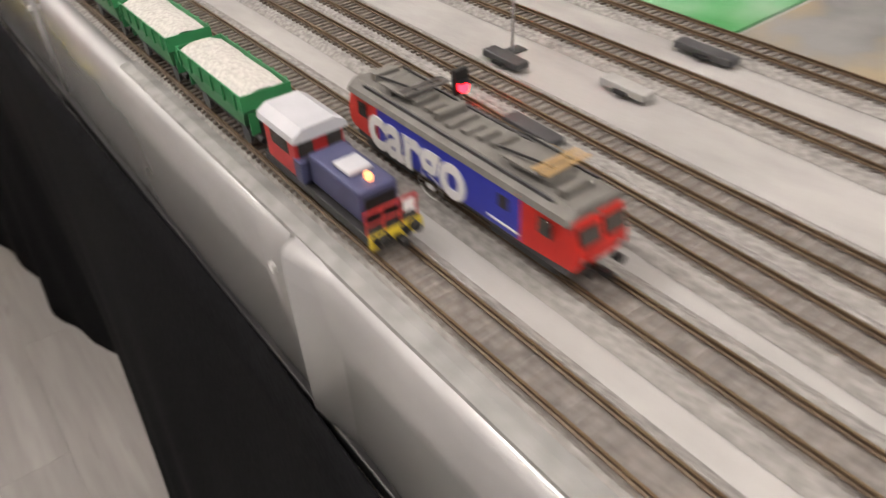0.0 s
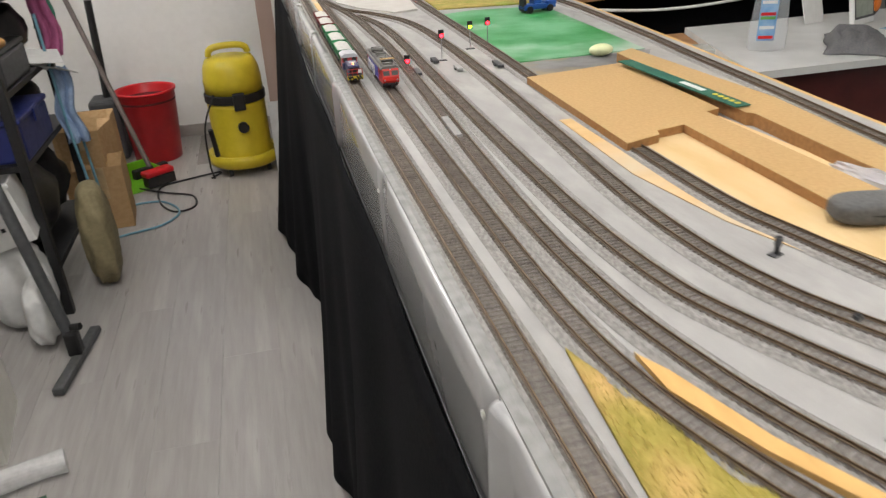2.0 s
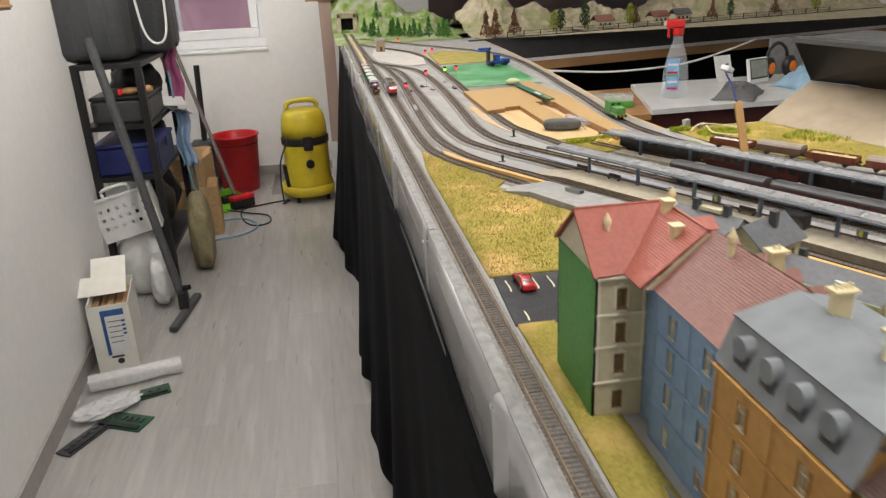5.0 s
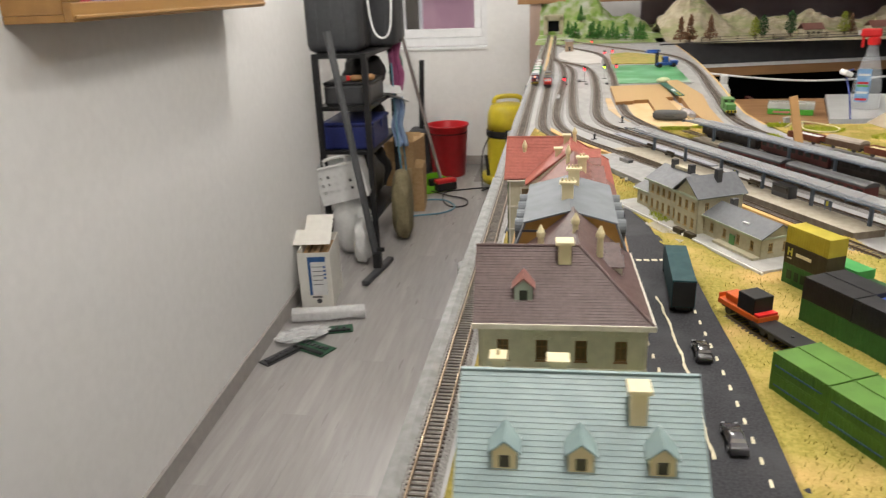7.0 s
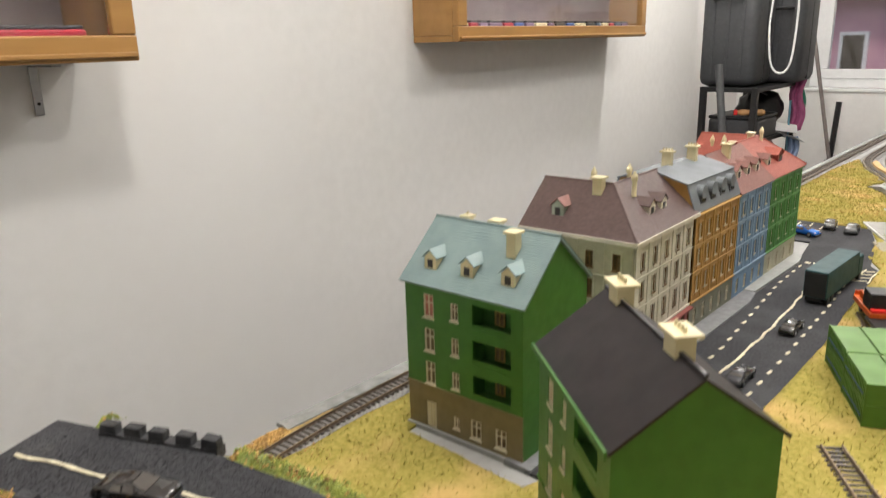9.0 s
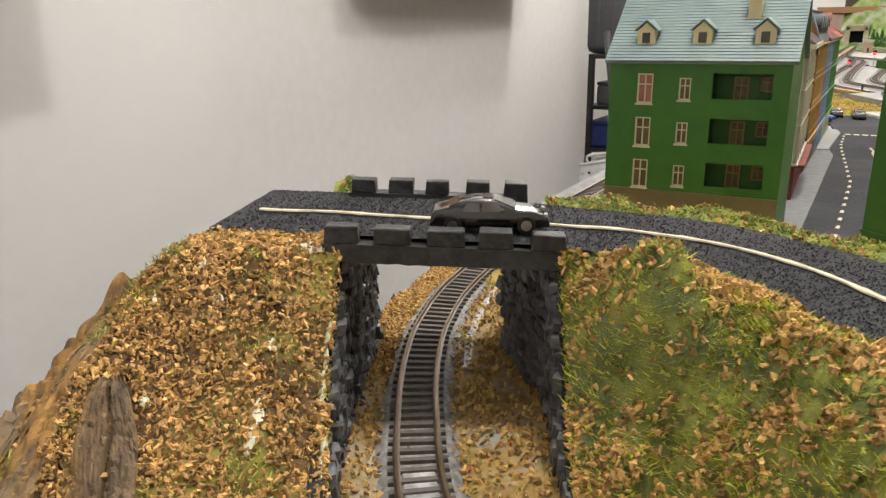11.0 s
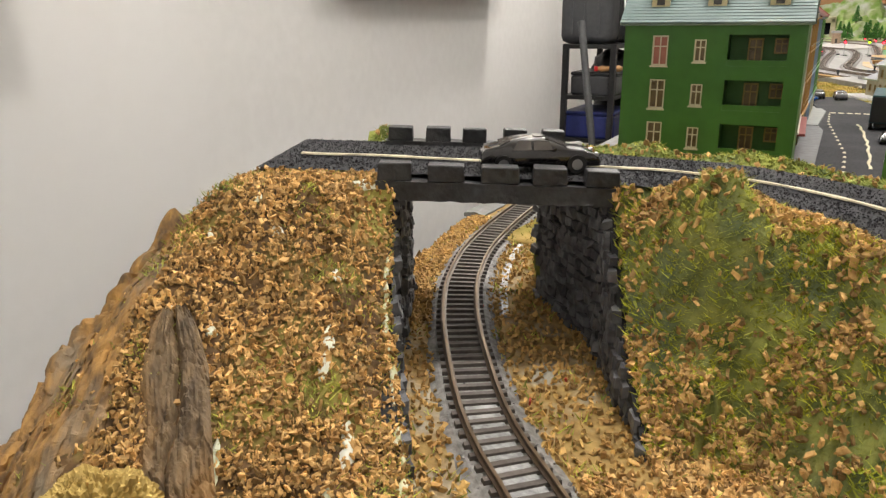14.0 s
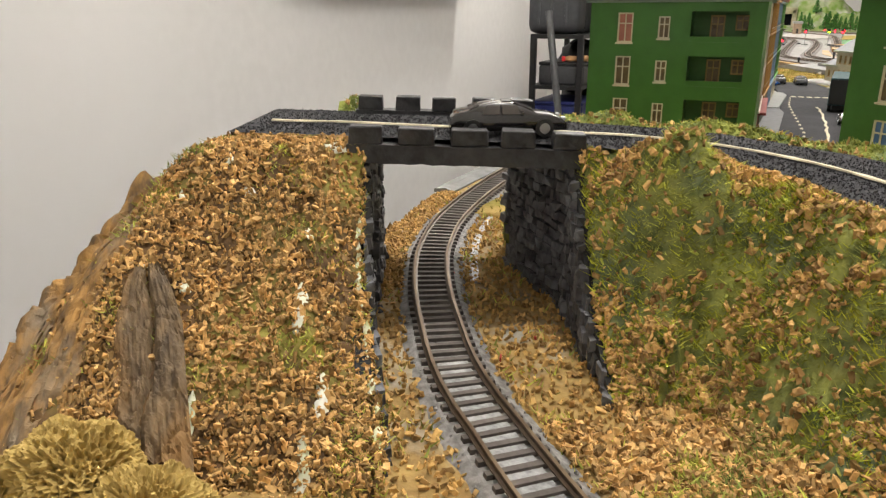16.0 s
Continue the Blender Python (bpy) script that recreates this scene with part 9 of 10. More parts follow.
for k, (x, m) in enumerate(((0.70, pm("orange_tanker", (0.60, 0.26, 0.03), rough=0.4)), (0.86, MATS["orange_tanker"]), (1.02, M_CREAM), (1.30, REDBR), (1.50, MATS["orange_tanker"]))):
    t = thing("display_wagon", "bright orange wagon on the shelf track" if m is MATS["orange_tanker"] else "pale or brown wagon on the shelf track", "model wagon", x, 2.67, 1.3392, 0, group="wagons on the shelf")
    part("body", bx(-0.055, 0.055, -0.013, 0.013, 0.010, 0.040, 0.004), m, t)
    part("underframe", bx(-0.065, 0.065, -0.010, 0.010, 0.006, 0.010), M_BLACK, t)
    for px in (-0.04, 0.04):
        part("wheelset", cy((px, -0.0075, 0.0045), (px, 0.0075, 0.0045), 0.0045, n=14), M_GREYDARK, t)
for k, (x0, x1, m) in enumerate(((0.20, 0.46, BRNC), (0.46, 0.60, M_CARD), (1.1, 1.25, M_WHITE), (1.7, 2.1, M_LAMIN))):
    b = thing("storage_box", "closed storage box at the back of the shelf", "box", (x0 + x1) / 2, 3.0, 1.3302, 0, group="boxes on the shelf")
    part("carton", bx(-(x1 - x0) / 2, (x1 - x0) / 2, -0.1, 0.1, 0, 0.20 + 0.05 * k, 0.003), m, b)
    part("lid", bx(-(x1 - x0) / 2 - 0.004, (x1 - x0) / 2 + 0.004, -0.104, 0.104, 0.20 + 0.05 * k, 0.22 + 0.05 * k, 0.002), m, b)

M_MOUNT = pm("mountain_flock", (0.16, 0.27, 0.045), (0.30, 0.34, 0.16), 22, 0.95, 0.8, 120, c3=(0.40, 0.40, 0.34), scale3=11)
M_ROCK = pm("tan_plaster_rock", (0.46, 0.40, 0.29), (0.34, 0.29, 0.20), 30, 0.85, 0.9, 60, c3=(0.26, 0.28, 0.13), scale3=9)


def terrain(name, label, x0, x1, y0, y1, height, mat, cell=0.014, cat="model hill"):
    ob = tagged(new(name), label, cat)
    nx, ny = int((x1 - x0) / cell), int((y1 - y0) / cell)
    vs = []
    for i in range(nx + 1):
        for j in range(ny + 1):
            x, y = x0 + (x1 - x0) * i / nx, y0 + (y1 - y0) * j / ny
            vs.append((x, y, T + 0.003 + max(0.0, height(x, y))))
    fs = [(i * (ny + 1) + j, (i + 1) * (ny + 1) + j, (i + 1) * (ny + 1) + j + 1, i * (ny + 1) + j + 1) for i in range(nx) for j in range(ny)]
    raw("terrain_skin", vs, fs, mat, ob)
    return ob


def gauss(x, y, cx, cy_, sx, sy_, h):
    return h * math.exp(-((x - cx) / sx) ** 2 - ((y - cy_) / sy_) ** 2)


def mount_h(x, y):
    h = gauss(x, y, 0.08, 2.70, 0.15, 0.16, 0.27) + gauss(x, y, 0.28, 2.62, 0.12, 0.14, 0.17) + gauss(x, y, 0.22, 2.36, 0.10, 0.09, 0.085) + gauss(x, y, 0.40, 2.34, 0.10, 0.10, 0.07) + gauss(x, y, 0.50, 2.55, 0.09, 0.12, 0.09)
    h = min(h, 0.255 + 0.02 * fbm(x, y, 8))
    h += 0.030 * fbm(x, y, 11, 1) * min(1, h / 0.05) + 0.012 * fbm(x, y, 40, 2) * min(1, h / 0.05)
    front = np.interp(x, [-0.05, 0.10, 0.13, 0.40, 0.65], [2.52, 2.52, 2.12, 1.85, 1.72])
    k = min(1.0, max(0.0, (y - front) / 0.05))
    return h * k


terrain("green_mountain", "green flocked mountain with grey rock over the tunnel", -0.035, 0.66, 1.75, 3.0, mount_h, M_MOUNT, 0.012)
tp_ = thing("tunnel_portal", "dark arched tunnel portal at the mountain's foot", "tunnel portal", 0.045, 2.50, T, 0)
bm = bmesh.new()
box(bm, -0.055, -0.030, 0, 0.05, 0, 0.105, 0.004)
part("pier", bm, M_ROCK, tp_)
part("pier", bx(0.035, 0.060, 0, 0.05, 0, 0.105, 0.004), M_ROCK, tp_)
part("lintel", bx(-0.055, 0.060, 0, 0.05, 0.080, 0.115, 0.006), M_ROCK, tp_)
# black plate across the opening paints the tunnel's inner darkness
part("dark_bore", bx(-0.030, 0.035, 0.030, 0.045, 0, 0.080), M_CLOTH, tp_)


def rock_h(x, y):
    e = y - fy(x) - 0.05
    k = min(1.0, max(0.0, e / 0.16))
    h = gauss(x, y, 0.76, 2.15, 0.16, 0.20, 0.20) + gauss(x, y, 1.05, 2.3, 0.10, 0.2, 0.09) + gauss(x, y, 1.42, 2.45, 0.25, 0.2, 0.08) + gauss(x, y, 2.25, 2.6, 0.30, 0.28, 0.22) + gauss(x, y, 2.9, 2.7, 0.3, 0.28, 0.20)
    return k * (h + 0.045 * fbm(x, y, 7, 5) * min(1, h / 0.05) + 0.014 * fbm(x, y, 30, 6)) + 0.004 * fbm(x, y, 20, 2)


terrain("rocky_scenery", "tan plaster rocks and pale ground on the far shelf", 0.60, 3.25, 1.62, 3.2, lambda x, y: rock_h(x, y) if y > fy(x) + 0.01 else 0.0, M_ROCK, 0.020)
M_LEAF = pm("green_foliage", (0.055, 0.19, 0.025), (0.035, 0.12, 0.018), 60, 0.9, island=0.4)
M_LEAFY = pm("yellow_green_foliage", (0.24, 0.27, 0.03), (0.18, 0.21, 0.025), 60, 0.9, island=0.4)
M_LEAFD = pm("dark_green_foliage", (0.02, 0.065, 0.015), (0.015, 0.05, 0.012), 60, 0.9, island=0.4)
M_FIRB = pm("brown_fir_foliage", (0.15, 0.068, 0.03), (0.11, 0.048, 0.022), 60, 0.9, island=0.35)
M_TRUNK = pm("thin_brown_trunk", (0.08, 0.05, 0.03), rough=0.9)


def tree(x, y, z, h, mat, label, cone=True, seed=1, group="model trees"):
    t = thing("model_tree", label, "model tree", x, y, z, 0, group=group)
    part("trunk", cy((0, 0, 0), (0, 0, h * 0.8), h * 0.03, h * 0.012, 8), M_TRUNK, t)
    r = random.Random(seed)

    def put(q):
        f = q.random() ** (1.4 if cone else 1.0)
        rad = h * (0.26 * (1 - f) + 0.02 if cone else 0.24 * math.sin(math.pi * min(1, 0.12 + f * 0.88)) + 0.02) * math.sqrt(q.random()) * (1 + 0.2 * math.sin(9 * f))
        a = q.uniform(0, 6.3)
        return (rad * math.cos(a), rad * math.sin(a), h * (0.14 + 0.86 * f))
    vv, ff = chips(420, put, h * 0.045, seed, 0.5)
    raw("crown", vv, ff, mat, t)


tr_ = random.Random(12)
k = 0
for x, y, h, m in ((0.150, 2.11, 0.075, M_LEAF), (0.17, 2.19, 0.085, M_LEAF), (0.185, 2.08, 0.060, M_LEAF), (0.245, 2.05, 0.085, M_LEAF), (0.262, 2.09, 0.095, M_LEAF), (0.285, 2.04, 0.08, M_LEAF), (0.315, 2.06, 0.07, M_LEAF), (0.335, 2.00, 0.065, M_LEAF), (0.36, 2.03, 0.09, M_LEAF), (0.38, 1.97, 0.07, M_LEAF), (0.42, 1.93, 0.10, M_LEAF), (0.465, 1.90, 0.07, M_LEAF), (0.485, 1.88, 0.095, M_LEAF), (0.50, 1.86, 0.085, M_LEAF), (0.13, 2.28, 0.08, M_LEAF), (0.20, 2.32, 0.09, M_LEAF), (0.30, 2.22, 0.08, M_LEAF)):
    tree(x, y, T + 0.003 + max(0, mount_h(x, y)) - 0.003, h, m, "small green model tree on the mountain's foot", True, 50 + k)
    k += 1
for x, e, h, m, c in ((0.66, 0.10, 0.120, M_FIRB, True), (0.70, 0.07, 0.130, M_FIRB, True), (0.80, 0.09, 0.120, M_FIRB, True), (1.02, 0.12, 0.10, M_LEAFY, False), (1.07, 0.16, 0.11, M_LEAFD, False), (1.20, 0.14, 0.12, M_LEAFD, False), (1.47, 0.16, 0.11, M_LEAFY, False), (1.52, 0.2, 0.10, M_FIRB, True), (1.96, 0.12, 0.10, M_FIRB, True), (2.1, 0.15, 0.09, M_LEAFD, False), (2.4, 0.14, 0.10, M_FIRB, True), (2.7, 0.15, 0.11, M_LEAFY, False)):
    y = fy(x) + e
    tree(x, y, T + 0.003 + max(0, rock_h(x, y)) - 0.004, h, m, "brown fir on the far shelf" if m is M_FIRB else "rounded model tree on the far shelf", c, 90 + k)
    k += 1
for x, e, m in ((1.30, 0.14, DULLRED), (1.64, 0.16, DULLRED), (1.80, 0.20, SLATER)):
    y = fy(x) + e
    hh_ = thing("far_model_house", "small pale model house with a low roof", "model house", x, y, T + max(0.002, rock_h(x, y)), 8, group="houses on the far shelf")
    part("wall", bx(-0.045, 0.045, -0.03, 0.03, 0, 0.035), CREAMW, hh_)
    roof_from(hh_, [[(-0.052, -0.038, 0.034), (0.052, -0.038, 0.034), (0.052, 0, 0.062), (-0.052, 0, 0.062)], [(0.052, 0.038, 0.034), (-0.052, 0.038, 0.034), (-0.052, 0, 0.062), (0.052, 0, 0.062)]], m, 0.002)
    for px in (-0.025, 0.0, 0.025):
        part("window", bx(px - 0.005, px + 0.005, -0.0306, -0.0296, 0.012, 0.024), M_PANE, hh_)
fenc = tagged(new("rail_fence"), "low brown rail fence along the far shelf's edge", "fence")
for k in range(24):
    x = 0.75 + 0.085 * k
    part("post", bx(x - 0.002, x + 0.002, fy(x) + 0.03, fy(x) + 0.034, T, T + 0.028), BRNC, fenc)
for zz in (0.012, 0.024):
    part("rail", sweep([Vector((x, fy(x) + 0.03, T + zz)) for x in (0.75, 1.6, 2.7)], [(-0.001, 0), (-0.001, 0.002), (0.001, 0.002), (0.001, 0)]), BRNC, fenc)
dcb = tagged(new("drooping_cable"), "white cable drooping in front of the far shelf", "cable")
part("strand", wire([(0.72, 1.50, 1.005), (0.95, 1.42, 0.985), (1.2, 1.40, 0.972), (1.5, 1.42, 0.985), (1.75, 1.50, 1.02), (1.95, 1.6, 1.05)], 0.0045, 8, 0.03), M_WHITE, dcb)

# ---- desk and what lies on it ----
dk = tagged(new("work_desk"), "white-topped desk with a dark red front", "desk")
slab_part("desk_top", [(1.05, 0.745), (1.98, 0.755), (2.05, 1.34), (1.22, 1.34)], 0.902, 0.921, M_DESK, dk)
part("front_panel", bx(0.93, 2.6, 0.80, 0.82, 0.0, 0.895), M_MAROON, dk, "dark red panel")
part("side_panel", bx(0.93, 0.95, 0.82, 1.5, 0.0, 0.895), M_MAROON, dk)
slab_part("wood_leaf", [(0.62, 0.80), (1.048, 0.745), (1.215, 1.34), (0.70, 1.34)], 0.885, 0.905, M_PINE, dk, "brown wooden leaf")
sp = thing("spray_bottle", "clear spray bottle with a red trigger and a blue label", "spray bottle", 1.235, 0.955, 0.9215, -20)
bm = bmesh.new()
rows = []
for z, rx, ry in ((0.0, 0.044, 0.026), (0.006, 0.050, 0.030), (0.06, 0.050, 0.030), (0.13, 0.043, 0.027), (0.18, 0.030, 0.022), (0.215, 0.019, 0.018), (0.235, 0.018, 0.018)):
    rows.append([bm.verts.new((rx * math.cos(2 * math.pi * j / 28), ry * math.sin(2 * math.pi * j / 28), z)) for j in range(28)])
for a, b in zip(rows, rows[1:]):
    for j in range(28):
        bm.faces.new((a[j], a[(j + 1) % 28], b[(j + 1) % 28], b[j]))
bm.faces.new(rows[0][::-1])
bm.faces.new(rows[-1])
part("flask", bm, pm("clear_bottle", (0.80, 0.84, 0.88), (0.74, 0.78, 0.82), 6, 0.06, alpha=0.22, spec=0.7), sp, smooth=True)
lab_b = pm("blue_label", (0.12, 0.30, 0.58), (0.32, 0.48, 0.66), 30, 0.4)
lbl = part("label", bx(-0.037, 0.008, -0.0322, -0.0312, 0.030, 0.150, 0.0004), lab_b, sp, "blue printed label")
for z0, m in ((0.035, M_RED), (0.060, M_WHITE), (0.085, pm("label_green", (0.15, 0.42, 0.10), rough=0.4)), (0.095, M_RED), (0.125, M_WHITE)):
    part("print_bar", bx(-0.034, 0.004, -0.0327, -0.0322, z0, z0 + 0.008), m, lbl)
part("collar", lathe([(0.020, 0.235), (0.021, 0.240), (0.021, 0.258), (0.016, 0.262)], 24), M_RED, sp)
hdm = part("spray_head", bx(-0.045, 0.022, -0.013, 0.013, 0.262, 0.292, 0.006), M_RED, sp)
part("trigger", bx(-0.040, -0.030, -0.006, 0.006, 0.225, 0.264, 0.003, None), M_RED, hdm)
part("nozzle", bx(-0.054, -0.045, -0.008, 0.008, 0.270, 0.286, 0.002), M_WHITE, hdm)
pbx = thing("green_box", "flat clear box with a bright green base", "box", 0.975, 0.955, 0.9055, -18)
part("base", bx(-0.08, 0.08, -0.035, 0.035, 0, 0.022, 0.003), pm("bright_green_plastic", (0.07, 0.36, 0.03), rough=0.4), pbx)
part("clear_lid", bx(-0.082, 0.082, -0.037, 0.037, 0.0222, 0.045, 0.003), pm("hazy_clear_lid", (0.75, 0.80, 0.78), rough=0.2, alpha=0.5), pbx)
part("label", bx(-0.06, 0.0, -0.0356, -0.035, 0.006, 0.014), pm("pink_label", (0.55, 0.2, 0.2), rough=0.5), pbx)


def cloth(name, label, x, y, z, sx, sy_, sz, mat, seed, cat="cloth"):
    t = thing(name, label, cat, x, y, z, seed * 37 % 60)
    bm = bmesh.new()
    n = 26
    g = []
    for i in range(n + 1):
        row = []
        for j in range(n + 1):
            u, v_ = i / n * 2 - 1, j / n * 2 - 1
            e = max(0.0, 1 - (u * u) ** 1.5) * max(0.0, 1 - (v_ * v_) ** 1.5)
            w = 1 + 0.18 * noise.noise(Vector((u * 1.3, v_ * 1.3, seed)))
            row.append(bm.verts.new((u * sx * w, v_ * sy_ * w, 0.002 + sz * e * (0.55 + 0.6 * abs(noise.noise(Vector((u * 2.2, v_ * 2.2, seed + 4))))))))
        g.append(row)
    for i in range(n):
        for j in range(n):
            bm.faces.new((g[i][j], g[i + 1][j], g[i + 1][j + 1], g[i][j + 1]))
    ob = part("folds", bm, mat, t, smooth=True)
    ob.modifiers.new("thickness", "SOLIDIFY").thickness = 0.002
    return t


cloth("grey_rag", "crumpled dark grey rag on the desk", 1.475, 0.905, 0.9215, 0.14, 0.075, 0.060, pm("grey_rag_cloth", (0.15, 0.15, 0.155), (0.12, 0.12, 0.125), 200, 0.95, 0.3, 600), 3)
cloth("blue_towel", "crumpled light blue towel on the desk", 1.86, 0.97, 0.9215, 0.15, 0.10, 0.115, pm("light_blue_towel", (0.28, 0.42, 0.54), (0.22, 0.35, 0.47), 200, 0.95, 0.4, 500), 5)
gm = thing("desk_weather_station", "white framed display with a grey screen leaning back", "display", 1.705, 1.14, 0.9215, 22)
part("frame", bx(-0.062, 0.062, -0.008, 0.008, 0.0, 0.105, 0.005, pose(0, 0, 0, -12, 0, 0)), M_WHITE, gm)
part("screen", bx(-0.050, 0.050, -0.0092, -0.0085, 0.025, 0.095, 0, pose(0, 0, 0, -12, 0, 0)), pm("lcd_grey", (0.30, 0.33, 0.28), rough=0.3), gm)
part("bezel", bx(-0.056, 0.056, -0.0086, -0.0082, 0.018, 0.100, 0, pose(0, 0, 0, -12, 0, 0)), M_GREYDARK, gm)
ppr = thing("folded_paper", "folded white paper sheet beside the display", "paper", 1.60, 1.22, 0.9215, 15)
part("sheet", bx(-0.045, 0.045, -0.0015, 0.0015, 0, 0.115, 0, pose(0, 0, 0, -18, 0, 0)), M_WHITE, ppr)
em = thing("ear_defenders", "black ear defenders with orange pads", "ear defenders", 1.84, 1.235, 0.9215, 12)
part("headband", wire([(-0.055, 0, 0.05), (-0.050, 0, 0.115), (0.0, 0, 0.150), (0.050, 0, 0.115), (0.055, 0, 0.05)], 0.007), M_BLACK, em)
for s in (-1, 1):
    cp_ = part("cup", lathe([(0.030, 0), (0.036, 0.01), (0.036, 0.025), (0.024, 0.036)], 20), M_BLACK, em, smooth=True)
    cp_.data.transform(Matrix.Translation((s * 0.058, 0, 0.050)) @ pose(0, 0, 0, 90, 0, 0) @ Matrix.Diagonal((0.9, 1.25, 1, 1)))
    oo = part("orange_pad", lathe([(0.018, 0.030), (0.020, 0.038), (0.012, 0.042)], 18), pm("orange_pad_plastic", (0.75, 0.20, 0.02), rough=0.4), em)
    oo.data.transform(Matrix.Translation((s * 0.058, 0, 0.050)) @ pose(0, 0, 0, 90, 0, 0) @ Matrix.Diagonal((0.9, 1.25, 1, 1)))
gb = thing("glue_bottle", "white and yellow glue bottle standing on its cap", "glue bottle", 1.975, 1.20, 0.9215, 0)
part("flask", lathe([(0.024, 0.045), (0.028, 0.06), (0.030, 0.16), (0.026, 0.172)], 24), M_WHITE, gb, smooth=True)
part("cap", lathe([(0.018, 0.0), (0.020, 0.03), (0.024, 0.045)], 20), pm("glue_yellow", (0.70, 0.56, 0.03), rough=0.4), gb)
part("label", lathe([(0.0302, 0.075), (0.0308, 0.105), (0.0302, 0.106)], 24), MATS["glue_yellow"], gb)
gp = thing("grey_backboard", "plain grey board standing behind the desk", "board", 2.25, 1.42, 0.0, 0)
part("sheet", bx(-0.33, 0.45, -0.01, 0.01, 0.0, 1.07), pm("mid_grey_board", (0.22, 0.22, 0.225), rough=0.6), gp)
oc2 = thing("office_chair", "dark grey padded office chair at the desk", "office chair", 1.46, 0.30, 0.0, 70)
M_SEAT = pm("charcoal_upholstery", (0.030, 0.031, 0.033), (0.023, 0.024, 0.026), 150, 0.95, 0.3, 400)
bm = bmesh.new()
bmesh.ops.create_icosphere(bm, subdivisions=4, radius=1.0)
for v_ in bm.verts:
    x, y, z = v_.co
    v_.co = (math.copysign(abs(x) ** 0.5, x) * 0.23, math.copysign(abs(y) ** 0.8, y) * 0.05 + 0.03 * x * x, 0.76 + math.copysign(abs(z) ** 0.6, z) * 0.24)
part("backrest", bm, M_SEAT, oc2, smooth=True)
part("seat", bx(-0.24, 0.24, -0.50, -0.04, 0.43, 0.51, 0.03), M_SEAT, oc2)
part("column", cy((0, -0.25, 0.08), (0, -0.25, 0.44), 0.026, n=18), M_STEEL, oc2)
part("back_stem", bx(-0.03, 0.03, -0.06, -0.02, 0.40, 0.62, 0.006), M_BLACK, oc2)
for k in range(5):
    a = 2 * math.pi * k / 5
    ft = part("base_arm", cy((0, -0.25, 0.085), (0.27 * math.cos(a), -0.25 + 0.27 * math.sin(a), 0.065), 0.02, 0.014, 10), M_BLACK, oc2)
    part("castor", cy((0.27 * math.cos(a) - 0.012, -0.25 + 0.27 * math.sin(a), 0.027), (0.27 * math.cos(a) + 0.012, -0.25 + 0.27 * math.sin(a), 0.027), 0.027, n=16), M_BLACK, ft)

# ---- wall cabinets ----
def cabinet(y0, L, z0, h, D, label, seed):
    yc = y0
    c = thing("display_cabinet", label, "display cabinet", west(yc) + 0.001, yc, z0, 3.29, group="cabinets on the wall")
    t = 0.016
    for nm, q in (("bottom_board", (0, D - 0.012, 0, L, 0, t)), ("top_board", (0, D - 0.012, 0, L, h - t, h)), ("end_board", (0, D - 0.012, 0, t, t, h - t)), ("end_board", (0, D - 0.012, L - t, L, t, h - t))):
        part(nm, bx(*q, 0.002), M_OAK, c)
    part("back_board", bx(0.001, 0.006, t, L - t, t, h - t), pm("cabinet_back", (0.32, 0.27, 0.28), rough=0.7), c)
    fr = 0.040
    for nm, q in (("door_rail", (D - 0.012, D + 0.008, 0, L, 0, fr)), ("door_rail", (D - 0.012, D + 0.008, 0, L, h - fr, h)), ("door_stile", (D - 0.012, D + 0.008, 0, fr, fr, h - fr)), ("door_stile", (D - 0.012, D + 0.008, L - fr, L, fr, h - fr))):
        part(nm, bx(*q, 0.003), M_OAK, c)
    part("door_bead", bx(D + 0.008, D + 0.014, 0.004, L - 0.004, 0.006, 0.014, 0.002), M_OAK, c)
    p = part("glass_pane", bx(D - 0.006, D - 0.003, fr, L - fr, fr, h - fr), M_CLEAR, c)
    p.visible_shadow = False
    r = random.Random(seed)
    for k, zs in enumerate((t, h * 0.36, h * 0.68)):
        if k:
            part("shelf", bx(0.008, D - 0.016, t, L - t, zs - 0.006, zs), pm("glass_shelf", (0.55, 0.62, 0.60), rough=0.15), c)
    return c, L, h


COLS = [pm("red_model", (0.42, 0.02, 0.04), rough=0.4), pm("slate_model", (0.07, 0.10, 0.15), rough=0.4), M_WHITE, pm("mauve_model", (0.22, 0.14, 0.22), rough=0.5), M_GREYDARK, pm("silver_model", (0.35, 0.36, 0.38), rough=0.3), M_CREAM, pm("blue_model", (0.05, 0.10, 0.30), rough=0.4)]


def shelf_model(x, y, z, rz, L, m, label, kind):
    t = thing(kind, label, "model vehicle", x, y, z, rz, group="models in the cabinets")
    part("body", bx(-L / 2, L / 2, -0.013, 0.013, 0.008, 0.034, 0.004), m, t)
    part("roof", bx(-L / 2 + 0.004, L / 2 - 0.004, -0.011, 0.011, 0.034, 0.040, 0.002), M_GREYDARK, t)
    part("window_band", bx(-L / 2 + 0.008, L / 2 - 0.008, 0.0128, 0.0134, 0.021, 0.030), M_PANE, t)
    part("underframe", bx(-L / 2 + 0.003, L / 2 - 0.003, -0.010, 0.010, 0.0, 0.008), M_BLACK, t)


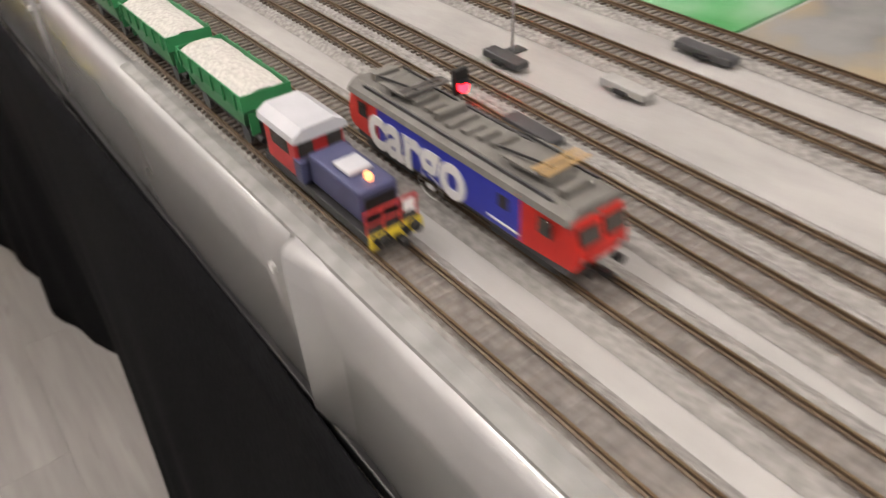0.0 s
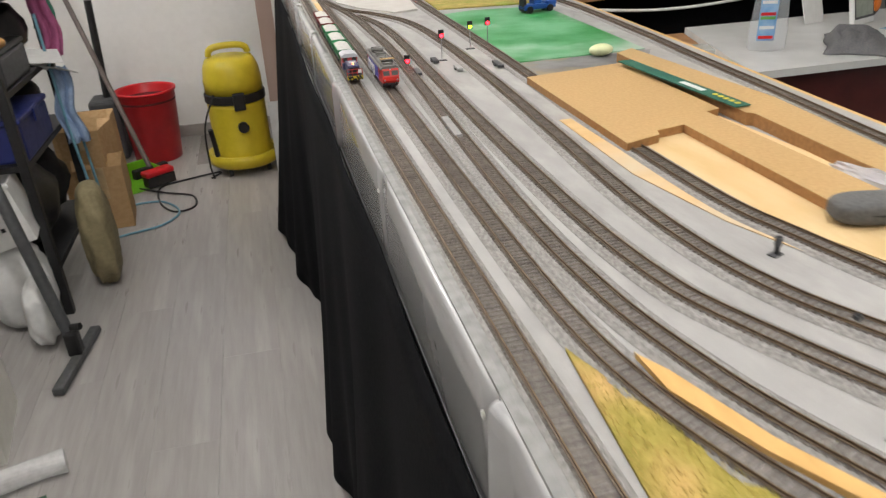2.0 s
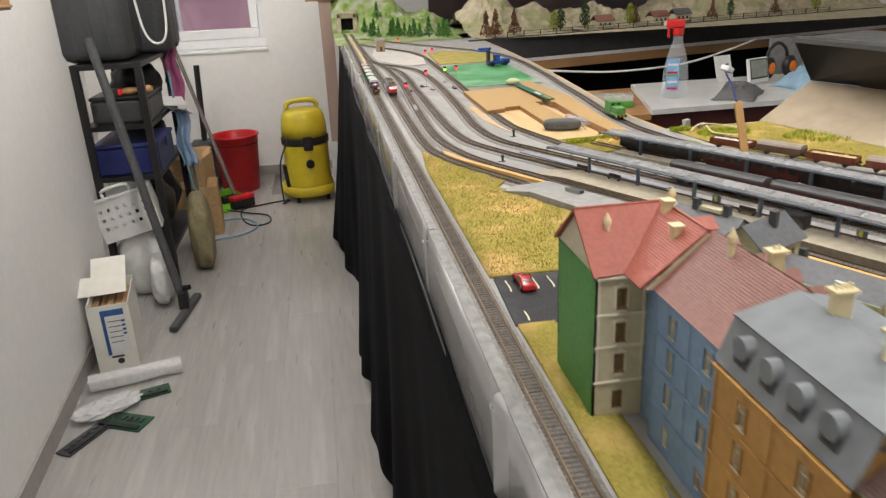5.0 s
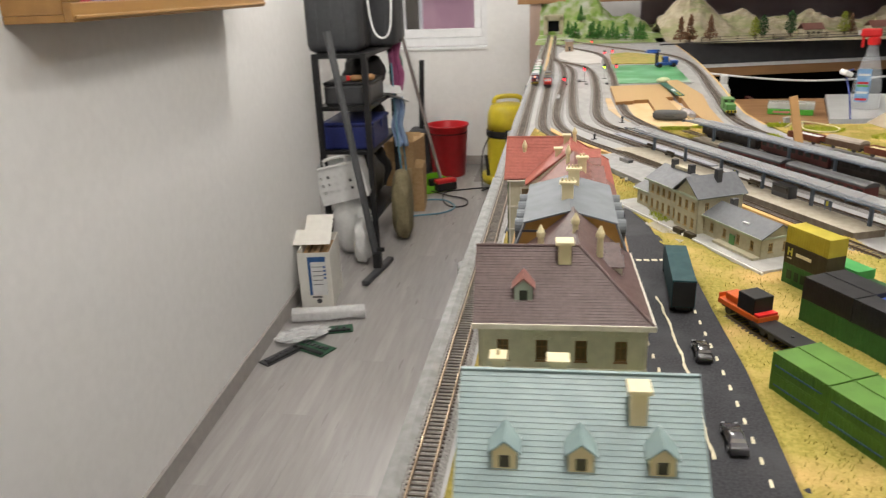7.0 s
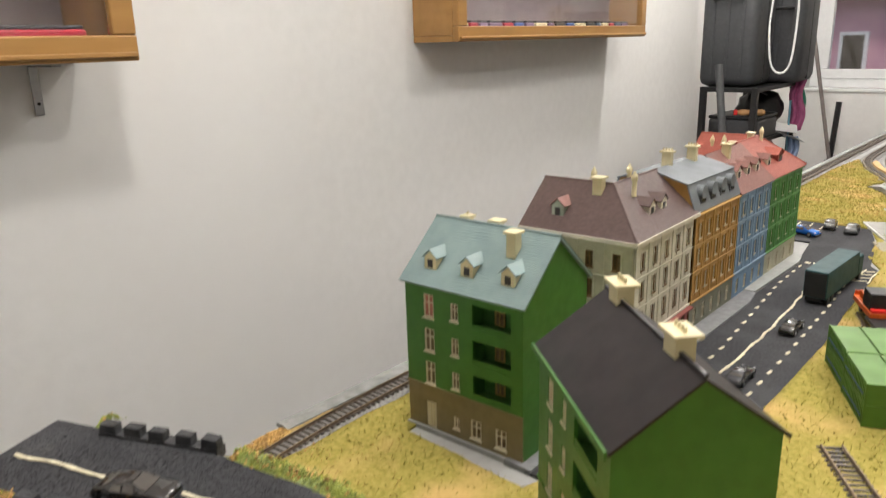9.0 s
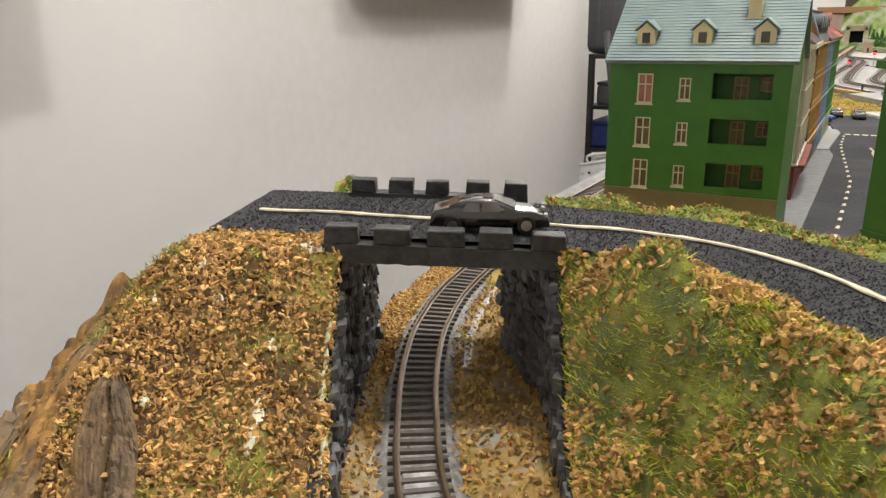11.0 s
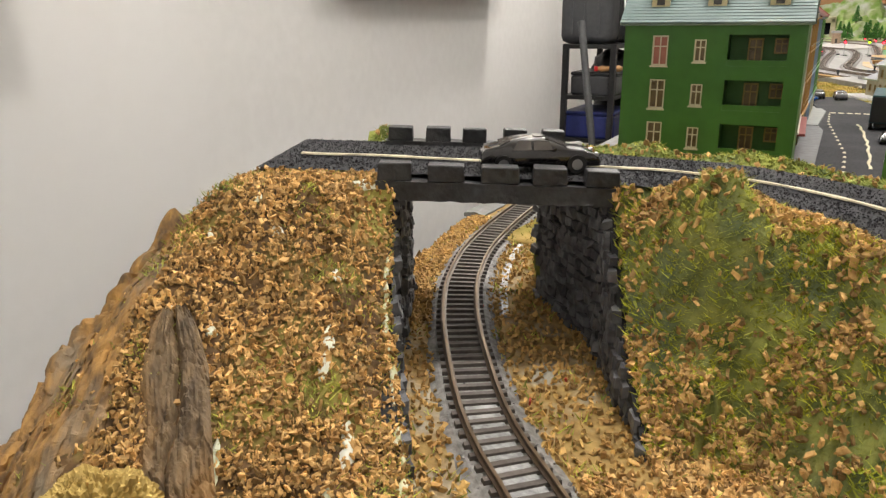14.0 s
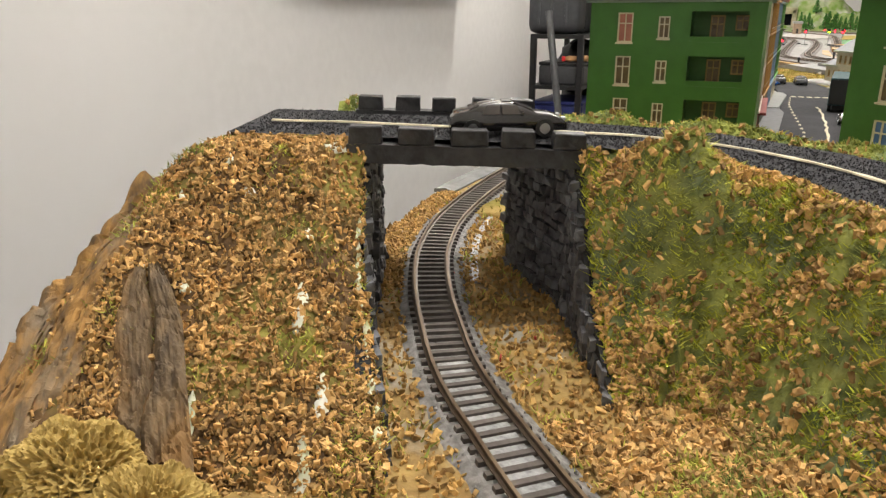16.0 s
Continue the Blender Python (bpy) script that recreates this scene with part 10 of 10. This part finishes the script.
c1, L1, h1 = cabinet(-0.608, 1.205, 1.370, 0.62, 0.148, "oak wall cabinet with a glazed front and small models", 3)
c2, L2, h2_ = cabinet(-2.640, 1.10, 1.356, 0.62, 0.205, "oak wall cabinet with coaches behind glass", 4)
m1, m2 = pose(west(-0.608), -0.608, 1.370, 0, 0, 3.29), pose(west(-2.640), -2.640, 1.356, 0, 0, 3.29)
r = random.Random(8)
for zs, y_a in ((0.0165, 0.06), (0.62 * 0.36 + 0.0005, 0.06), (0.62 * 0.68 + 0.0005, 0.06)):
    yy = y_a
    while yy < L1 - 0.09:
        ln = r.uniform(0.035, 0.075)
        p = m1 @ Vector((0.100, yy + ln / 2, zs))
        shelf_model(p.x, p.y, p.z, 93.29, ln, r.choice(COLS), "small boxed model in the oak cabinet", "cabinet_model")
        yy += ln + 0.008
    yy = 0.06
    while yy < L2 - 0.2:
        ln = r.uniform(0.16, 0.20)
        p = m2 @ Vector((0.150, L2 - 0.045 - (yy - 0.06) - ln / 2 - 0.01, zs))
        shelf_model(p.x, p.y, p.z, 93.29, ln, COLS[0] if zs < 0.05 else r.choice(COLS[:3]), "long coach in the oak cabinet", "cabinet_coach")
        yy += ln + 0.012
br_ = thing("wall_bracket", "thin steel bracket under the cabinet", "bracket", west(-1.62) + 0.001, -1.62, 1.267, 3.29)
part("plate", bx(0, 0.003, -0.008, 0.008, 0, 0.085, 0.001), M_STEEL, br_)
part("arm", bx(0.003, 0.09, -0.008, 0.008, 0.082, 0.085), M_STEEL, br_)
part("hole", cy((0.003, 0, 0.02), (0.0036, 0, 0.02), 0.003, n=10), M_BLACK, br_)

# ---- clutter in the aisle ----
fb = thing("archive_box", "white card archive box with folders and a blue label", "archive box", -1.085, 0.955, 0.0, 9)
bw, bd, bh = 0.150, 0.30, 0.285
for nm, q in (("front_side", (0, bw, 0, 0.003, 0, bh)), ("back_side", (0, bw, bd - 0.003, bd, 0, bh)), ("long_side", (0, 0.003, 0.003, bd - 0.003, 0, bh)), ("long_side", (bw - 0.003, bw, 0.003, bd - 0.003, 0, bh)), ("base", (0.003, bw - 0.003, 0.003, bd - 0.003, 0, 0.003))):
    part(nm, bx(*q), M_WHITECARD, fb)
bm = bx(-0.004, bw * 0.85, 0.0, 0.003, 0, 0.20, 0, pose(0.01, 0.12, bh, -62, 0, 0))
part("lid_flap", bm, M_WHITECARD, fb)
part("lid_tongue", bx(-0.06, 0.0, 0.0, 0.003, 0.0, 0.10, 0, pose(0.01, 0.12, bh, -62, 0, 0)), M_WHITECARD, fb)
for k in range(5):
    part("folder", bx(0.008 + 0.027 * k, 0.028 + 0.027 * k, 0.012, 0.28, 0.004, bh - 0.035 - 0.01 * (k % 2), 0.001), M_CARD, fb, "brown card folder")
lbx = part("label", bx(0.045, 0.128, -0.0012, -0.0002, 0.075, bh - 0.020), pm("label_blue", (0.03, 0.11, 0.30), rough=0.5), fb, "blue and white label")
part("label_field", bx(0.058, 0.128, -0.0020, -0.0013, 0.075, bh - 0.045), M_WHITE, lbx)
for k in range(5):
    part("print_bar", bx(0.066, 0.112, -0.0026, -0.0021, bh - 0.070 - 0.022 * k, bh - 0.067 - 0.022 * k), M_GREYDARK, lbx)
for k in range(4):
    part("stripe_bar", bx(0.114, 0.127, -0.0026, -0.0021, bh - 0.075 - 0.018 * k, bh - 0.066 - 0.018 * k), pm("label_blue", (0, 0, 0)), lbx)
part("finger_ring", cy((0.085, -0.002, 0.045), (0.085, 0.0, 0.045), 0.012, n=20), M_GREYDARK, fb)
part("code_bar", bx(0.055, 0.100, -0.0012, -0.0002, 0.062, 0.069), M_GREYDARK, fb)

rl_ = thing("plastic_roll", "clear plastic bag roll lying on the floor", "plastic bag", -0.925, 0.865, 0.002, 14)
bm = bmesh.new()
cyl(bm, (-0.165, 0, 0.032), (0.165, 0, 0.032), 0.030, n=20)
bmesh.ops.subdivide_edges(bm, edges=bm.edges[:], cuts=3, use_grid_fill=True)
for v_ in bm.verts:
    v_.co += Vector((0, 1, 1)) * 0.006 * noise.noise(v_.co * 38)
part("film", bm, pm("crinkled_clear_film", (0.80, 0.80, 0.80), (0.70, 0.70, 0.70), 60, 0.12, alpha=0.62, spec=0.7), rl_, smooth=False)
PCB = pm("green_circuit_board", (0.02, 0.085, 0.04), (0.015, 0.065, 0.03), 60, 0.4)
for x, y, rz, w_, h_ in ((-0.90, 0.745, 18, 0.115, 0.035), (-0.905, 0.58, -25, 0.085, 0.045), (-1.02, 0.50, 60, 0.09, 0.03)):
    pc = thing("circuit_module", "green circuit module in a clear bag on the floor", "circuit board", x, y, 0.002, rz, group="modules on the floor")
    part("board", bx(-w_, w_, -h_, h_, 0, 0.006, 0.001), PCB if rz < 50 else M_GREYDARK, pc)
    part("connector", bx(-w_ * 0.9, w_ * 0.9, -h_ * 0.9, -h_ * 0.5, 0.006, 0.014, 0.001), M_BLACK, pc)
    for k in range(6):
        part("component", bx(-w_ * 0.8 + w_ * 0.28 * k, -w_ * 0.8 + w_ * 0.28 * k + 0.014, h_ * 0.0, h_ * 0.5, 0.006, 0.011, 0.001), M_GREYDARK, pc)
bag = thing("clear_bag", "crumpled clear plastic bag on the floor", "plastic bag", -0.985, 0.665, 0.002, 30)
bm = bmesh.new()
bmesh.ops.create_icosphere(bm, subdivisions=4, radius=1.0)
for v_ in bm.verts:
    k = 1 + 0.4 * noise.noise(v_.co * 3.3 + Vector((3, 1, 2)))
    v_.co = (v_.co.x * 0.11 * k, v_.co.y * 0.06 * k, 0.022 + v_.co.z * 0.020 * k)
part("film", bm, MATS["crinkled_clear_film"], bag)

es = tagged(new("stand_leg"), "dark grey folding stand with a flat T foot", "folding stand")
M_POLE = pm("grey_painted_steel", (0.075, 0.077, 0.08), (0.06, 0.062, 0.065), 60, 0.45)
part("foot_bar", bx(-0.185, 0.185, -0.018, 0.018, 0.004, 0.030, 0.006, pose(-0.835, 1.44, 0.0, 0, 0, 82)), M_POLE, es)
part("foot_joint", bx(-0.022, 0.022, -0.022, 0.022, 0.025, 0.11, 0.006, pose(-0.84, 1.46, 0, 0, 0, 0)), M_BLACK, es)
part("main_pole", cy((-0.845, 1.47, 0.06), (-1.075, 1.66, 1.22), 0.019, n=20), M_POLE, es)
part("clamp_knob", cy((-0.83, 1.45, 0.13), (-0.80, 1.44, 0.135), 0.012, n=14), M_BLACK, es)

rk_ = tagged(new("storage_rack"), "black steel rack stacked with bags and boxes", "rack")
for x in (-1.20, -0.93):
    for y in (1.80, 2.45):
        part("upright", bx(x - 0.016, x + 0.016, y - 0.016, y + 0.016, 0, 1.10, 0.003), M_BLACK, rk_)
for z in (0.18, 0.56, 0.80, 1.075):
    part("shelf", bx(-1.215, -0.915, 1.785, 2.465, z, z + 0.022, 0.003), M_BLACK, rk_)


def suitcase(x, y, z, sx, sy_, sz, mat, label, rz=0):
    t = thing("suitcase", label, "suitcase", x, y, z, rz, group="cases on the rack")
    part("shell", bx(-sx / 2, sx / 2, -sy_ / 2, sy_ / 2, 0.0, sz, 0.045), mat, t, smooth=True)
    part("seam", bx(-sx / 2 - 0.002, sx / 2 + 0.002, -0.006, 0.006, 0.02, sz - 0.02, 0.002), M_BLACK, t)
    part("handle", wire([(-0.07, -sy_ / 2, sz * 0.72), (-0.06, -sy_ / 2 - 0.035, sz * 0.72), (0.06, -sy_ / 2 - 0.035, sz * 0.72), (0.07, -sy_ / 2, sz * 0.72)], 0.009), M_BLACK, t)
    for k in (-1, 0, 1):
        part("moulded_rib", bx(k * sx * 0.26 - 0.008, k * sx * 0.26 + 0.008, -sy_ / 2 - 0.004, -sy_ / 2 + 0.004, 0.05, sz - 0.05, 0.003), mat, t)


M_CASE = pm("graphite_case_shell", (0.060, 0.062, 0.066), (0.05, 0.052, 0.056), 40, 0.5, 0.05, 200)
suitcase(-1.115, 2.00, 1.098, 0.30, 0.30, 0.62, M_CASE, "large graphite hard-shell suitcase on the rack")
suitcase(-0.975, 2.36, 1.098, 0.26, 0.30, 0.55, M_GREYDARK, "dark grey hard-shell suitcase on the rack")
lp_ = tagged(new("white_cable_loop"), "white cable looped over the suitcase", "cable")
part("strand", wire([(-0.962, 1.93, 1.63), (-0.90, 1.86, 1.60), (-0.905, 1.85, 1.40), (-0.88, 1.84, 1.22), (-0.83, 1.84, 1.17), (-0.79, 1.85, 1.22), (-0.785, 1.88, 1.40), (-0.80, 1.90, 1.58), (-0.88, 1.95, 1.66), (-0.962, 2.0, 1.64)], 0.0055, 8, 0.02), M_WHITE, lp_)
tbx = thing("toolbox", "black toolbox with a wooden handled brush on top", "toolbox", -1.05, 2.0, 0.8225, 0)
part("body", bx(-0.13, 0.13, -0.16, 0.16, 0, 0.105, 0.012), M_GREYDARK, tbx)
part("lid", bx(-0.132, 0.132, -0.162, 0.162, 0.106, 0.125, 0.008), M_BLACK, tbx)
hb2 = thing("wooden_brush", "brush with a turned wooden handle on the toolbox", "brush", -0.965, 1.88, 0.9485, 20)
part("handle", lathe([(0.010, 0), (0.017, 0.02), (0.014, 0.07), (0.018, 0.12), (0.010, 0.135)], 16), pm("varnished_beech", (0.48, 0.26, 0.10), rough=0.4), hb2).data.transform(Matrix.Translation((-0.07, 0, 0.018)) @ pose(0, 0, 0, 0, 90, 0))
part("red_ferrule", bx(-0.09, -0.07, -0.016, 0.016, 0.004, 0.032, 0.003), M_RED, hb2)
bc = thing("blue_crate", "deep blue plastic crate on the rack", "crate", -1.065, 2.0, 0.5825, 0)
NAVY = pm("navy_plastic", (0.014, 0.022, 0.13), (0.011, 0.018, 0.105), 40, 0.45)
part("tub", bx(-0.135, 0.155, -0.19, 0.18, 0.0, 0.13, 0.012), NAVY, bc)
part("lid", bx(-0.14, 0.160, -0.195, 0.185, 0.131, 0.150, 0.006), NAVY, bc)
part("latch", bx(0.159, 0.166, -0.03, 0.03, 0.10, 0.145, 0.002), NAVY, bc)
mb = thing("black_bag", "soft black bag stuffed on the rack", "bag", -1.06, 2.05, 0.2025, 10)
bm = bmesh.new()
bmesh.ops.create_icosphere(bm, subdivisions=3, radius=1.0)
for v_ in bm.verts:
    k = 1 + 0.18 * noise.noise(v_.co * 2.2)
    v_.co = (v_.co.x * 0.13 * k, v_.co.y * 0.24 * k, 0.16 + v_.co.z * 0.15 * k)
part("sack", bm, M_BLACK, mb, smooth=True)

for bx_, by_, bz_, sx_, sy_b, sz_, lab in ((-1.08, 2.34, 0.5825, 0.11, 0.11, 0.10, "soft black bag beside the blue crate"), (-1.07, 2.32, 0.8225, 0.12, 0.12, 0.12, "folded dark jacket beside the toolbox"), (-1.07, 2.34, 0.2025, 0.11, 0.10, 0.15, "dark bundle on the lower shelf")):
    t_b = thing("black_bag", lab, "bag", bx_, by_, bz_, 0, group="bags on the rack")
    bm = bmesh.new()
    bmesh.ops.create_icosphere(bm, subdivisions=3, radius=1.0)
    for v_ in bm.verts:
        k = 1 + 0.25 * noise.noise(v_.co * 2.6 + Vector((by_ * 9, bz_ * 7, 0)))
        v_.co = (v_.co.x * sx_ * k, v_.co.y * sy_b * k, max(0.0, sz_ + v_.co.z * sz_ * k))
    part("sack", bm, M_BLACK, t_b, smooth=True)
    part("strap", wire([(0.05, -0.06, sz_ * 1.75), (0.02, -0.09, sz_ * 1.9), (-0.02, -0.09, sz_ * 1.9), (-0.05, -0.06, sz_ * 1.75)], 0.007), M_GREYDARK, t_b)

bsk = thing("white_basket", "white perforated plastic basket lying on its side", "basket", -1.055, 1.715, 0.33, 0)
mb_ = pose(0, 0, 0, 0, -12, 8)
facade(bsk, "perforated_side", 0.26, 0.20, [(0.024 + 0.038 * i, 0.038 + 0.038 * i, 0.058 + 0.042 * j, 0.074 + 0.042 * j) for i in range(6) for j in range(3)], mb_ @ Matrix.Translation((-0.13, -0.05, 0)), M_WHITE, 0.004)
part("side_wall", bx(-0.13, -0.126, -0.046, 0.14, 0, 0.20, 0, mb_), M_WHITE, bsk)
part("side_wall", bx(0.126, 0.13, -0.046, 0.14, 0, 0.20, 0, mb_), M_WHITE, bsk)
part("rim", bx(-0.14, 0.14, -0.058, -0.044, 0.196, 0.212, 0.004, mb_), M_WHITE, bsk)
part("handle", wire([mb_ @ Vector(p) for p in ((-0.06, -0.05, 0.21), (-0.05, -0.055, 0.245), (0.05, -0.055, 0.245), (0.06, -0.05, 0.21))], 0.008), M_WHITE, bsk)
part("back_wall", bx(-0.126, 0.126, 0.136, 0.14, 0, 0.20, 0, mb_), M_WHITE, bsk)
for k, (x, y, sx, sy_, sz, m, lab) in enumerate(((-1.05, 1.76, 0.11, 0.08, 0.32, M_WHITE, "rumpled white sack under the basket"), (-0.955, 1.62, 0.045, 0.11, 0.24, M_WHITE, "folded white foam wrap standing on the floor"), (-0.815, 2.02, 0.06, 0.11, 0.42, pm("khaki_bag_cloth", (0.24, 0.20, 0.11), (0.20, 0.165, 0.09), 60, 0.7), "khaki dust bag in clear wrap beside the rack"))):
    sk2 = thing("sack", lab, "sack", x, y, 0.002, 5)
    bm = bmesh.new()
    bmesh.ops.create_icosphere(bm, subdivisions=4, radius=1.0)
    for v_ in bm.verts:
        q = v_.co
        kk = 1 + 0.16 * noise.noise(q * 2.6 + Vector((k * 5, 0, 0)))
        v_.co = (math.copysign(abs(q.x) ** 0.7, q.x) * sx * kk, math.copysign(abs(q.y) ** 0.7, q.y) * sy_ * kk, sz / 2 + math.copysign(abs(q.z) ** 0.8, q.z) * sz / 2 * min(1, kk))
    part("cloth", bm, m, sk2, smooth=True)
for x, y, z, sx, sy_, sz, rz in ((-0.90, 2.66, 0.001, 0.20, 0.22, 0.30, 6), (-0.92, 2.66, 0.302, 0.18, 0.20, 0.17, -8), (-1.0, 3.0, 0.001, 0.26, 0.26, 0.42, 3)):
    b = thing("cardboard_box", "worn brown cardboard box beside the rack", "cardboard box", x, y, z, rz, group="cardboard boxes")
    part("carton", bx(-sx / 2, sx / 2, -sy_ / 2, sy_ / 2, 0, sz, 0.003), M_CARD, b)
    part("tape", bx(-0.025, 0.025, -sy_ / 2 - 0.0008, -sy_ / 2, sz * 0.5, sz, 0), pm("parcel_tape", (0.50, 0.36, 0.20), rough=0.3), b)
    part("flap", bx(-sx / 2, sx / 2, -0.001, 0.001, 0, 0.06, 0, pose(0, -sy_ / 2, sz, -35, 0, 0)), M_CARD, b)
for k, (x, y, z, m, lab) in enumerate(((-0.935, 2.30, 0.60, pm("pale_blue_cloth", (0.30, 0.40, 0.58), rough=0.9), "pale blue cloth hanging beside the boxes"), (-0.985, 2.50, 1.02, pm("teal_green_cloth", (0.03, 0.22, 0.14), rough=0.9), "teal green cloth hanging from the rack"), (-0.955, 2.42, 0.92, pm("pink_cloth", (0.42, 0.11, 0.24), rough=0.9), "pink cloth hanging from the rack"))):
    t = thing("hanging_cloth", lab, "cloth", x + 0.06, y, z, 20)
    bm = bmesh.new()
    g = [[bm.verts.new((0.05 * (i / 10 - 0.5) * (1.2 + 0.4 * j / 12) + 0.012 * math.sin(j * 0.7 + k), 0.02 * math.sin(i * 1.3 + k) + 0.01 * math.sin(j * 0.9), 0.20 - 0.30 * j / 12)) for j in range(13)] for i in range(11)]
    for i in range(10):
        for j in range(12):
            bm.faces.new((g[i][j], g[i + 1][j], g[i + 1][j + 1], g[i][j + 1]))
    ob = part("cloth", bm, m, t, smooth=True)
    ob.modifiers.new("thickness", "SOLIDIFY").thickness = 0.004
for x, y, z, rz, tilt in ((-0.93, 2.22, 0.86, 20, 12), (-0.92, 2.30, 0.80, -15, -20)):
    t = thing("paper_sheet", "loose white paper sticking out of the pile", "paper", x, y, z, rz, group="papers on the pile")
    part("sheet", bx(-0.10, 0.10, -0.07, 0.07, 0, 0.003, 0, pose(0, 0, 0, tilt, 8, 0)), M_WHITE, t)

rb_ = thing("red_bin", "red round plastic waste bin on the floor", "bin", -0.775, 3.58, 0.0, 0)
bm = lathe([(0.125, 0.0), (0.130, 0.004), (0.158, 0.39), (0.166, 0.392), (0.166, 0.405), (0.158, 0.405), (0.152, 0.395), (0.126, 0.010)], 40)
part("shell", bm, pm("bright_red_plastic", (0.52, 0.010, 0.016), (0.46, 0.009, 0.014), 20, 0.35), rb_, smooth=True)
part("dark_band", lathe([(0.1535, 0.335), (0.1558, 0.345), (0.1560, 0.350), (0.1535, 0.351)], 40), pm("dark_red_band", (0.10, 0.006, 0.008), rough=0.5), rb_)

vc = thing("vacuum_cleaner", "yellow drum vacuum cleaner with a black clasp band", "vacuum cleaner", -0.275, 3.21, 0.0, 8)
YEL2 = pm("vacuum_yellow", (0.56, 0.45, 0.025), (0.50, 0.40, 0.02), 20, 0.38)
part("drum", lathe([(0.165, 0.075), (0.172, 0.085), (0.150, 0.14), (0.150, 0.36), (0.150, 0.385)], 36), YEL2, vc, smooth=True)
part("tray", lathe([(0.175, 0.045), (0.190, 0.055), (0.192, 0.11), (0.178, 0.115), (0.165, 0.10)], 36), YEL2, vc, smooth=True)
part("clasp_band", lathe([(0.150, 0.386), (0.158, 0.390), (0.158, 0.430), (0.150, 0.434)], 36), M_BLACK, vc)
part("motor_head", lathe([(0.150, 0.435), (0.150, 0.50), (0.142, 0.56), (0.125, 0.60), (0.09, 0.615)], 36), YEL2, vc, smooth=True)
part("carry_handle", wire([(-0.10, 0, 0.59), (-0.095, 0, 0.645), (-0.05, 0, 0.665), (0.05, 0, 0.665), (0.095, 0, 0.645), (0.10, 0, 0.59)], 0.017, 10), YEL2, vc)
part("latch", bx(-0.03, 0.03, -0.172, -0.150, 0.36, 0.45, 0.006), M_BLACK, vc)
part("hose_port", cy((0.0, -0.150, 0.27), (0.0, -0.175, 0.27), 0.028, n=20), M_BLACK, vc)
part("nozzle", cy((-0.15, -0.10, 0.12), (-0.165, -0.12, 0.27), 0.013, n=12), M_BLACK, vc)
for a in (0.8, 2.4, 4.0, 5.5):
    part("castor", cy((0.15 * math.cos(a) - 0.01, 0.15 * math.sin(a), 0.024), (0.15 * math.cos(a) + 0.01, 0.15 * math.sin(a), 0.024), 0.024, n=16), M_BLACK, vc)
part("power_cord", wire([(-0.12, -0.13, 0.45), (-0.19, -0.16, 0.30), (-0.20, -0.14, 0.10), (-0.19, -0.14, 0.008)], 0.005), M_BLACK, vc)

dp = thing("dustpan", "lime green dustpan with a red brush lying in it", "dustpan", -0.83, 3.12, 0.0, 35)
LIM = pm("lime_green_plastic", (0.16, 0.46, 0.015), (0.14, 0.40, 0.012), 20, 0.4)
part("pan_floor", bx(-0.13, 0.13, -0.10, 0.12, 0.001, 0.006, 0.002), LIM, dp)
part("pan_back", bx(-0.13, 0.13, 0.115, 0.122, 0.006, 0.095, 0.003), LIM, dp)
for s in (-1, 1):
    part("pan_side", bx(s * 0.127 - 0.003, s * 0.127 + 0.003, -0.06, 0.115, 0.006, 0.070, 0.002), LIM, dp)
part("brush_head", bx(-0.02, 0.14, -0.13, -0.06, 0.065, 0.095, 0.010), pm("bright_red_plastic", (0, 0, 0)), dp)
part("bristles", bx(-0.015, 0.14, -0.125, -0.065, 0.010, 0.065, 0.004), M_BLACK, dp)
bs_ = tagged(new("broom"), "grey broom handle leaning in the alcove", "broom")
part("handle", cy((-0.79, 3.26, 0.05), (-1.19, 3.68, 1.35), 0.013, n=14), pm("grey_brown_handle", (0.16, 0.13, 0.12), rough=0.5), bs_)
part("head", bx(-0.10, 0.10, -0.02, 0.02, 0.0, 0.055, 0.008, pose(-0.79, 3.26, 0, 0, 0, 35)), M_BLACK, bs_)
bp2 = tagged(new("black_pole"), "thin black pole standing by the wall", "pole")
part("shaft", cy((-1.02, 3.70, 0.0), (-0.985, 3.72, 0.88), 0.020, n=14), M_BLACK, bp2)
part("foot", bx(-1.10, -0.94, 3.60, 3.80, 0.0, 0.35, 0.02), M_GREYDARK, bp2)
for nm, lab, pts, rr, m in (("black_cable", "black power cable lying in loops on the floor", [(-0.46, 3.07, 0.008), (-0.42, 3.16, 0.006), (-0.60, 3.10, 0.006), (-0.72, 3.02, 0.006), (-0.70, 2.80, 0.006), (-0.62, 2.66, 0.006), (-0.53, 2.70, 0.006), (-0.55, 2.85, 0.006), (-0.68, 2.92, 0.012), (-0.83, 3.05, 0.006)], 0.005, M_BLACK),
                            ("blue_cable", "pale blue cable looped on the floor and over the boxes", [(-0.90, 2.44, 0.75), (-0.87, 2.40, 0.40), (-0.86, 2.40, 0.05), (-0.92, 2.42, 0.006), (-0.80, 2.46, 0.006), (-0.66, 2.52, 0.006), (-0.60, 2.66, 0.006), (-0.70, 2.82, 0.006), (-0.86, 2.80, 0.006), (-0.93, 2.62, 0.006), (-0.90, 2.36, 0.006), (-0.86, 2.28, 0.20), (-0.88, 2.26, 0.60), (-0.90, 2.30, 1.0)], 0.0055, pm("pale_blue_cable", (0.14, 0.30, 0.38), rough=0.45))):
    t = tagged(new(nm), lab, "cable")
    part("strand", wire(pts, rr, 8, 0.015), m, t)
